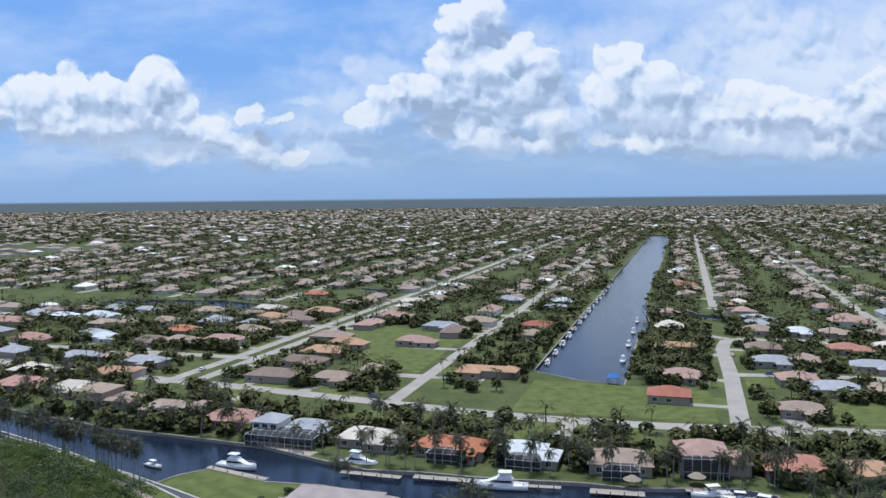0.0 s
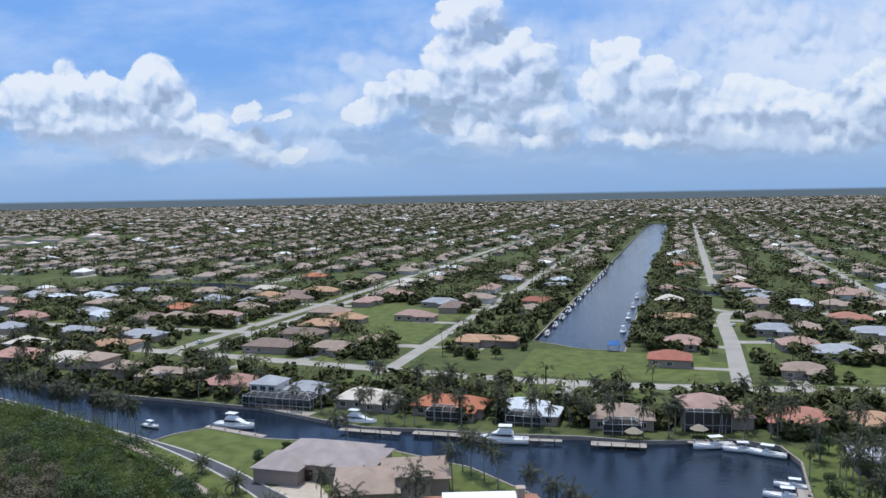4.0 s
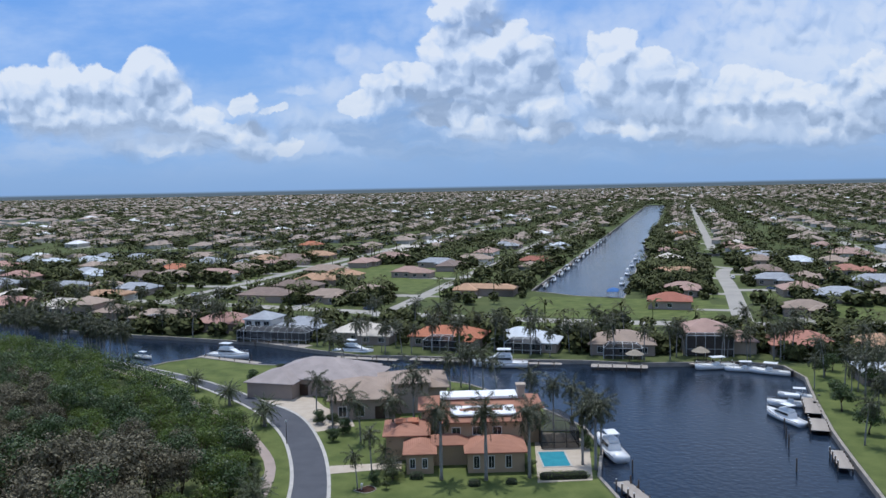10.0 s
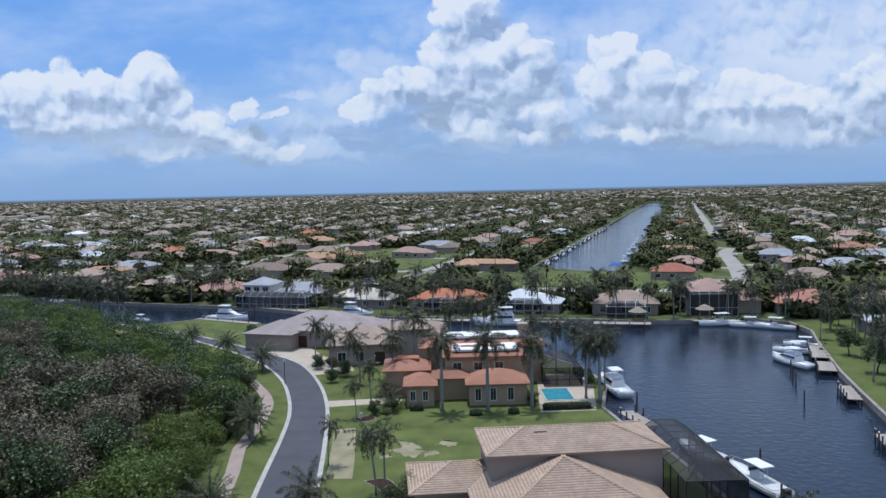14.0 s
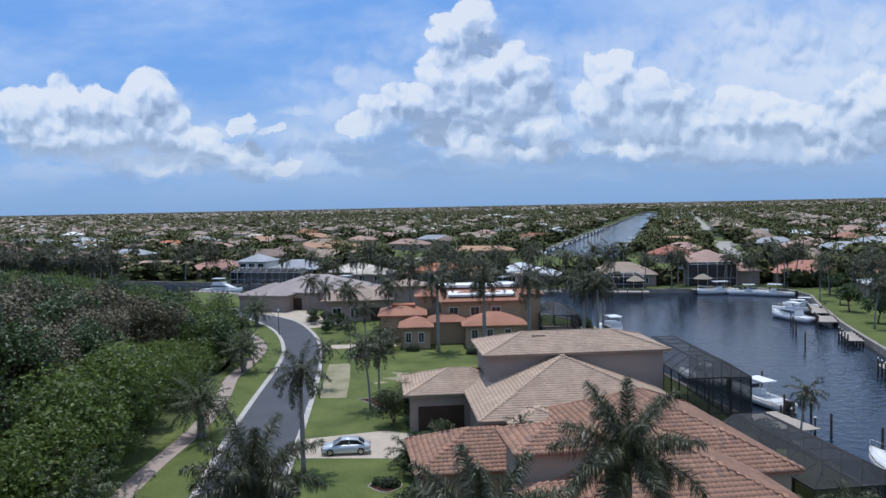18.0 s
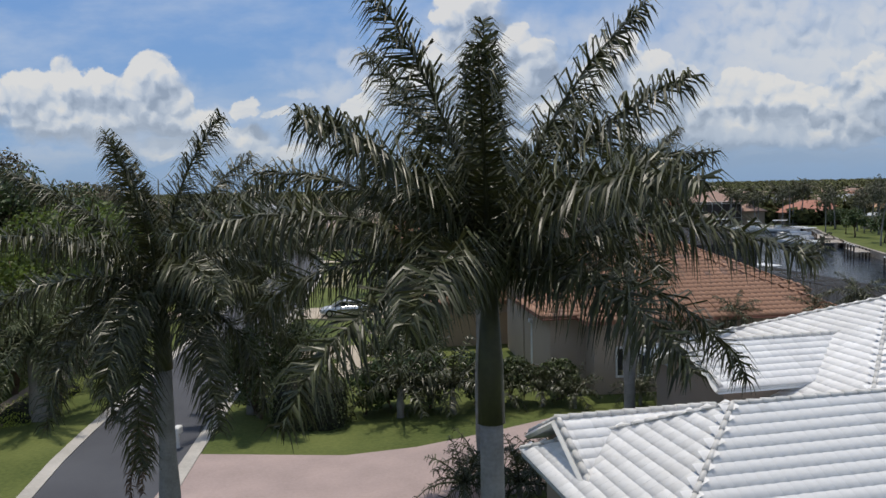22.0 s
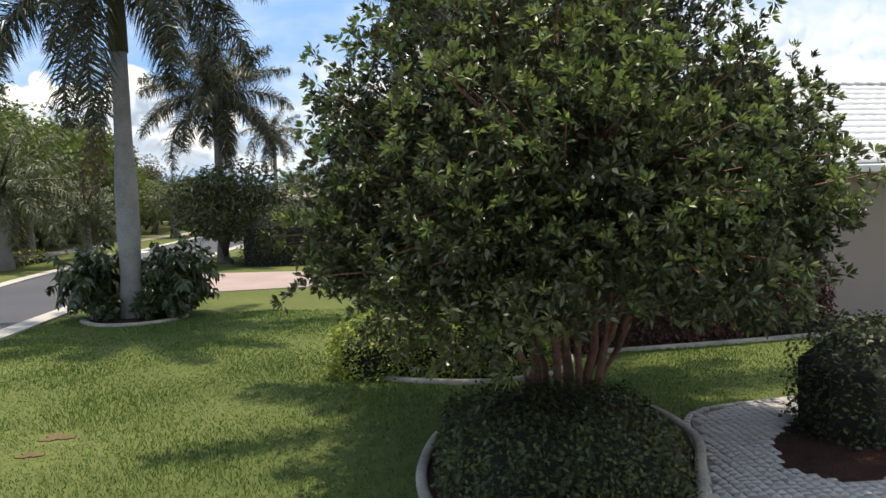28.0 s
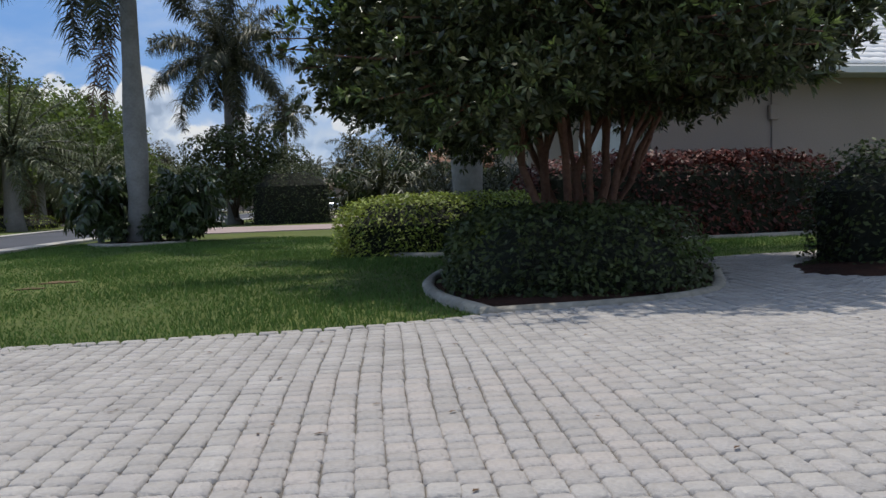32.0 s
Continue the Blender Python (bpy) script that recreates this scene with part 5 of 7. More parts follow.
for i in range(52):
    t = i / 52
    x, y = np.interp(t * 14, range(15), [p[0] for p in NORTH_BANK[2:17]]), np.interp(t * 14, range(15), [p[1] for p in NORTH_BANK[2:17]])
    x, y = x + pr.uniform(-4, 4), y + pr.uniform(2, 10)
    if free(x, y, 0):
        plant("coconut_palm", COCO[pr.randrange(3)], x, y, pr.uniform(0, 360), pr.uniform(0.8, 1.15), COCO_TXT, "palm tree", "coconut palms along the canal")
for i in range(60):
    x, y = -90 - pr.uniform(0, 110), 0
    y = np.interp(-x, [88, 109, 131, 148, 215], [205, 220, 233, 244.5, 287]) + 1.5 - pr.uniform(0, 3)
    plant("coconut_palm", COCO[pr.randrange(3)], x, y, pr.uniform(0, 360), pr.uniform(0.95, 1.35), COCO_TXT, "palm tree", "coconut palms along the canal")


for x0, y0, w, roof, k in CANAL_ROW:
    for i in range(5):
        x, y = x0 + pr.uniform(-0.75, 0.75) * w, y0 + (pr.uniform(9, 20) if i < 3 else pr.uniform(-11, -8))
        if free(x, y, -1.0):
            plant("coconut_palm", COCO[pr.randrange(3)], x, y, pr.uniform(0, 360), pr.uniform(0.85, 1.25), COCO_TXT, "palm tree", "coconut palms along the canal")
er = random.Random(33)
for k in range(105):
    y = er.uniform(70, 200)
    x = float(np.interp(y, [90, 114, 131, 146, 169, 186, 200], [57, 60, 63.5, 67, 73.5, 79, 80])) + er.uniform(3.5, 30)
    if free(x, y, 0):
        if er.random() < 0.5:
            plant("coconut_palm", COCO[k % 3], x, y, er.uniform(0, 360), er.uniform(0.7, 1.1), COCO_TXT, "palm tree", "coconut palms along the canal")
        else:
            plant("garden_tree", TREES[k % 3], x, y, er.uniform(0, 360), er.uniform(0.5, 0.95), TREE_TXT, "tree", "garden trees of the east bank")
# ---- tiled roofs of the near houses ----
def tile_shape(w, l, bow, thick):
    """A roof tile: x across, y up the slope, z out of the roof; its butt end stands proud."""
    xs = np.linspace(-w / 2, w / 2, 5 if bow else 2)
    prof = [0.0, 0.75, 1.0, 0.55, 0.12] if bow else [0.0, 0.0]
    V, F = [], []
    for y, lift in ((-0.07, thick), (l, 0.004)):
        V += [(x, y, lift + bow * p) for x, p in zip(xs, prof)]
    n = len(xs)
    V += [(x, -0.07, -0.005) for x in xs]
    F += [(i, i + 1, n + i + 1, n + i) for i in range(n - 1)] + [(2 * n + i, 2 * n + i + 1, i + 1, i) for i in range(n - 1)]
    return np.array(V), np.array(F)


def slope_frames(x0, x1, y0, y1, eave, pitch, over, w, l, seed=0):
    """Places of the tiles on the four slopes of a hipped roof: (origin, along, up, out)."""
    x0, x1, y0, y1 = x0 - over, x1 + over, y0 - over, y1 + over
    r = min(x1 - x0, y1 - y0) / 2
    k = math.sqrt(1 + pitch * pitch)
    res = []
    for a, b2, along, inward, span in (((x0, y0), (x1, y0), (1, 0), (0, 1), x1 - x0), ((x1, y0), (x1, y1), (0, 1), (-1, 0), y1 - y0),
                                      ((x1, y1), (x0, y1), (-1, 0), (0, -1), x1 - x0), ((x0, y1), (x0, y0), (0, -1), (1, 0), y1 - y0)):
        al = np.array([*along, 0.0])
        up = np.array([inward[0] / k, inward[1] / k, pitch / k])
        out = np.cross(al, up)
        s, row = 0.0, 0
        while s < r * k - 0.05:
            run = s / k
            c = run + w * 0.25 + (w * 0.5 if row % 2 and w > l else 0)
            while c < span - run - w * 0.2:
                res.append((np.array([a[0], a[1], eave]) + al * c + up * (s + 0.02) + out * 0.012, al, up, out))
                c += w
            s += l
            row += 1
    return res


def ridge_caps(g, x0, x1, y0, y1, eave, pitch, over, rad=0.09):
    x0, x1, y0, y1 = x0 - over, x1 + over, y0 - over, y1 + over
    r = min(x1 - x0, y1 - y0) / 2
    h = r * pitch
    c = [(x0 + r, y0 + r), (x1 - r, y0 + r), (x1 - r, y1 - r), (x0 + r, y1 - r)]
    lines = [((x, y, eave), (*p, eave + h)) for (x, y), p in zip(((x0, y0), (x1, y0), (x1, y1), (x0, y1)), c)]
    if x1 - x0 > y1 - y0:
        lines.append(((*c[0], eave + h), (*c[1], eave + h)))
    elif y1 - y0 > x1 - x0:
        lines.append(((*c[0], eave + h), (*c[3], eave + h)))
    for a, b2 in lines:
        a, b2 = Vector(a), Vector(b2)
        n = max(1, int((b2 - a).length / 0.4))
        for i in range(n):
            p, q = a.lerp(b2, i / n), a.lerp(b2, (i + 1.12) / n)
            g.tube([p + Vector((0, 0, 0.035)), q + Vector((0, 0, 0.015))], [rad, rad * 0.8], 6)


def tiled_house(x, y, rz, wings, wall, roofmat, capmat, w, l, bow, thick, label, single=None, name="house", under="roof_terra"):
    """Wings: rows of x0, x1, y0, y1, eave, pitch. single: a box of places whose tiles are objects of their own."""
    t = thing(name, x, y, 0, rz, label, "house")
    gr, gc = Geo(), Geo()
    walls = []
    V, F, n, own = [], [], 0, []
    tv, tf = tile_shape(w, l, bow, thick)
    for k, (x0, x1, y0, y1, eave, pitch) in enumerate(wings):
        e = eave + 0.011 * k
        walls.append(part("wall", Geo().box(x0, x1, y0, y1, -0.15, e - 0.15).mesh("wall", wall), t))
        hip(gr, x0, x1, y0, y1, e, pitch, 0.6, 0.2)
        ridge_caps(gc, x0, x1, y0, y1, e, pitch, 0.6)
        for o, al, up, out in slope_frames(x0, x1, y0, y1, e, pitch, 0.6, w, l):
            if single and len(own) < 290 and single[0] < o[0] < single[1] and single[2] < o[1] < single[3] and out[1] < -0.1:
                own.append((o, al, up, out))
                continue
            V.append(o + tv[:, :1] * al + tv[:, 1:2] * up + tv[:, 2:] * out)
            F.append(tf + n)
            n += len(tv)
    roof = part("roof", gr.mesh("roof", under), t)
    part("ridge_capping", gc.mesh("ridge_capping", capmat, True), roof)["kind"] = "stuff"
    tiles = part("tiles", mesh_np("tiles", np.concatenate(V), np.concatenate(F), roofmat), roof)
    tiles["kind"] = "stuff"
    me = mesh_np("tile", tv, tf, roofmat)
    for o, al, up, out in own:
        m = Matrix(((al[0], up[0], out[0], o[0]), (al[1], up[1], out[1], o[1]), (al[2], up[2], out[2], o[2]), (0, 0, 0, 1)))
        part("tile", me, roof, at=m)
    KEEP_OFF.append((x + 6, y + 6, 10))
    return t, walls, roof


M["tile_white"] = material("tile_white", (0.84, 0.83, 0.815), (0.74, 0.725, 0.705), 0.7, 0.5, 7, 0.1, random=0.07, island=True, spec=0.3)
M["tile_terra"] = material("tile_terra", (1, 1, 1), (0.68, 0.68, 0.68), 0.8, 0.6, 9, 0.2, island=True, spec=0.25, random=0.12,
                           hue=[(0.44, 0.25, 0.165), (0.50, 0.32, 0.225), (0.36, 0.20, 0.14), (0.47, 0.29, 0.19), (0.58, 0.41, 0.30), (0.42, 0.23, 0.16), (0.29, 0.18, 0.135), (0.46, 0.28, 0.19)])
M["tile_tan"] = material("tile_tan", (1, 1, 1), (0.74, 0.74, 0.74), 0.8, 0.6, 9, 0.15, island=True, spec=0.25, random=0.1,
                         hue=[(0.54, 0.395, 0.285), (0.60, 0.45, 0.32), (0.47, 0.34, 0.26), (0.64, 0.50, 0.36), (0.50, 0.355, 0.26), (0.57, 0.43, 0.33)])
M["cap_white"] = material("cap_white", (0.62, 0.61, 0.59), (0.45, 0.44, 0.42), 0.8, 1.5, 10, 0.2)
M["cap_terra"] = material("cap_terra", (0.40, 0.21, 0.13), (0.27, 0.145, 0.095), 0.8, 1.5, 10, 0.2)
M["cap_tan"] = material("cap_tan", (0.50, 0.37, 0.27), (0.38, 0.28, 0.205), 0.8, 1.5, 10, 0.2)
M["dark_wood"] = material("dark_wood", (0.06, 0.032, 0.022), (0.035, 0.02, 0.014), 0.6, 1, 12, 0.2)
M["solar"] = material("solar", (0.78, 0.78, 0.77), (0.68, 0.68, 0.68), 0.7, 0.6, 5, 0.05)

WHITE, WHITE_WALL, WHITE_ROOF = tiled_house(3.6, 17.4, 14, [(0.6, 16, 0.6, 8.2, 3.35, 0.5), (10.2, 26, 6.5, 20, 3.5, 0.42)],
                                           "stucco_beige", "tile_white", "cap_white", 0.34, 0.38, 0.016, 0.015, "single-storey beige stucco house with white-painted tile roof", (-0.2, 7.5, -0.2, 4.0), under="roof_white")


def gable_wing(t, roof, x0, x1, y0, y1, eave, pitch, wall, roofmat, capmat, w, l, bow, thick):
    """A gabled wing whose ridge runs along x; its open gable faces the low x side."""
    ym, h = (y0 + y1) / 2, (y1 - y0) / 2 * pitch
    g = Geo()
    g.add([(x0 + 0.5, y0 + 0.5, -0.1), (x0 + 0.5, y1 - 0.5, -0.1), (x0 + 0.5, y1 - 0.5, eave), (x0 + 0.5, ym, eave + h - 0.25), (x0 + 0.5, y0 + 0.5, eave), (x1, y0 + 0.5, -0.1), (x1, y0 + 0.5, eave), (x1, y1 - 0.5, -0.1), (x1, y1 - 0.5, eave)],
          [(0, 1, 2, 3, 4), (5, 0, 4, 6), (1, 7, 8, 2)])
    part("wall", g.mesh("wall", wall), t, "gabled end wall")
    g = Geo()
    k = math.sqrt(1 + pitch * pitch)
    V, F, n = [], [], 0
    tv, tf = tile_shape(w, l, bow, thick)
    for ya, sd in ((y0, 1), (y1, -1)):
        g.add([(x0, ya, eave), (x1, ya, eave), (x1, ym, eave + h), (x0, ym, eave + h), (x0, ya, eave - 0.2), (x1, ya, eave - 0.2), (x1, ym, eave + h - 0.2), (x0, ym, eave + h - 0.2)], [(0, 1, 2, 3), (4, 5, 1, 0), (4, 0, 3, 7), (7, 6, 5, 4)])
        al, up = np.array([float(sd), 0, 0]), np.array([0, sd / k, pitch / k])
        out = np.cross(al, up)
        s = 0.0
        while s < (y1 - y0) / 2 * k - 0.1:
            for c in np.arange(x0 + w * 0.5, x1, w):
                o = np.array([c, ya, eave]) + up * (s + 0.02) + out * 0.012
                V.append(o + tv[:, :1] * al + tv[:, 1:2] * up + tv[:, 2:] * out)
                F.append(tf + n)
                n += len(tv)
            s += l
    part("gable_roof", g.mesh("gable_roof", "roof_white"), t)
    part("tiles", mesh_np("tiles", np.concatenate(V), np.concatenate(F), roofmat), roof)["kind"] = "stuff"
    g = Geo()
    for a, b2 in (((x0, ym, eave + h), (x1, ym, eave + h)), ((x0 + 0.1, y0, eave), (x0 + 0.1, ym, eave + h)), ((x0 + 0.1, y1, eave), (x0 + 0.1, ym, eave + h))):
        a, b2 = Vector(a), Vector(b2)
        m = int((b2 - a).length / 0.4)
        for i in range(m):
            g.tube([a.lerp(b2, i / m) + Vector((0, 0, 0.045)), a.lerp(b2, (i + 1.1) / m) + Vector((0, 0, 0.03))], [0.11, 0.09], 6)
    part("ridge_capping", g.mesh("ridge_capping", capmat, True), roof)["kind"] = "stuff"
    part("fascia", Geo().tube([(x0 - 0.03, y0, eave - 0.1), (x0 - 0.03, ym, eave + h - 0.1), (x0 - 0.03, y1, eave - 0.1)], [0.09, 0.09, 0.09], 4).mesh("fascia", "trim_white"), t)


for gx0, gx1, gy0, gy1, ge in ((0.55, 5.6, 4.8, 9.8, 3.5), (7.6, 14.6, 10.4, 15.2, 4.25)):
    gable_wing(WHITE, WHITE_ROOF, gx0, gx1, gy0, gy1, ge, 0.46, "stucco_beige", "tile_white", "cap_white", 0.34, 0.38, 0.016, 0.015)
# gutters, downpipe and garage side of the white house
part("gutter", Geo().box(0.0, 16.6, -0.17, -0.02, 3.14, 3.30, 0.03).mesh("gutter", "trim_white"), WHITE, "white aluminium eave gutter")
part("conduit", Geo().box(3.28, 3.33, 0.55, 0.597, 1.5, 3.2).mesh("conduit", "stucco_beige"), WHITE, "painted cable conduit on the wall")
part("meter_box", Geo().box(3.2, 3.41, 0.49, 0.597, 2.3, 2.6, 0.02).mesh("meter_box", "stucco_beige"), WHITE, "painted electric box")
for k, yy in enumerate((1.4,)):
    g = Geo().box(0.54, 0.597, yy, yy + 2.8, -0.05, 2.35)
    part("garage_door", g.mesh("garage_door", "trim_white"), WHITE)
TERRA, TERRA_WALL, TERRA_ROOF = tiled_house(6.0, 44.6, 9, [(0.6, 14.2, 0, 15, 4.1, 0.46), (4.5, 17.6, 9, 26.5, 4.0, 0.46), (-7.2, 3, 15, 23, 3.2, 0.42), (-1.4, 3.2, 8.4, 13.4, 6.4, 0.36), (-1.4, 3.4, 1.6, 8, 4.15, 0.36)],
                                           "stucco_tan", "tile_terra", "cap_terra", 0.36, 0.42, 0.06, 0.05, "large tan stucco house with mottled terracotta barrel-tile roof", (6.0, 15.7, -0.7, 3.2))
for wx in (2.2, 3.4):
    window(TERRA, wx, 1.0, 0.0, 0.7, 1.5)
for wx in (5.4, 9.2, 12.6):
    window(TERRA, wx, 0.9, 0.0, 1.1, 1.7)
g = Geo()
for cx in (-1.3, 0.2):
    g.tube([(cx, 6.0, 0), (cx, 6.0, 3.1)], [0.2, 0.17], 10)
    g.box(cx - 0.28, cx + 0.28, 5.75, 6.2, 3.1, 3.3)
part("entry_columns", g.mesh("entry_columns", "trim_white"), TERRA, "pale round entry columns")
part("door", Geo().box(-1.2, 0.1, 6.1, 6.16, 0, 2.6).mesh("door", "dark_wood"), TERRA)
part("garage_door", Geo().box(-5.6, -0.6, 14.93, 15.02, 0, 2.3).mesh("garage_door", "stucco_ochre"), TERRA, "ochre panelled garage door")
g = Geo()
for i in range(9):
    g.box(-9 + 0.9 * i, -8.85 + 0.9 * i, 3.2, 3.35, 0, 0.95)
g.box(-9, -1.7, 3.15, 3.4, 0.95, 1.1)
part("garden_wall", g.mesh("garden_wall", "stucco_tan"), TERRA, "low stucco balustrade")
TAN, TAN_WALL, TAN_ROOF = tiled_house(0.8, 79.4, 6.5, [(-0.6, 17.4, -9.6, 9, 3.9, 0.37), (1.2, 19, 0.6, 9, 7.6, 0.30), (-6.6, 4, 1.4, 9.8, 3.75, 0.33), (1.8, 6.2, -12, -7, 3.8, 0.33)],
                                      "stucco_beige", "tile_tan", "cap_tan", 0.33, 0.36, 0.0, 0.035, "large two-storey beige stucco house with tan flat-tile roof", None, under="roof_tan")
part("garage_door", Geo().box(-5.8, -1.2, 1.32, 1.42, 0, 2.5).mesh("garage_door", "dark_wood"), TAN, "dark brown arched garage door")
part("roof_vent", Geo().box(11.2, 12.3, -4.2, -4.0, 5.55, 5.72).mesh("roof_vent", "roof_brown"), TAN_ROOF)
part("roof_vent", Geo().box(6.2, 7.6, 3.6, 3.8, 8.7, 8.86).mesh("roof_vent", "roof_brown"), TAN_ROOF)
CAGE = thing("pool_cage", 20.9, 78.0, 0.0, 4, "black screened pool enclosure with hipped mesh roof", "pool enclosure", "black pool cages")
pool_cage(CAGE, 0, 6.2, 0, 17, 5.4, "frame_dark", 1.2)
CAGE2 = thing("pool_cage", 23.0, 55.0, 0.0, 9, "black screened pool enclosure with hipped mesh roof", "pool enclosure", "black pool cages")
pool_cage(CAGE2, 0, 7, 0, 15, 2.9, "frame_dark", 1.1)
# clay-roofed house with white flat roof panels and chimney
CLAY = thing("house", -11, 127, 0, 3, "two-storey ochre house with orange clay roof and white flat roof panels", "house", "waterside houses of the bend")
wing_parts(CLAY, [(10.6, 19.8, -1.5, 6, 3.5, 0.38), (0.6, 5, -1.2, 6, 3.45, 0.36), (4.5, 11, 2.5, 7, 3.6, 0.38), (-3, 4, 5.5, 14, 4.4, 0.34), (7, 20, 5.3, 12.4, 6.5, 0.30), (3, 24.5, 13, 21, 6.6, 0.32)], "stucco_ochre", "roof_clay")
part("flat_roof", Geo().box(8.2, 19.4, 6.0, 11.4, 7.2, 7.55, 0.04).mesh("flat_roof", "solar"), CLAY, "white flat roof panel")
part("flat_roof", Geo().box(6.5, 20.6, 14.9, 19.4, 7.75, 8.2, 0.04).mesh("flat_roof", "solar"), CLAY, "white flat roof panel")
part("flat_roof", Geo().box(-1.4, 2.6, 8.4, 11.2, 5.45, 5.75, 0.04).mesh("flat_roof", "roof_orange"), CLAY, "orange flat roof panel")
part("chimney", Geo().box(20.6, 22.0, 15.6, 17.0, 4, 9.7, 0.05).box(20.4, 22.2, 15.4, 17.2, 9.7, 10.1, 0.05).mesh("chimney", "stucco_tan"), CLAY, "tan stucco chimney stack")
for wx in (1.6, 3.6):
    window(CLAY, wx, 1.0, -1.2, 0.8, 1.5)
for wx in (9, 12.5, 16):
    window(CLAY, wx, 4.2, 5.3, 1.4, 1.3)
for wx in (12, 14.4, 17.2):
    window(CLAY, wx, 0.8, -1.5, 0.9, 2.0)
KEEP_OFF.append((-1, 137, 14))
CAGE3 = thing("pool_cage", 12.6, 137.5, 0.0, 3, "black screened pool enclosure with hipped mesh roof", "pool enclosure", "black pool cages")
pool_cage(CAGE3, 0, 6.6, 0, 9, 3.2, "frame_dark", 1.2)
slab("pool_deck", [(10.5, 121.6), (19.2, 122.5), (22, 146), (12, 147)], 0.05, "drive_tan", "pale pool deck", "deck")
POOL = thing("swimming_pool", 14.2, 132.2, 0.07, 3, "small turquoise swimming pool with pale coping", "pool")
part("water_surface", Geo().box(-2.2, 2.2, -3.6, 3.6, -0.05, 0.02).mesh("water_surface", "pool_water"), POOL)
g = Geo()
for a in ((-2.5, 2.5, -3.9, -3.6), (-2.5, 2.5, 3.6, 3.9), (-2.5, -2.2, -3.6, 3.6), (2.2, 2.5, -3.6, 3.6)):
    g.box(*a, -0.05, 0.06)
part("coping", g.mesh("coping", "concrete"), POOL)
# neighbours toward the canal bend
for x, y, rz, wings, roof, wall, txt in (
        (-28, 156, 6, [(0, 13, 0, 16, 4.2, 0.34), (10, 24, 6, 20, 4.6, 0.30), (13, 20, 3, 9, 6.4, 0.3)], "roof_tan", "stucco_beige", "tan-roofed stucco house with a small upper storey"),
        (-47, 178, -14, [(0, 22, 0, 17, 3.9, 0.36), (-2, 9, -4, 8, 3.6, 0.36), (14, 25, 3, 15, 3.7, 0.36)], "roof_greytile", "stucco_beige", "beige house with a wide grey-brown tiled roof")):
    if roof not in M:
        M[roof] = roof_material("greytile", (0.34, 0.29, 0.27))
    t = thing("house", x, y, 0, rz, txt, "house", "waterside houses of the bend")
    wing_parts(t, wings, wall, roof)
    for wx in (2.5, 6):
        window(t, wx, 0.7, wings[0][2], 1.6, 2.0)
    part("door", Geo().box(9, 11, wings[0][2] - 0.06, wings[0][2] + 0.02, 0, 2.6).mesh("door", "dark_wood"), t)
    KEEP_OFF.append((x + 10, y + 9, 13))
EAST = thing("house", 88, 178, 0, -10, "long pale house with white flat metal roof by the canal", "house")
part("wall", Geo().box(0, 16, 0, 10, -0.1, 3).mesh("wall", "stucco_beige"), EAST)
g = Geo()
hip(g, 0, 16, 0, 10, 3.2, 0.16, 0.7)
part("roof", g.mesh("roof", "roof_white"), EAST)
pool_cage(EAST, 1, 15, -6, 0, 2.8, "frame_dark", 0.6)
KEEP_OFF.append((96, 183, 11))

# ---- drives, beds and paths ----
slab("driveway", [(-11.6, 27.4), (-7.8, 28.2), (-2.6, 29.5), (0.4, 30.5), (4.2, 31.8), (4.0, 40.6), (0.9, 38.4), (-2.5, 36.3), (-5.5, 35.3), (-12.5, 35.7)], 0.035, "drive_pink", "pinkish paved driveway between street and garage", "driveway")
slab("driveway", [(-14.3, 54.4), (-9, 55.0), (-3.2, 56.4), (-3.4, 62), (-8, 59.4), (-14.6, 59.2)], 0.034, "drive_tan", "cream paved driveway", "driveway")
slab("driveway", smooth_line([(-8.4, 55.6), (-9.2, 52), (-7.8, 49.4), (-5.6, 50.6), (-4.4, 54), (-3.4, 57)], 1)[:-1] + [(-5, 57), (-6.2, 54.5), (-7.2, 53.4), (-7.6, 55.8)], 0.030, "drive_tan", "curved cream paved forecourt", "driveway")
slab("driveway", [(-16.6, 72), (-6.4, 71.6), (-5.4, 79), (-8.5, 80.4), (-16.9, 77.6)], 0.034, "drive_tan", "cream paved driveway", "driveway")
slab("driveway", [(-23.2, 126.2), (-16, 127.8), (-11.4, 128.4), (-11.6, 132), (-16, 131), (-23.6, 130)], 0.034, "drive_tan", "cream paved driveway", "driveway")
slab("driveway", [(-35.6, 161), (-29.4, 148.8), (-22.5, 152), (-24, 157.5), (-31, 166), (-36, 176), (-45.6, 171.5)], 0.034, "drive_tan", "cream paved forecourt", "driveway")
slab("bare_patch", [(-17.7, 94.5), (-14.5, 94.4), (-15.6, 105), (-17.0, 115), (-20.0, 114.4)], 0.012, "sand", "bare sandy patch on the empty lot", "bare ground")
for bx, by, br in ((-8.4, 104.8, 1.9), (-5.6, 103.2, 1.0), (-9.8, 108.0, 0.8), (-3.5, 107.5, 1.2), (1.5, 109.5, 0.9), (6.5, 112, 1.1), (-11.5, 102.2, 0.7), (10.5, 106, 1.6)):
    slab("bare_patch", [(bx + br * (1 + 0.4 * math.sin(3 * a + bx) + 0.25 * math.sin(7 * a + by)) * math.cos(a), by + 1.1 * br * (1 + 0.4 * math.sin(2 * a + bx) + 0.25 * math.sin(9 * a)) * math.sin(a)) for a in np.linspace(0, 6.2, 40)], 0.011, "sand", "small bare sandy patch on the empty lot", "bare ground")


M["edging"] = material("edging", (0.42, 0.385, 0.32), (0.20, 0.185, 0.155), 0.9, 1.6, 14, 0.5, coords="World", spec=0.15)


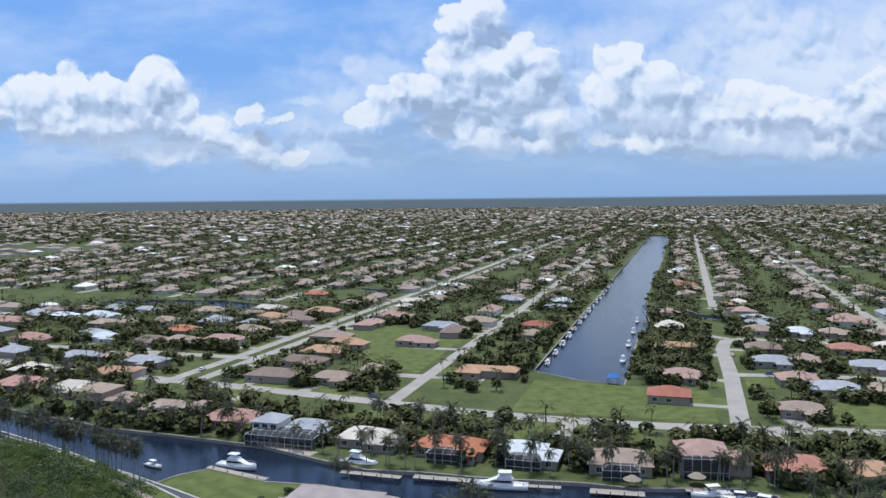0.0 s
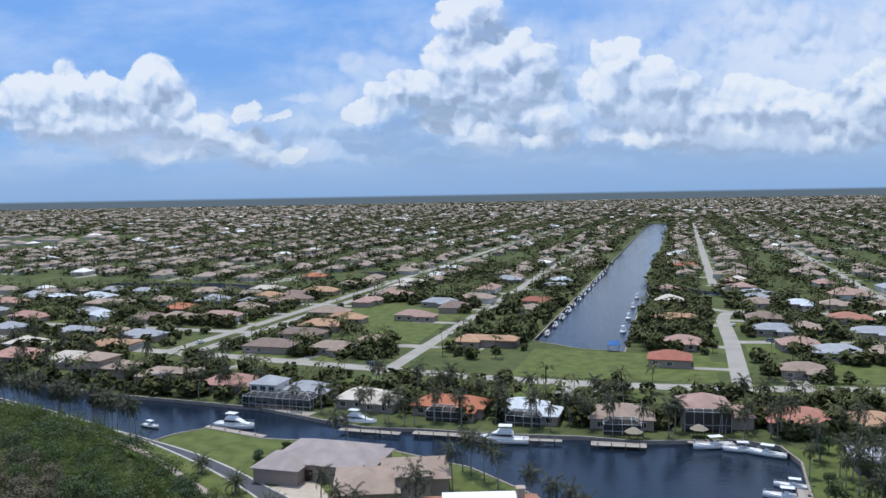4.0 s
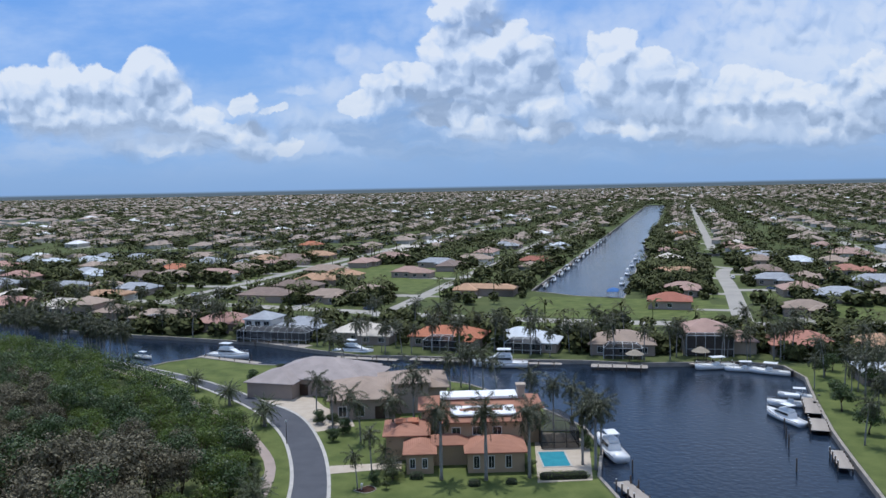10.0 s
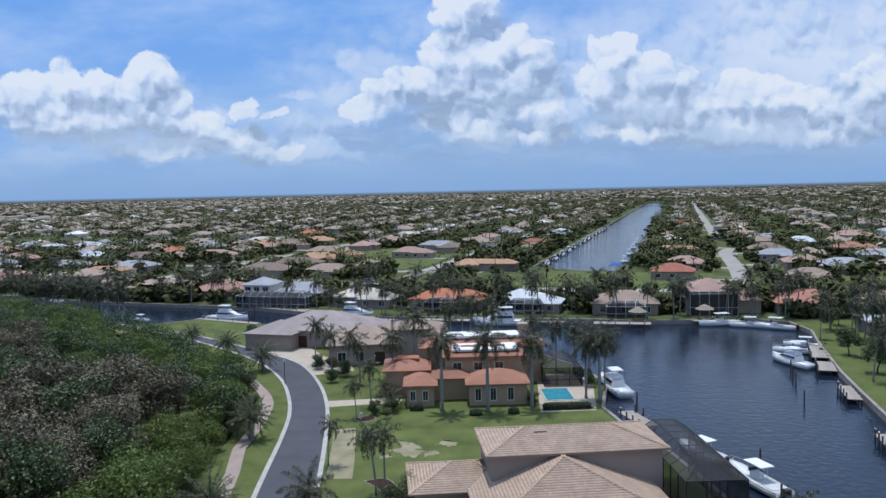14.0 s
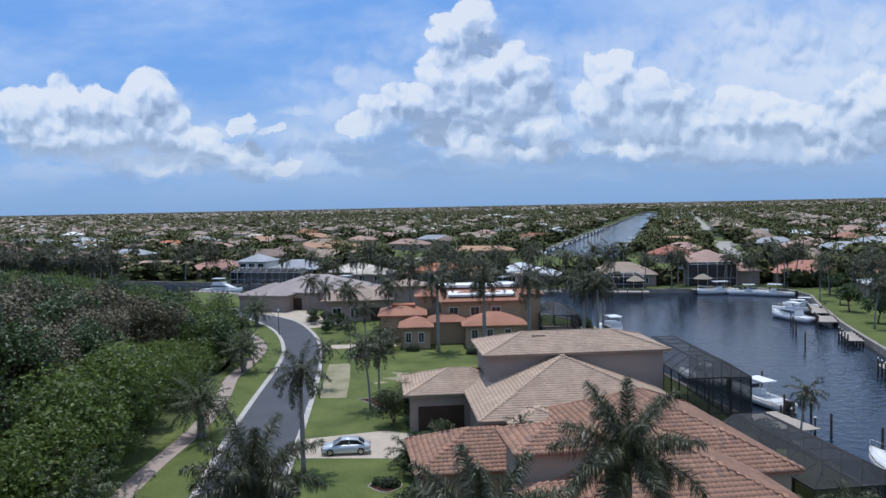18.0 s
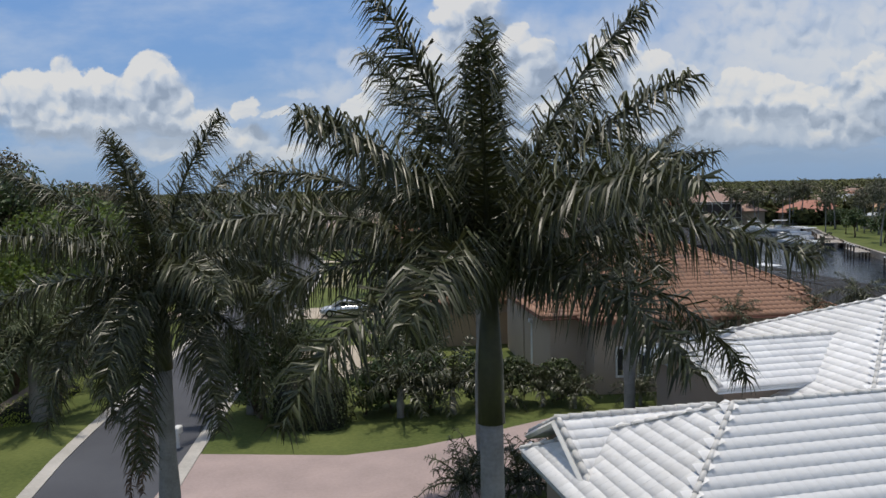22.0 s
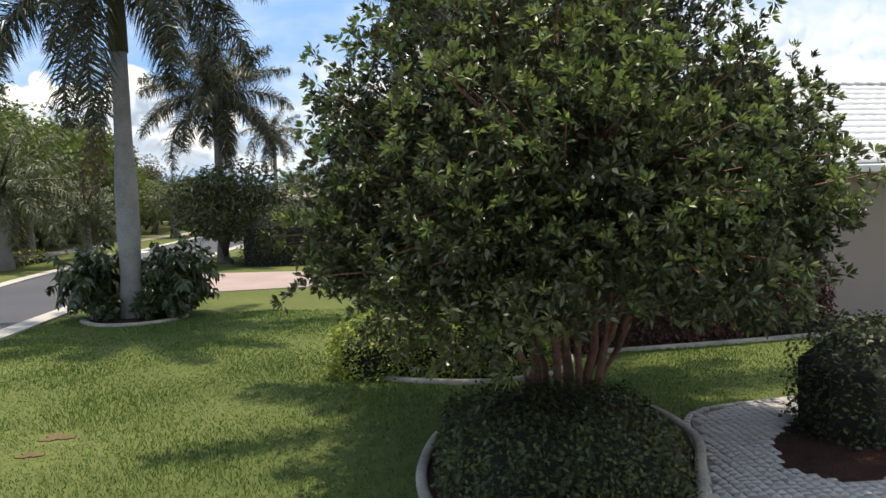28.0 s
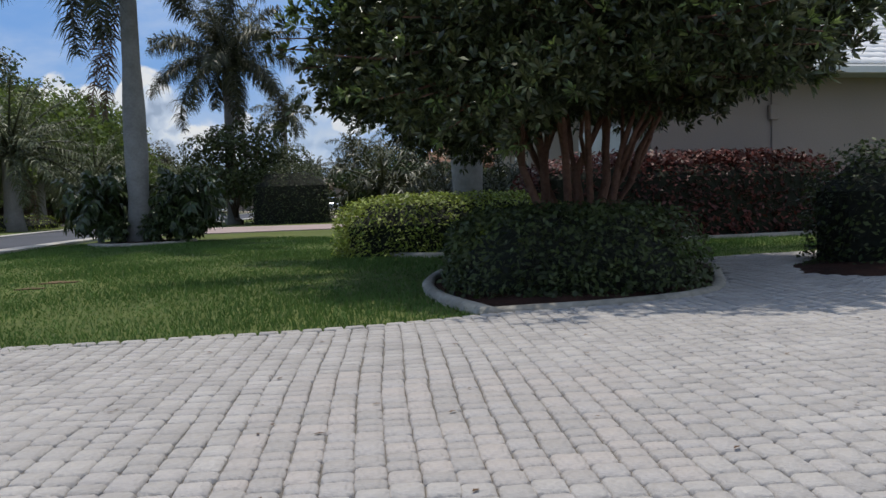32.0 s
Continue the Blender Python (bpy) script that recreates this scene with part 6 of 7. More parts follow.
def bed(line, label, z=0.03, rim=True, width=0.12):
    """A mulch bed with a curved concrete border."""
    t = thing("planting_bed", 0, 0, 0, 0, label, "flower bed")
    cx, cy = sum(p[0] for p in line) / len(line), sum(p[1] for p in line) / len(line)
    n = len(line)
    v = [(x, y, z) for x, y in line] + [(cx, cy, z + 0.08)]
    part("mulch", mesh_of("mulch", v, [(i, (i + 1) % n, n) for i in range(n)], "mulch"), t)
    if rim:
        wrap = line[-2:] + line + line[:3]
        a, b2 = offset_line(wrap, -width / 2)[2:-2], offset_line(wrap, width / 2)[2:-2]
        m = len(a)
        V = [(x, y, -0.02) for x, y in a] + [(x, y, 0.055) for x, y in a] + [(x * 0.75 + u * 0.25, y * 0.75 + w2 * 0.25, 0.08) for (x, y), (u, w2) in zip(a, b2)]
        V += [(x * 0.25 + u * 0.75, y * 0.25 + w2 * 0.75, 0.08) for (x, y), (u, w2) in zip(a, b2)] + [(x, y, 0.055) for x, y in b2] + [(x, y, -0.02) for x, y in b2]
        F = [(r * m + i, r * m + i + 1, (r + 1) * m + i + 1, (r + 1) * m + i) for r in range(5) for i in range(m - 1)]
        part("border", mesh_of("border", V, F, "edging", True), t, "curved pale concrete edging")
    return t


def ring(pts, step=0.25):
    line = smooth_line(pts + [pts[0]], step)
    return line[:-1]


TREE_BED = ring([(0.45, 7.85), (0.05, 8.9), (-0.1, 10.2), (0.2, 11.8), (1.2, 12.9), (2.6, 12.6), (3.0, 11.2), (2.75, 10.0), (2.3, 8.72), (1.5, 8.15)])
bed(TREE_BED, "kidney-shaped mulch bed with concrete edging under the garden tree")
LIME_BED = ring([(-2.0, 16.2), (-1.3, 14.85), (-0.2, 14.2), (1.0, 14.1), (2.0, 14.8), (2.2, 16.4), (1.0, 18), (-0.8, 18)])
bed(LIME_BED, "oval mulch bed with concrete edging round a hedge")
bed(ring([(-9.2, 22.0), (-8.3, 21.2), (-7.2, 21.4), (-6.7, 22.4), (-7.2, 23.4), (-8.4, 23.6)]), "round mulch bed at the foot of a palm")
bed(ring([(2.4, 16.2), (3.6, 16.3), (5.8, 16.8), (8.6, 17.6), (11, 18.3), (10.9, 19.6), (8.4, 19.0), (4.4, 17.9), (2.4, 17.5)]), "long mulch bed with concrete edging along the house wall")
bed(ring([(3.55, 9.9), (3.9, 9.45), (4.4, 9.5), (6.2, 9.9), (6.3, 11.6), (5.0, 12.3), (4.2, 11.4), (3.75, 10.7)]), "mulch bed beside the paved path", rim=False)
bed(ring([(-8.3, 64.5), (-6.8, 63.2), (-5.6, 64.4), (-6.2, 66), (-7.8, 66)]), "round bed with edging on the lawn")
bed(ring([(-13, 93.5), (-11.3, 91.5), (-9.3, 88), (-8.2, 90), (-10.4, 94.2)]), "curved bed with edging on the lawn")
bed(ring([(-18, 119), (-16, 118), (-14.6, 119.5), (-16, 121)]), "round bed at the foot of a small palm")


def hedge(name, x0, x1, y0, y1, h, n, size, mat, label, rz=0.0, core="leaf_hedge", seed=1, group="", at=None):
    """A clipped hedge: a rounded heap of leaves round a near-black box, the painted inner shade."""
    rng = np.random.default_rng(seed)
    cx, cy = (x0 + x1) / 2, (y0 + y1) / 2
    a, b2 = (x1 - x0) / 2, (y1 - y0) / 2
    t = thing(name, cx, cy, 0, rz, label, "hedge", group)
    # added solid box, coloured as the shade between the leaves
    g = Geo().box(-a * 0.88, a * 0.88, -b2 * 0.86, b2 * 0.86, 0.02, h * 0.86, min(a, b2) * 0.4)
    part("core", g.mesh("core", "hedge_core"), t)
    d = unit(rng.normal(size=(n, 3)))
    d[:, 2] = np.abs(d[:, 2])
    p = np.abs(d) ** 5
    r = (p.sum(1)) ** (-1 / 5)
    C = d * r[:, None] * np.array([a, b2, h]) * rng.uniform(0.86, 1.04, (n, 1)) + rng.normal(0, 0.02, (n, 3))
    C[:, 2] = np.abs(C[:, 2] - 0.03)
    V, F = leaves(rng, C, size, d, slim=0.5)
    part("foliage", mesh_np("foliage", V, F, mat), t)
    return t


# near-black colour stands in for the shade deep inside the hedges
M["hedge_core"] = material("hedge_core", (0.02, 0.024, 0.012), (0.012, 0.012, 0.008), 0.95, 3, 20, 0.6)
hedge("hedge", -1.8, 1.9, 14.35, 16.1, 0.98, 13000, 0.07, "leaf_lime", "clipped yellow-green variegated hedge in an edged bed", seed=2)
hedge("shrub", 0.1, 2.4, 8.6, 11.3, 0.79, 12000, 0.06, "leaf_hedge", "dense dark green clipped shrub under the garden tree", seed=3)
hedge("hedge", 1.1, 7.7, 16.54, 17.64, 1.6, 15000, 0.1, "leaf_red", "dark red and bronze leaved hedge along the house wall", rz=14, seed=4)
hedge("shrub", 4.25, 6.1, 10.2, 11.9, 1.35, 4200, 0.07, "leaf_hedge", "rounded dark green shrub beside the paved path", seed=5)
hedge("hedge", -9.8, -6.0, 38.6, 41.6, 2.75, 5200, 0.11, "leaf_hedge", "tall square-clipped green hedge beside the driveway", seed=6)
hedge("shrub", -24.6, -22.4, 40, 48, 0.8, 1500, 0.13, "leaf_lime", "low yellow-leaved hedge along the footpath", rz=6, seed=7)
hedge("hedge", 10.5, 19, 122.6, 124.2, 1.2, 1400, 0.16, "leaf_bright", "clipped green hedge along the pool", rz=4, seed=8)
for k, (x, y, s) in enumerate(((-8.6, 124, 1.1), (0.6, 120.8, 1.0), (6.4, 121.5, 0.9), (-6.5, 64.6, 0.8), (-7.4, 65, 0.6))):
    hedge("shrub", x - s, x + s, y - s * 0.8, y + s * 0.8, s, 500, 0.16, "leaf_tree", "small rounded garden shrub by the house", seed=20 + k, group="garden shrubs")

# ---- the garden tree ----
def garden_tree():
    rng, bend = np.random.default_rng(77), np.random.default_rng(5)
    t = thing("garden_tree", 1.6, 11.3, 0, 0, "bushy multi-stemmed garden tree with glossy dark green leaves", "tree")
    stem_rows = ((-0.42, -0.1, -1.0, 0.05, 0.05), (-0.3, 0.15, -0.62, 0.5, 0.06), (-0.16, -0.2, -0.3, -0.5, 0.05), (-0.02, 0.1, -0.1, 0.6, 0.065), (0.08, -0.15, 0.05, -0.4, 0.045),
                 (0.18, 0.12, 0.42, 0.3, 0.06), (0.26, -0.12, 0.75, -0.15, 0.05), (0.3, 0.05, 1.15, 0.3, 0.05), (0.2, 0.3, 1.3, 0.8, 0.045), (-0.2, 0.35, -0.9, 0.9, 0.05))
    for x0, y0, x1, y1, w in stem_rows:
        g = Geo()
        z1 = rng.uniform(2.0, 2.5)
        a = math.atan2(y1, x1)
        p = [(x0, y0, 0.0), (x0 + 0.12 * (x1 - x0) + rng.uniform(-.05, .05), y0, z1 * 0.33), (x0 + 0.5 * (x1 - x0) + rng.uniform(-.05, .05), y0 + 0.4 * (y1 - y0) + rng.uniform(-.06, .06), z1 * 0.68), (x1, y1, z1)]
        p.insert(2, tuple((np.array(p[1]) + np.array(p[2])) / 2 + bend.normal(0, 0.05, 3) * [1, 1, 0]))
        g.tube(p, [w * 1.15, w * 0.95, w * 0.85, w * 0.8, w * 0.65], 8)
        k2 = np.array(p[2])
        f2 = k2 + [bend.uniform(-0.3, 0.7), bend.uniform(-0.4, 0.4), z1 * 0.5]
        g.tube([tuple(k2), tuple((k2 + f2) / 2 + bend.normal(0, 0.06, 3)), tuple(f2)], [w * 0.7, w * 0.55, w * 0.4], 6)
        p = [p[0], p[1], p[3], p[4]]
        for _ in range(5):
            b2 = a + rng.uniform(-1.3, 1.3)
            e = np.array(p[3]) + np.array([math.cos(b2), math.sin(b2), 0]) * rng.uniform(0.5, 1.6) + [0, 0, rng.uniform(0.2, 2.2)]
            q = np.array(p[2]) * 0.4 + np.array(p[3]) * 0.6
            g.tube([tuple(q), tuple((q + e) / 2 + rng.normal(0, 0.12, 3)), tuple(e)], [w * 0.55, w * 0.4, 0.012], 5)
        part("stem", g.mesh("stem", "bark_red", True), t, "slim reddish-brown stem")
    # leaf rosettes on a lumpy crown that hangs low
    blobs = []
    for i in range(195):
        d = unit(rng.normal(size=3))
        q = rng.uniform(0.82, 1.0) if i < 125 else rng.uniform(0.4, 0.75)
        c = np.array([-0.1, -0.1, 2.75]) + d * np.array([3.0 if d[0] < 0 else 2.85, 2.9, 2.75 if d[2] > 0 else 1.25]) * q
        if i % 3 == 0 and i < 125:      # the skirt hangs low all round
            a = 6.283 * i / 125 + rng.uniform(-0.1, 0.1)
            c = np.array([-0.1 + 2.95 * math.cos(a) * q, -0.1 + 2.9 * math.sin(a) * q, rng.uniform(1.35, 2.1)])
        s = rng.uniform(0.42, 0.72) if i < 125 else rng.uniform(0.7, 0.9)
        if c[2] < 2.0 and math.hypot(c[0], c[1]) < 1.6 and rng.random() < 0.5:
            c[2] += 0.5
        blobs.append((*c, s, s, s * 0.8))
    tips, d = crown_points(rng, 20000, blobs, 0.85)
    floor_z = 1.42 + 0.22 * np.clip(-tips[:, 0] - 1.0, 0, 2) + 0.16 * np.sin(tips[:, 0] * 2.3 + 1) + 0.12 * np.sin(tips[:, 1] * 3.1) + 0.26 * np.clip(tips[:, 0] - 0.6, 0, 3) + 0.32 * np.clip(tips[:, 0] + 1.2, 0, 1)
    keep = tips[:, 2] > floor_z
    tips, d = tips[keep], d[keep]
    axis = unit(tips - np.array([0.0, 0.0, 2.4]))
    rim = np.linalg.norm((tips - [0, 0, 2.7]) / [3.5, 3.3, 3.2], axis=1)
    # young shoots; their larger share on the upper crown paints its sunlit top
    young = (rng.random(len(tips)) < 0.10 + 0.44 * (axis[:, 2] > 0.05)) & (rim > 0.80)
    for name, sel, mat, n, lo, hi in (("foliage", ~young, "leaf_ficus", 13, 0.065, 0.125), ("young_foliage", young, "leaf_young", 13, 0.065, 0.12)):
        C = np.repeat(tips[sel], n, 0)
        D = unit(np.repeat(d[sel] * 0.5 + axis[sel] * 0.35, n, 0) + rng.normal(0, 0.62, (len(C), 3)) + [0, 0, 0.2])
        up = unit(np.cross(D, rng.normal(size=D.shape)) + [0, 0, 0.6])
        side = unit(np.cross(D, up))
        L = rng.uniform(lo, hi, (len(C), 1))
        W = L * 0.16
        base = C + D * 0.02
        mid = base + D * L * 0.55 + up * 0.008
        V = np.stack([base, mid + side * W, base + D * L - up * 0.012, mid - side * W], 1).reshape(-1, 3)
        ob = part(name, mesh_np(name, V, np.arange(len(V)).reshape(-1, 4), mat), t, "bright yellow-green young shoots, massed on top as painted sunlight" if name == "young_foliage" else "")
        ob["kind"] = "stuff"
    tw = Geo()
    for i in rng.choice(len(tips), 1500, replace=False):
        e = tips[i]
        q = np.array([0.0, 0.0, 2.6]) + (e - [0.0, 0.0, 2.6]) * rng.uniform(0.4, 0.7)
        tw.tube([tuple(q), tuple((q + e) / 2 + rng.normal(0, 0.05, 3)), tuple(e)], [0.018, 0.013, 0.006], 3, False)
    part("twig_mass", tw.mesh("twig_mass", "bark_red"), t)["kind"] = "stuff"


M["bark_red"] = material("bark_red", (0.24, 0.13, 0.09), (0.12, 0.062, 0.044), 0.85, 3, 24, 0.5, spec=0.2)
# old leaves kept dark for the shaded underside, young ones pale for the sunlit top
leaf("leaf_ficus", (0.088, 0.106, 0.04), (0.046, 0.056, 0.023), 0.6, 0.34, 0.45, 0.07)
leaf("leaf_young", (0.20, 0.26, 0.075), (0.12, 0.17, 0.05), 0.4, 0.36, 0.45, 0.35)
garden_tree()

# split-leaved shrubs round the palm foot, palms of the front gardens
leaf("leaf_philo", (0.06, 0.088, 0.026), (0.032, 0.05, 0.014), 0.4, 0.35, 0.5)
PHILO = [palm_meshes(61 + i, 0.95, 24, 1.0, 14, 0.40, 0.08, 0.0, 0.06, lifts=(1.4, -0.6), droop=(0.7, 1.5), mat="leaf_philo") for i in range(2)]
for x, y, s, r in ((-9.1, 22.4, 1.1, 0), (-6.9, 22.7, 1.12, 90), (-8.8, 23.2, 1.05, 30), (-7.2, 23.3, 1.05, 210), (-7.5, 21.9, 0.42, 200), (-8.5, 21.9, 0.45, 130), (-6.9, 22.1, 0.6, 55)):
    plant("philodendron", PHILO[int(r) % 2], x, y, r, s, "split-leaved shrub with large dark leaves at a palm's foot", "shrub", "shrubs round the palm foot")
ARECA = [palm_meshes(66 + i, 0.9, 16, 1.9, 20, 0.5, 0.04, 0.0, 0.1, lifts=(1.4, 0.0), droop=(0.7, 1.5), mat="leaf_palm") for i in range(2)]
for x, y, s in ((-0.3, 29.6, 1.0), (1.6, 29.2, 1.1), (2.4, 30.8, 0.9), (0.2, 31.6, 0.9), (-1.0, 41.4, 1.55), (1.2, 42.0, 1.0), (3.6, 42.6, 1.0), (-3.6, 41.0, 1.7), (5.2, 42.2, 0.9), (8.6, 42.6, 0.9), (11.3, 43, 0.8),
                (-4.6, 54.0, 1.2), (-3.6, 52.5, 1.3), (-5.4, 69.5, 1.3), (-4.4, 67.6, 1.2), (-2.4, 73.6, 1.2), (1.2, 68, 1.4), (14.4, 42.6, 1.1), (18.8, 45, 1.2), (-12.5, 124.5, 1.5), (-13.4, 127, 1.4), (-14.5, 133, 1.5)):
    plant("areca_palm", ARECA[int(x * 7) % 2], x, y, x * 77 % 360, s, "low clumping garden palm with arching fronds", "palm tree", "low garden palms")
BUSH = [tree_meshes(140 + i, 2.0, 1.25, 2600, 0.15, "leaf_hedge" if i else "leaf_tree", 9, 0.1, 0.05) for i in range(2)]
for x, y, s in ((-5.4, 41.5, 1.2), (-4.2, 42.6, 1.3), (-2.2, 42.6, 1.4), (0.1, 43.2, 1.4), (2.4, 43.4, 1.3), (4.4, 43.6, 1.2), (-5.8, 52.0, 1.0), (-4.3, 56.0, 1.3), (-4.6, 66.6, 1.3), (-3.8, 70.8, 1.4), (-2.6, 75.4, 1.3), (-0.8, 70, 1.2),
                (3.4, 67.4, 1.2), (6.8, 66, 1.1), (10.8, 69, 1.2), (14, 68.6, 1.3), (16.8, 69.6, 1.3), (-14.8, 121.6, 1.1), (-12.4, 122.4, 1.2), (-30, 153.5, 1.4), (-27, 152.2, 1.4), (-24, 147, 1.5), (-25.4, 143, 1.2),
                (2.4, 33.2, 0.6), (-12.6, 45.4, 1.5), (-41, 179, 1.5), (-49, 183, 1.6), (-52, 188, 1.6), (-47, 196, 1.5), (-13.2, 119.4, 0.7), (10, 126, 1.0), (20, 137, 1.2), (20.5, 141, 1.2), (25.5, 72, 1.5), (26.5, 70, 1.4)):
    plant("garden_bush", BUSH[int(abs(x) * 3) % 2], x, y, x * 57 % 360, s, "leafy dark green garden bush", "shrub", "garden bushes")
BIG = [tree_meshes(150 + i, 4.6, 2.5, 6500, 0.17, "leaf_hedge", 20, 0.06, 0.1) for i in range(2)]
for k, (x, y, s) in enumerate(((-10.6, 40.9, 1.12), (-9.4, 44.6, 0.9), (-3.6, 51.0, 0.95), (-6.2, 85, 0.9), (-8.0, 82, 0.9), (-34, 119, 0.9), (-38, 133, 1.0), (-44, 147, 1.0))):
    plant("garden_tree", BIG[k % 2], x, y, k * 70, s, "round dense dark green ornamental tree", "tree", "ornamental trees by the street")
SMALL_PALM = [(-11, 89, 0.75), (-10.2, 91, 0.7), (-17.5, 119.6, 0.55), (-18.2, 99, 0.55), (4.2, 66.8, 0.45), (29.5, 73, 0.55), (14.6, 46, 0.45), (19, 46.5, 0.45), (22.5, 48, 0.5), (-31, 157.5, 0.85), (-26.5, 150, 0.8), (-23.2, 148, 0.8),
              (-13.6, 138, 1.0), (-10.5, 147, 1.25), (-20, 142, 0.8), (-16, 125.8, 0.7), (16, 150, 0.9), (19, 146, 0.9), (20.8, 142, 0.9), (22.4, 134, 0.95), (12, 158, 0.9), (6, 170, 0.9), (0, 178, 0.95), (-4, 168, 1.0),
              (-2, 181, 0.9), (3, 175, 1.0), (-36, 200, 0.9), (-32, 201, 0.8), (82, 165, 1.0), (86, 158, 1.0), (79, 150, 0.9), (90, 168, 0.9), (94, 160, 1.0), (84, 146, 0.95), (76, 128, 0.9), (72, 112, 0.9), (79, 136, 1.0)]
for k, (x, y, s) in enumerate(SMALL_PALM):
    plant("coconut_palm", COCO[k % 3], x, y, k * 67, s * 1.18, COCO_TXT, "palm tree", "coconut palms of the gardens")

# ---- paved drive of small tumbled setts ----
M["paver"] = material("paver", (1, 1, 1), (0.80, 0.80, 0.80), 0.85, 3.0, 45, 0.35, island=False, spec=0.2, random=0.09,
                      hue=[(0.42, 0.395, 0.37), (0.45, 0.42, 0.39), (0.37, 0.355, 0.345), (0.48, 0.445, 0.41), (0.40, 0.375, 0.355), (0.44, 0.40, 0.37)])
M["paver_joined"] = material("paver_joined", (1, 1, 1), (0.80, 0.80, 0.80), 0.85, 3.0, 45, 0.35, island=True, spec=0.2, random=0.09, coords="World",
                             hue=[(0.42, 0.395, 0.37), (0.45, 0.42, 0.39), (0.37, 0.355, 0.345), (0.48, 0.445, 0.41), (0.40, 0.375, 0.355), (0.44, 0.40, 0.37)])
M["joint"] = material("joint", (0.20, 0.185, 0.16), (0.11, 0.10, 0.088), 0.95, 2, 30, 0.4, coords="World")
DRIVE = [(-9.3, 5.85), (-2.8, 6.85), (-1.9, 7.0), (-1.2, 7.14), (-0.6, 7.28), (0.0, 7.5), (0.6, 7.8), (1.5, 8.12), (2.3, 8.58), (2.6, 9.3), (2.85, 10.3), (3.2, 11.9), (4.2, 12.45), (5.7, 12.8), (9, 13.4), (9.5, 12.2), (6.2, 12.0),
         (5.0, 12.3), (4.2, 11.4), (3.75, 10.7), (3.55, 9.9), (3.9, 9.45), (4.4, 9.5), (9, 10.4), (12, 8), (12, -6), (-8.8, -6)]
slab("driveway", DRIVE, 0.034, "joint", "sandy joint bed of the paved driveway", "driveway")
paving = thing("driveway_paving", 0, 0, 0, 0, "driveway and curved path paved with pale tumbled setts", "driveway", kind="structure")


def sett(w, l, h=0.05, b=0.006, e=0.008, c=0.011):
    """A tumbled sett: cut corners, bevelled rim."""
    def loop(x, y, k, z):
        return [(-x + k, -y, z), (x - k, -y, z), (x, -y + k, z), (x, y - k, z), (x - k, y, z), (-x + k, y, z), (-x, y - k, z), (-x, -y + k, z)]
    V = loop(w / 2, l / 2, c, 0.02) + loop(w / 2, l / 2, c, h - 0.012) + loop(w / 2 - b, l / 2 - e, c, h)
    F = [(r + i, r + (i + 1) % 8, r + 8 + (i + 1) % 8, r + 8 + i) for r in (0, 8) for i in range(8)]
    F += [(16, 17, 18, 19), (16, 19, 20, 23), (23, 20, 21, 22)]
    return np.array(V), np.array(F)


SETTS = {l: sett(0.1030, l) for l in (0.078, 0.108, 0.15)}
SETT_ME = {l: mesh_np("paver", *SETTS[l], "paver") for l in SETTS}
sr = random.Random(12)
c8, s8 = math.cos(radians(6)), math.sin(radians(6))
V, F, n, own = [], [], 0, 0
col = -88
while col < 102:
    v = -6.6 + sr.uniform(0, 0.06)
    while v < 14.5:
        l = sr.choice((0.078, 0.078, 0.108, 0.108, 0.108, 0.15))
        vc = v + l / 2
        # the columns wander a little, as laid by hand
        u = col * 0.1050 + 0.012 * math.sin(vc * 1.9 + 0.3 * col * math.sin(0.11 * col)) + sr.uniform(-0.004, 0.004)
        x, y = u * c8 - vc * s8, u * s8 + vc * c8
        v += l + 0.007
        if not inside(DRIVE, x, y) or near_line(DRIVE[:14], x, y) < 0.055:
            continue
        dz, tx, tr = sr.uniform(-0.002, 0.002), sr.uniform(-0.012, 0.012), 6 + sr.uniform(-2.2, 2.2)
        if own < 298 and 4.3 < y < 5.9 and -0.55 < x < 1.0:
            part("paver", SETT_ME[l], paving, at=pose(x, y, 0.0 + dz, tx * 60, 0, tr))
            own += 1
            continue
        a = radians(tr)
        P, Q = SETTS[l]
        V.append(np.stack([x + P[:, 0] * math.cos(a) - P[:, 1] * math.sin(a), y + P[:, 0] * math.sin(a) + P[:, 1] * math.cos(a), P[:, 2] + dz + P[:, 1] * tx], 1))
        F.append(Q + n)
        n += len(P)
    col += 1
border = resample(smooth_line(DRIVE[:14], 0.3), 130)
for (ax, ay), (bx, by) in zip(border, border[1:]):
    l = math.hypot(bx - ax, by - ay)
    a = math.atan2(by - ay, bx - ax)
    P, Q = SETTS[0.108]
    P = P * [0.9 * l / 0.1030, 0.75, 1.0]
    x, y, dz = (ax + bx) / 2, (ay + by) / 2, sr.uniform(-0.003, 0.001)
    V.append(np.stack([x + P[:, 0] * math.cos(a) - P[:, 1] * math.sin(a), y + P[:, 0] * math.sin(a) + P[:, 1] * math.cos(a), P[:, 2] + dz], 1))
    F.append(Q + n)
    n += len(P)
rest_p = part("paver_field", mesh_np("paver_field", np.concatenate(V), np.concatenate(F), "paver_joined"), paving)
rest_p["kind"] = "stuff"

# ---- grass blades on the near lawn ----
gr_ = np.random.default_rng(6)
pts = []
want = 0
cand = np.stack([gr_.uniform(-11, 9.5, 420000), 5.5 + 17.7 * gr_.random(420000) ** 1.7], 1)
edge = np.interp(cand[:, 0], [p[0] for p in DRIVE[:8]], [p[1] for p in DRIVE[:8]])
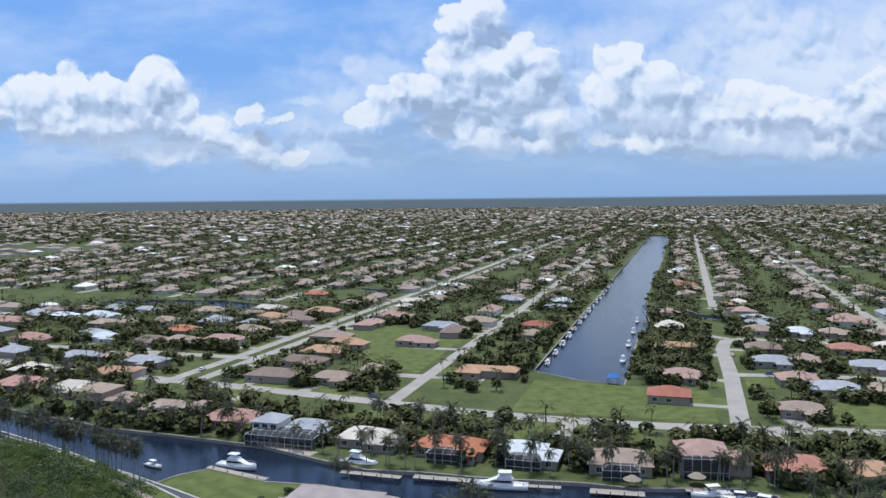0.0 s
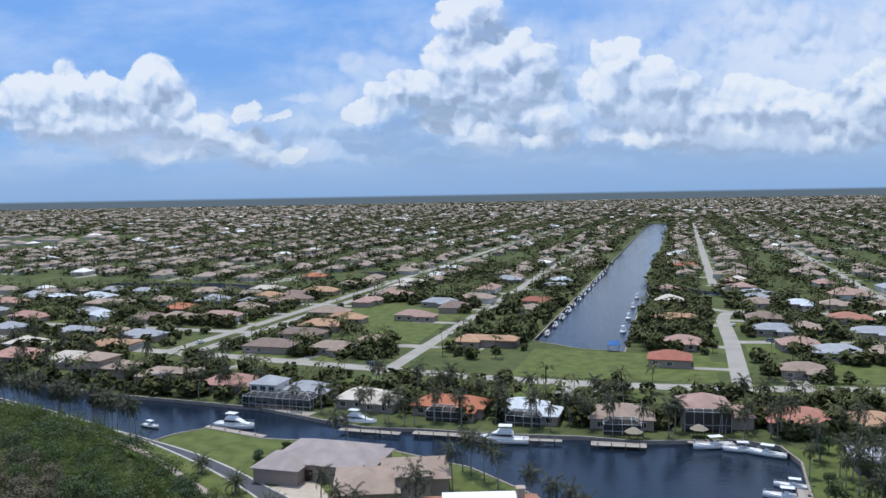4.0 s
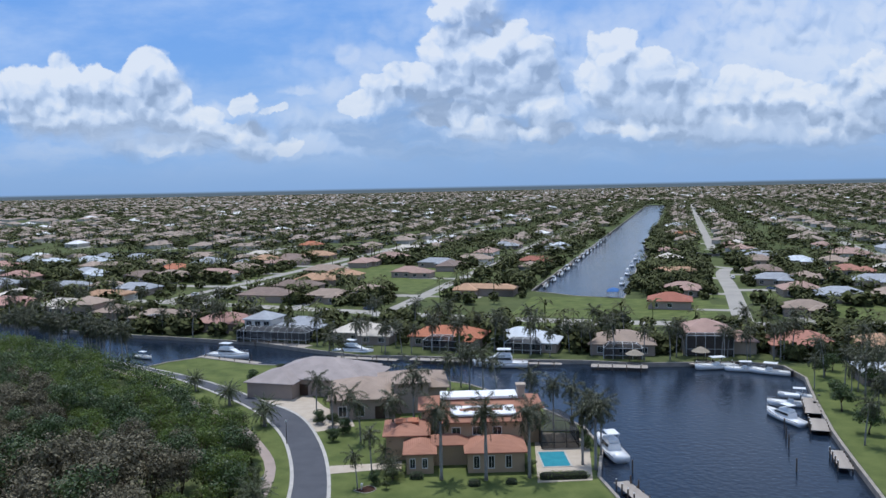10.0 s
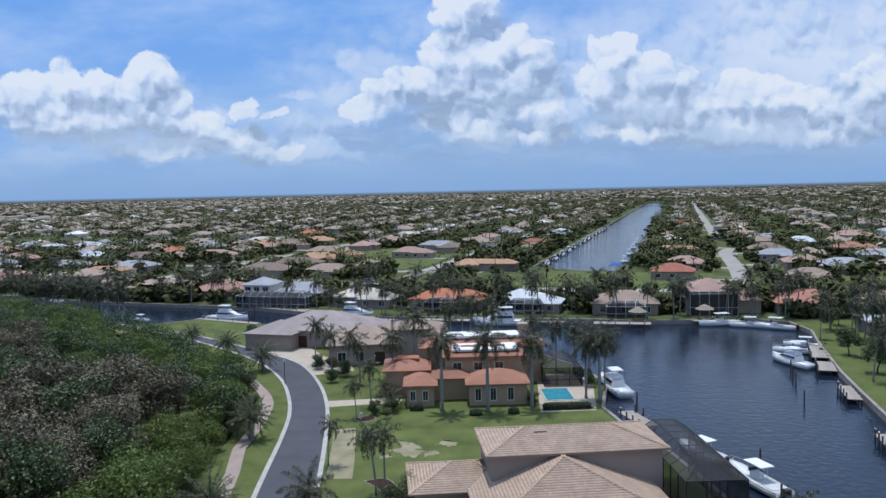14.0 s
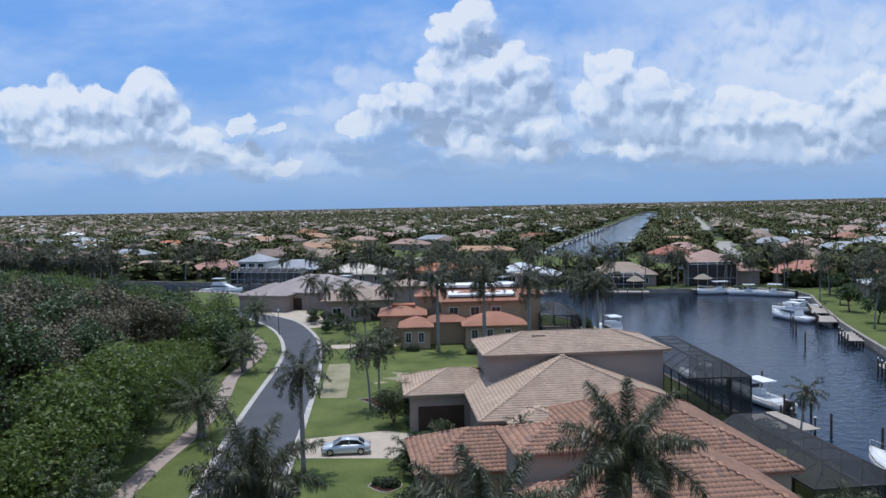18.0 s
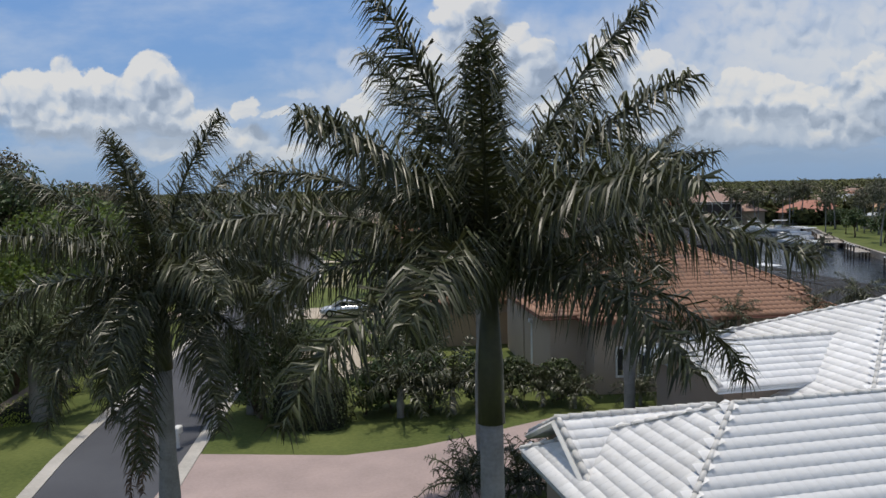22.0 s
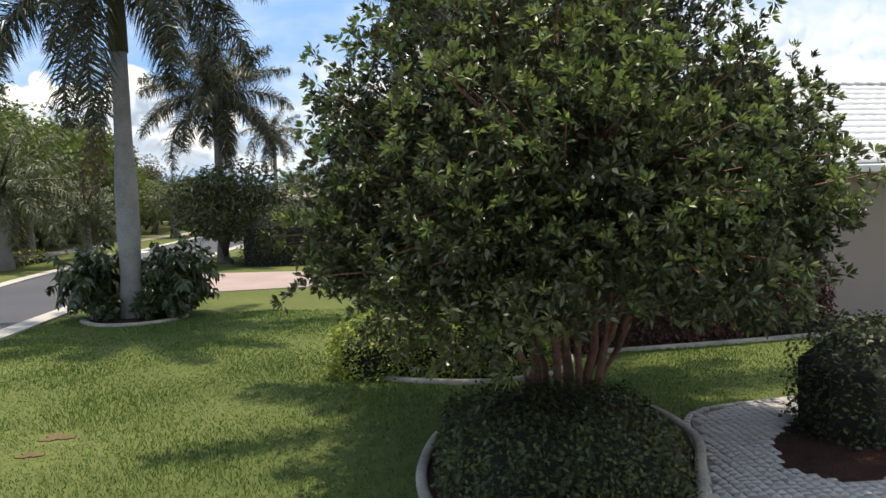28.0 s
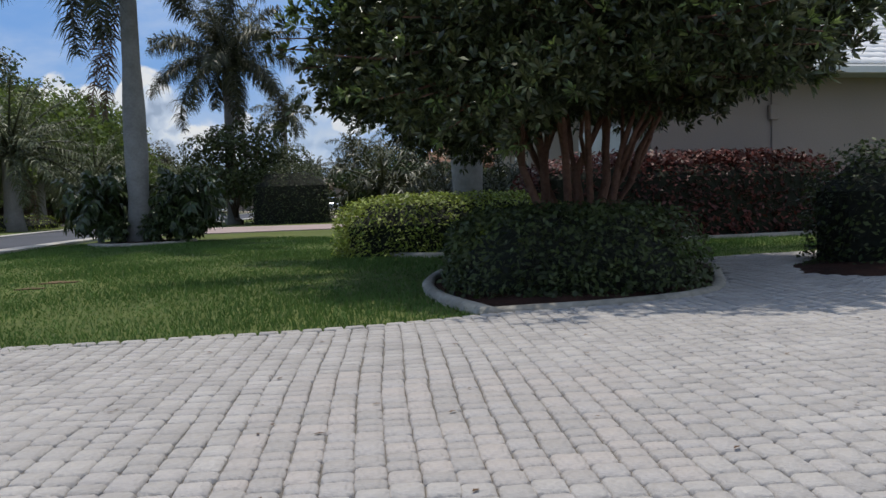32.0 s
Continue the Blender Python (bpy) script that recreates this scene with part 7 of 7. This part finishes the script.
ok = (cand[:, 1] > edge - 0.15 - 0.05 * np.sin(cand[:, 0] * 5.0)) & (cand[:, 0] > np.interp(cand[:, 1], [0, 24.5, 33], [-8.0, -10.4, -11.5])) & (cand[:, 1] < 27.5 + 0.25 * (cand[:, 0] + 7.8))
cand = cand[ok]
mask = np.ones(len(cand), bool)
polys = [TREE_BED, LIME_BED, [(0.6, 7.85)] + DRIVE[7:20] + [(9, 10.4), (12, 8), (0.6, 7.7)]]
for poly in polys:
    px = np.array([p[0] for p in poly])
    py = np.array([p[1] for p in poly])
    box_ = (cand[:, 0] > px.min()) & (cand[:, 0] < px.max()) & (cand[:, 1] > py.min()) & (cand[:, 1] < py.max())
    for i in np.nonzero(box_)[0]:
        if inside(poly, cand[i, 0], cand[i, 1]):
            mask[i] = False
cand = cand[mask][:190000]
bare = np.hypot((cand[:, 0] + 4.75) / 0.28, (cand[:, 1] - 11.75) / 0.24) > gr_.uniform(0.7, 1.25, len(cand))
cand = cand[bare]
k = len(cand)
az = gr_.uniform(0, 6.28, k)
h = gr_.uniform(0.035, 0.075, k) * (0.8 + 0.35 * np.sin(cand[:, 0] * 1.7) * np.sin(cand[:, 1] * 1.3))
w = gr_.uniform(0.004, 0.007, k) * (1 + (cand[:, 1] - 7) / 16)
lean = gr_.normal(0, 0.022, (k, 2))
base = np.concatenate([cand, np.zeros((k, 1))], 1)
sd = np.stack([np.cos(az), np.sin(az), np.zeros(k)], 1) * w[:, None]
tip = base + np.concatenate([lean, h[:, None]], 1)
V = np.stack([base - sd, base + sd, tip], 1).reshape(-1, 3)
tagged(new("grass", mesh_np("grass", V, np.arange(3 * k).reshape(-1, 3), "grass_blade")), "short green blades of the mown front lawn", "grass", kind="stuff")
for bx, by, br in ((-4.75, 11.75, 0.17), (-4.72, 11.05, 0.12)):
    slab("bare_patch", [(bx + br * (1 + 0.35 * math.sin(3.1 * a + bx) + 0.2 * math.sin(5.3 * a)) * math.cos(a), by + 0.8 * br * (1 + 0.35 * math.sin(3.1 * a + bx) + 0.2 * math.sin(7 * a)) * math.sin(a)) for a in np.linspace(0, 6.1, 22)], 0.02, "bare_soil", "small bare sandy spot in the lawn", "bare ground")
lr = np.random.default_rng(15)
C = np.stack([lr.uniform(-3, 4, 300), lr.uniform(4.2, 8.2, 300), np.full(300, 0.056)], 1)
C = C[[inside(DRIVE, p[0], p[1]) for p in C]][:60]
Vl, Fl = leaves(lr, C, 0.035, None, 0.9)
tagged(new("fallen_leaves", mesh_np("fallen_leaves", Vl, Fl, "leaf_dead")), "few dry brown leaves scattered on the paving", "leaves", kind="stuff")

# ---- silver car ----
M["car_paint"] = material("car_paint", (0.62, 0.64, 0.66), (0.58, 0.60, 0.62), 0.25, 0.5, 3, 0, metal=0.35)
M["tyre"] = material("tyre", (0.02, 0.02, 0.02), None, 0.85, 3, 30, 0.2)
M["lamp_red"] = material("lamp_red", (0.35, 0.02, 0.02), None, 0.3, 2, 10)


def loft(rows):
    """Closed skin through cross sections of equal length."""
    n = len(rows[0])
    V = [p for r in rows for p in r]
    F = [(i * n + k, i * n + (k + 1) % n, (i + 1) * n + (k + 1) % n, (i + 1) * n + k) for i in range(len(rows) - 1) for k in range(n)]
    F += [tuple(range(n - 1, -1, -1)), tuple(range((len(rows) - 1) * n, len(rows) * n))]
    return V, F


def car(x, y, rz, paint, label):
    t = thing("car", x, y, 0.035, rz, label, "car")
    prof = [(-2.25, 0.42, 0.66, 0.70), (-2.15, 0.28, 0.84, 0.80), (-1.5, 0.22, 0.92, 0.86), (-0.8, 0.2, 0.94, 0.87), (0.6, 0.2, 0.92, 0.87), (1.4, 0.22, 0.86, 0.86), (2.0, 0.26, 0.74, 0.78), (2.22, 0.38, 0.58, 0.66)]
    rows = [[(px, -w, lo + 0.1), (px, -w * 0.97, lo), (px, w * 0.97, lo), (px, w, lo + 0.1), (px, w * 0.99, (lo + hi) / 2 + 0.1), (px, w * 0.88, hi), (px, -w * 0.88, hi), (px, -w * 0.99, (lo + hi) / 2 + 0.1)] for px, lo, hi, w in prof]
    body = part("body", mesh_of("body", *loft(rows), paint, True), t)
    cab = [(-1.7, 0.9, 0.74), (-1.15, 1.3, 0.62), (-0.2, 1.38, 0.60), (0.35, 1.34, 0.60), (1.15, 0.9, 0.72)]
    g = Geo().add(*loft([[(px, -w - 0.06, 0.86), (px, w + 0.06, 0.86), (px, w, z), (px, -w, z)] for px, z, w in cab]))
    part("cabin_glass", g.mesh("cabin_glass", "glass_dark", False), t)
    part("roof", Geo().add(*loft([[(px, -w, z - 0.03), (px, w, z - 0.03), (px, w * 0.92, z + 0.03), (px, -w * 0.92, z + 0.03)] for px, z, w in ((-1.2, 1.29, 0.64), (-0.2, 1.40, 0.63), (0.42, 1.33, 0.63))])).mesh("roof", paint, True), t)
    g = Geo()
    for sx in (-1, 1):
        g.tube([(-1.75, sx * 0.76, 0.9), (-1.15, sx * 0.64, 1.31)], [0.06, 0.05], 5)
        g.tube([(0.4, sx * 0.63, 1.34), (1.18, sx * 0.75, 0.88)], [0.045, 0.05], 5)
        g.tube([(-0.35, sx * 0.65, 1.37), (-0.35, sx * 0.8, 0.88)], [0.04, 0.04], 5)
    part("pillar_frame", g.mesh("pillar_frame", paint), t)
    for wx in (-1.38, 1.38):
        for sx in (-1, 1):
            tyre = part("wheel", Geo().tube([(wx, sx * 0.7, 0.32), (wx, sx * 0.89, 0.32)], [0.32, 0.32], 18).mesh("wheel", "tyre", False), t)
            part("rim", Geo().tube([(wx, sx * 0.85, 0.32), (wx, sx * 0.905, 0.32)], [0.21, 0.19], 14).mesh("rim", "steel"), tyre)
    for sx in (-0.6, 0.6):
        part("headlight", Geo().box(2.08, 2.2, sx - 0.16, sx + 0.16, 0.56, 0.68, 0.03).mesh("headlight", "glass_dark"), t)
        part("tail_light", Geo().box(-2.26, -2.16, sx - 0.16, sx + 0.16, 0.62, 0.78, 0.03).mesh("tail_light", "lamp_red"), t)


car(-11.4, 73.4, 186, "car_paint", "silver four-door car parked on the paved drive")
M["car_white"] = material("car_white", (0.7, 0.7, 0.7), None, 0.3, 0.5, 3)
M["car_blue"] = material("car_blue", (0.08, 0.12, 0.2), None, 0.3, 0.5, 3)
for k, (p, q, a) in enumerate(((-112, 14, 0), (-205, 40, 90), (38, 92, 0), (60, 173, 0), (-98, 190, 90), (25, 130, 90))):
    x, y = grid(p, q)
    car(x, y, GRID_ROT + a, "car_white" if k % 2 else "car_blue", "white car parked by the street" if k % 2 else "dark blue car parked by the street")

# ---- boats and docks ----
def boat(x, y, rz, L, kind, label):
    """A motor yacht: hull, deck, cabin with dark glass, flybridge or hardtop, rail. Bow along +x."""
    t = thing("motor_boat", x, y, WATER, rz, label, "boat", "boats on the canal")
    s = L / 12
    B = 0.15 * L
    rows = []
    for u, w, keel, top in ((-0.5, 0.86, -0.3, 1.1), (-0.3, 0.97, -0.35, 1.12), (0, 1.0, -0.35, 1.2), (0.22, 0.86, -0.3, 1.38), (0.38, 0.55, -0.2, 1.6), (0.47, 0.22, 0.1, 1.78), (0.5, 0.03, 0.6, 1.86)):
        rows.append([(u * L, -w * B, top * s), (u * L, -w * B * 0.86, 0.25 * s), (u * L, 0, keel * s), (u * L, w * B * 0.86, 0.25 * s), (u * L, w * B, top * s)])
    part("hull", mesh_of("hull", *loft(rows), "white_gel", True), t, "glossy white hull")
    g = Geo().add([(r[0][0], r[0][1] * 0.96, r[0][2] - 0.04 * s) for r in rows] + [(r[4][0], r[4][1] * 0.96, r[4][2] - 0.04 * s) for r in rows],
                  [(i, i + 1, len(rows) + i + 1, len(rows) + i) for i in range(len(rows) - 1)])
    part("deck", g.mesh("deck", "white_gel"), t)
    part("rub_rail", Geo().tube([(r[0][0], r[0][1], r[0][2]) for r in rows], [0.05 * s] * len(rows), 5).tube([(r[4][0], r[4][1], r[4][2]) for r in rows], [0.05 * s] * len(rows), 5).mesh("rub_rail", "frame_dark"), t)
    if kind == "yacht":
        cab = [(-0.22, 0.7, 1.0, 2.3), (-0.12, 0.72, 1.0, 2.5), (0.1, 0.66, 1.1, 2.45), (0.25, 0.5, 1.3, 1.75), (0.36, 0.3, 1.5, 1.62)]
        part("cabin", Geo().add(*loft([[(u * L, -w * B, a * s), (u * L, w * B, a * s), (u * L, w * B * 0.82, b2 * s), (u * L, -w * B * 0.82, b2 * s)] for u, w, a, b2 in cab])).mesh("cabin", "white_gel", False), t)
        win = [(-0.2, 0.735, 1.75, 2.2), (0.0, 0.735, 1.75, 2.2), (0.12, 0.66, 1.75, 2.15), (0.19, 0.58, 1.75, 1.95)]
        part("cabin_window", Geo().add(*loft([[(u * L, -w * B, a * s), (u * L, w * B, a * s), (u * L, w * B * 0.93, b2 * s), (u * L, -w * B * 0.93, b2 * s)] for u, w, a, b2 in win])).mesh("cabin_window", "glass_dark"), t, "dark cabin window band")
        part("flybridge", Geo().box(-0.2 * L, 0.07 * L, -0.55 * B, 0.55 * B, 2.45 * s, 2.95 * s, 0.12 * s).mesh("flybridge", "white_gel"), t)
        for u in (-0.16, 0.02):
            for sd in (-0.5, 0.5):
                part("top_post", Geo().tube([(u * L, sd * B, 2.9 * s), (u * L - 0.02 * L, sd * B * 0.9, 3.85 * s)], [0.03 * s, 0.03 * s], 5).mesh("top_post", "steel"), t)
        part("hardtop", Geo().box(-0.2 * L, 0.05 * L, -0.58 * B, 0.58 * B, 3.82 * s, 3.96 * s, 0.05 * s).mesh("hardtop", "white_gel"), t)
    else:
        part("console", Geo().box(-0.08 * L, 0.06 * L, -0.35 * B, 0.35 * B, 0.9 * s, 2.0 * s, 0.1 * s).mesh("console", "white_gel"), t)
        part("windscreen", Geo().box(0.045 * L, 0.075 * L, -0.34 * B, 0.34 * B, 1.9 * s, 2.5 * s).mesh("windscreen", "glass_dark"), t)
        for u in (-0.12, 0.07):
            for sd in (-0.4, 0.4):
                part("top_post", Geo().tube([(u * L, sd * B, 1.0 * s), (u * L, sd * B, 3.3 * s)], [0.035 * s, 0.035 * s], 5).mesh("top_post", "steel"), t)
        part("t_top", Geo().box(-0.2 * L, 0.12 * L, -0.62 * B, 0.62 * B, 3.28 * s, 3.42 * s, 0.05 * s).mesh("t_top", "white_gel"), t, "white hard top on posts")
        part("cockpit", Geo().box(-0.42 * L, 0.2 * L, -0.7 * B, 0.7 * B, 1.12 * s, 1.2 * s).mesh("cockpit", "frame_pale"), t)
        part("engine", Geo().box(-0.56 * L, -0.49 * L, -0.25 * B, 0.25 * B, 0.2 * s, 1.7 * s, 0.08 * s).mesh("engine", "frame_dark"), t)
    g = Geo()
    rail = [(r[4][0] * 0.98, r[4][1] * 0.9, r[4][2] + 0.6 * s) for r in rows[2:]] + [(r[0][0] * 0.98, r[0][1] * 0.9, r[0][2] + 0.6 * s) for r in rows[:1:-1]]
    g.tube(rail, [0.025 * s] * len(rail), 4, False)
    for px, py, pz in rail[::2]:
        g.tube([(px, py, pz), (px, py, pz - 0.62 * s)], [0.02 * s] * 2, 4)
    part("bow_rail", g.mesh("bow_rail", "steel"), t)


for x, y, rz, L, kind, txt in ((-68, 221, -18, 13, "yacht", "white motor yacht with dark windows moored at a lawn"), (-66, 243, 165, 11, "yacht", "white cabin cruiser on a lift by the two-storey house"),
                               (-33, 224, -20, 12.5, "yacht", "white sport-fishing boat with flybridge at the dock"), (8, 205.5, -6 + 180, 14.5, "yacht", "white motor yacht with a long foredeck at the dock"),
                               (62, 200, 190, 11, "open", "white centre-console boat at the dock"), (62.0, 156, 108, 10.5, "yacht", "white motor yacht with hardtop at the basin dock"),
                               (67, 166, 165, 9, "open", "white open boat at the basin dock"), (71, 172, 160, 8, "open", "small white boat at the basin dock"), (73, 194, 150, 10, "open", "white open boat with a top in the corner of the basin"),
                               (68, 197, 170, 9, "open", "white open boat in the corner of the basin"), (24.6, 138.5, 100, 12, "yacht", "white cabin boat behind the clay-roofed house"), (30, 104, 118, 8.5, "open", "white centre-console boat at the seawall"),
                               (33.2, 93.5, 108, 10, "open", "white fishing boat with hard top at the dock"), (35.5, 66.5, 95, 10.5, "open", "white fishing boat with hard top by the pool cage"),
                               (-93, 222, -30, 7, "open", "small white boat by the palms"), (-140, 265, -25, 8, "open", "small white boat at the far bank")):
    boat(x, y, rz, L, kind, txt)
for k in range(14):
    p, q = -57.5, 95 + k * 24
    x, y = grid(p, q)
    boat(x, y, 90 + GRID_ROT, 7 + (k * 5) % 4, "open", "white boat moored along the long canal")
for k in range(4):
    x, y = grid(-24.5, 110 + k * 40)
    boat(x, y, 90 + GRID_ROT, 9, "yacht", "white boat moored along the long canal")


def dock(x, y, rz, w, d, label, mat="wood_dock", posts=4, roof=False):
    t = thing("dock", x, y, 0, rz, label, "dock", "docks on the canal")
    n = max(4, int(w / 0.3))
    for i in range(min(n, 40)):
        a = -w / 2 + w * i / min(n, 40)
        part("plank", DOCK_PLANK, t, at=Matrix.Translation((a + 0.14, 0, 0.0)) @ Matrix.Diagonal((w / min(n, 40) * 0.94 / 0.28, d, 1, 1)))
    for i in range(posts):
        for sd in (-d / 2, d / 2):
            px = -w / 2 + w * (i + 0.5) / posts
            pile = part("dock_post", PILE[sd < 0], t, at=Matrix.Translation((px, sd, WATER - 0.8)))
            if sd < 0:
                part("post_cap", PILE_CAP, pile, "white post cap", at=Matrix.Translation((0, 0, 0.9 - WATER + 0.8)))


PILE = {True: Geo().tube([(0, 0, 0), (0, 0, 1.7 - WATER)], [0.13, 0.12], 7).mesh("dock_post", "bark"), False: Geo().tube([(0, 0, 0), (0, 0, 1.1 - WATER)], [0.13, 0.12], 7).mesh("dock_post", "bark")}
PILE_CAP = Geo().tube([(0, 0, 0), (0, 0, 0.15)], [0.15, 0.02], 7).mesh("post_cap", "trim_white")
M["dock_pale"] = material("dock_pale", (0.38, 0.33, 0.28), (0.26, 0.225, 0.19), 0.85, 1.2, 12, 0.3)
DOCK_PLANK = Geo().box(-0.14, 0.14, -0.5, 0.5, -0.08, 0.02).mesh("plank", "dock_pale")
for x, y, rz, w, d, txt in ((-66, 214.5, -27, 22, 2, "long pale dock along the lawn"), (-57, 236, -28, 22, 4, "pale concrete dock before the two-storey house"), (-28, 213.5, -15, 18, 2.5, "wooden dock along the seawall"),
                            (-8, 210.5, -12, 16, 3, "wooden dock with a slatted ramp"), (16, 205, -8, 16, 2, "weathered wooden dock along the seawall"), (38, 200.5, -10, 14, 3.5, "old wooden dock with thatched hut"), (62, 202, 0, 12, 1.6, "wooden dock along the seawall"),
                            (70, 163, -108, 12, 3, "wooden dock with boat lift in the basin"), (66, 150, -108, 8, 3.2, "wooden dock in the basin"), (61.5, 131, -104, 9, 2.2, "white floating dock at the seawall"), (56, 106, -100, 6, 4, "wooden boat lift at the seawall"),
                            (31, 82, 105, 7, 4.5, "pale square dock with white-capped posts"), (24.5, 118, -75, 8, 2.5, "pale dock beside the empty lot"), (34.5, 62, 95, 5, 3, "pale dock by the pool cage")):
    dock(x, y, rz, w, d, txt)
for k in range(9):
    x, y = grid(-58.5, 100 + 45 * k)
    dock(x, y, 90 + GRID_ROT, 9, 2, "small wooden dock on the long canal")
PILE = Geo().tube([(0, 0, WATER - 1), (0, 0, 1.3)], [0.14, 0.12], 7).mesh("post", "bark")
for k, (x, y) in enumerate(((58, 145), (56.5, 140), (59.6, 150), (53, 128), (36, 100), (37.5, 72), (37.8, 75), (26.5, 128), (25.6, 119), (24.8, 121), (1, 203), (15, 201), (-25, 212), (-75, 222), (-60, 215), (36, 86), (35.4, 80), (34, 88))):
    t = thing("mooring_post", x, y, 0, 0, "dark wooden mooring post standing in the canal", "post", "mooring posts")
    part("post", PILE, t)
M["thatch"] = material("thatch", (0.34, 0.29, 0.22), (0.22, 0.185, 0.14), 0.95, 2, 25, 0.8)
for x, y in ((42.5, 203.8), (60, 206)):
    t = thing("thatched_hut", x, y, 0, 0, "small open hut with a thatched roof on the dock", "hut", "thatched huts")
    part("roof", Geo().add([(2.4 * math.cos(a), 2.4 * math.sin(a), 2.3) for a in np.linspace(0, 6.28, 13)[:-1]] + [(0.9 * math.cos(a), 0.9 * math.sin(a), 3.2) for a in np.linspace(0, 6.28, 13)[:-1]] + [(0, 0, 3.6)],
                           [(i, (i + 1) % 12, 12 + (i + 1) % 12, 12 + i) for i in range(12)] + [(12 + i, 12 + (i + 1) % 12, 24) for i in range(12)]).mesh("roof", "thatch"), t)
    for a in range(4):
        part("post", Geo().tube([(1.6 * math.cos(a * 1.57 + .8), 1.6 * math.sin(a * 1.57 + .8), 0), (1.6 * math.cos(a * 1.57 + .8), 1.6 * math.sin(a * 1.57 + .8), 2.6)], [0.08, 0.08], 6).mesh("post", "bark"), t)
t = thing("boat_canopy", *grid(-25, 62), 0, GRID_ROT, "blue canvas boat canopy over a canal dock", "canopy")
M["canvas_blue"] = material("canvas_blue", (0.03, 0.12, 0.32), (0.025, 0.09, 0.25), 0.8, 1, 12, 0.2)
g = Geo()
hip(g, -2.2, 2.2, -4.5, 4.5, 2.6, 0.4, 0.1, 0.1)
part("canvas", g.mesh("canvas", "canvas_blue"), t)
for sx in (-2, 2):
    for sy in (-4, 4):
        part("post", Geo().tube([(sx, sy, WATER - 0.5), (sx, sy, 2.6)], [0.08, 0.08], 6).mesh("post", "bark"), t)
# street lamps and letterboxes by the kerb
for x, y in ((-30.4, 112.8), (-33.5, 141.5)):
    t = thing("street_lamp", x, y, 0, 0, "slim dark street lamp post beside the footpath", "street lamp", "street lamps")
    part("pole", Geo().tube([(0, 0, 0), (0, 0, 4.2)], [0.07, 0.05], 8).mesh("pole", "frame_dark"), t)
    part("lantern", Geo().box(-0.16, 0.16, -0.16, 0.16, 4.2, 4.6, 0.06).mesh("lantern", "frame_pale"), t)
for x, y in ((-16.8, 119.4), (-13.2, 36.6)):
    t = thing("letterbox", x, y, 0, 0, "small white letterbox post by the lawn edge", "letterbox", "letterboxes")
    part("post", Geo().box(-0.06, 0.06, -0.06, 0.06, 0, 0.7).mesh("post", "trim_white"), t)
    part("box", Geo().box(-0.16, 0.16, -0.28, 0.28, 0.7, 1.0, 0.05).mesh("box", "trim_white"), t)
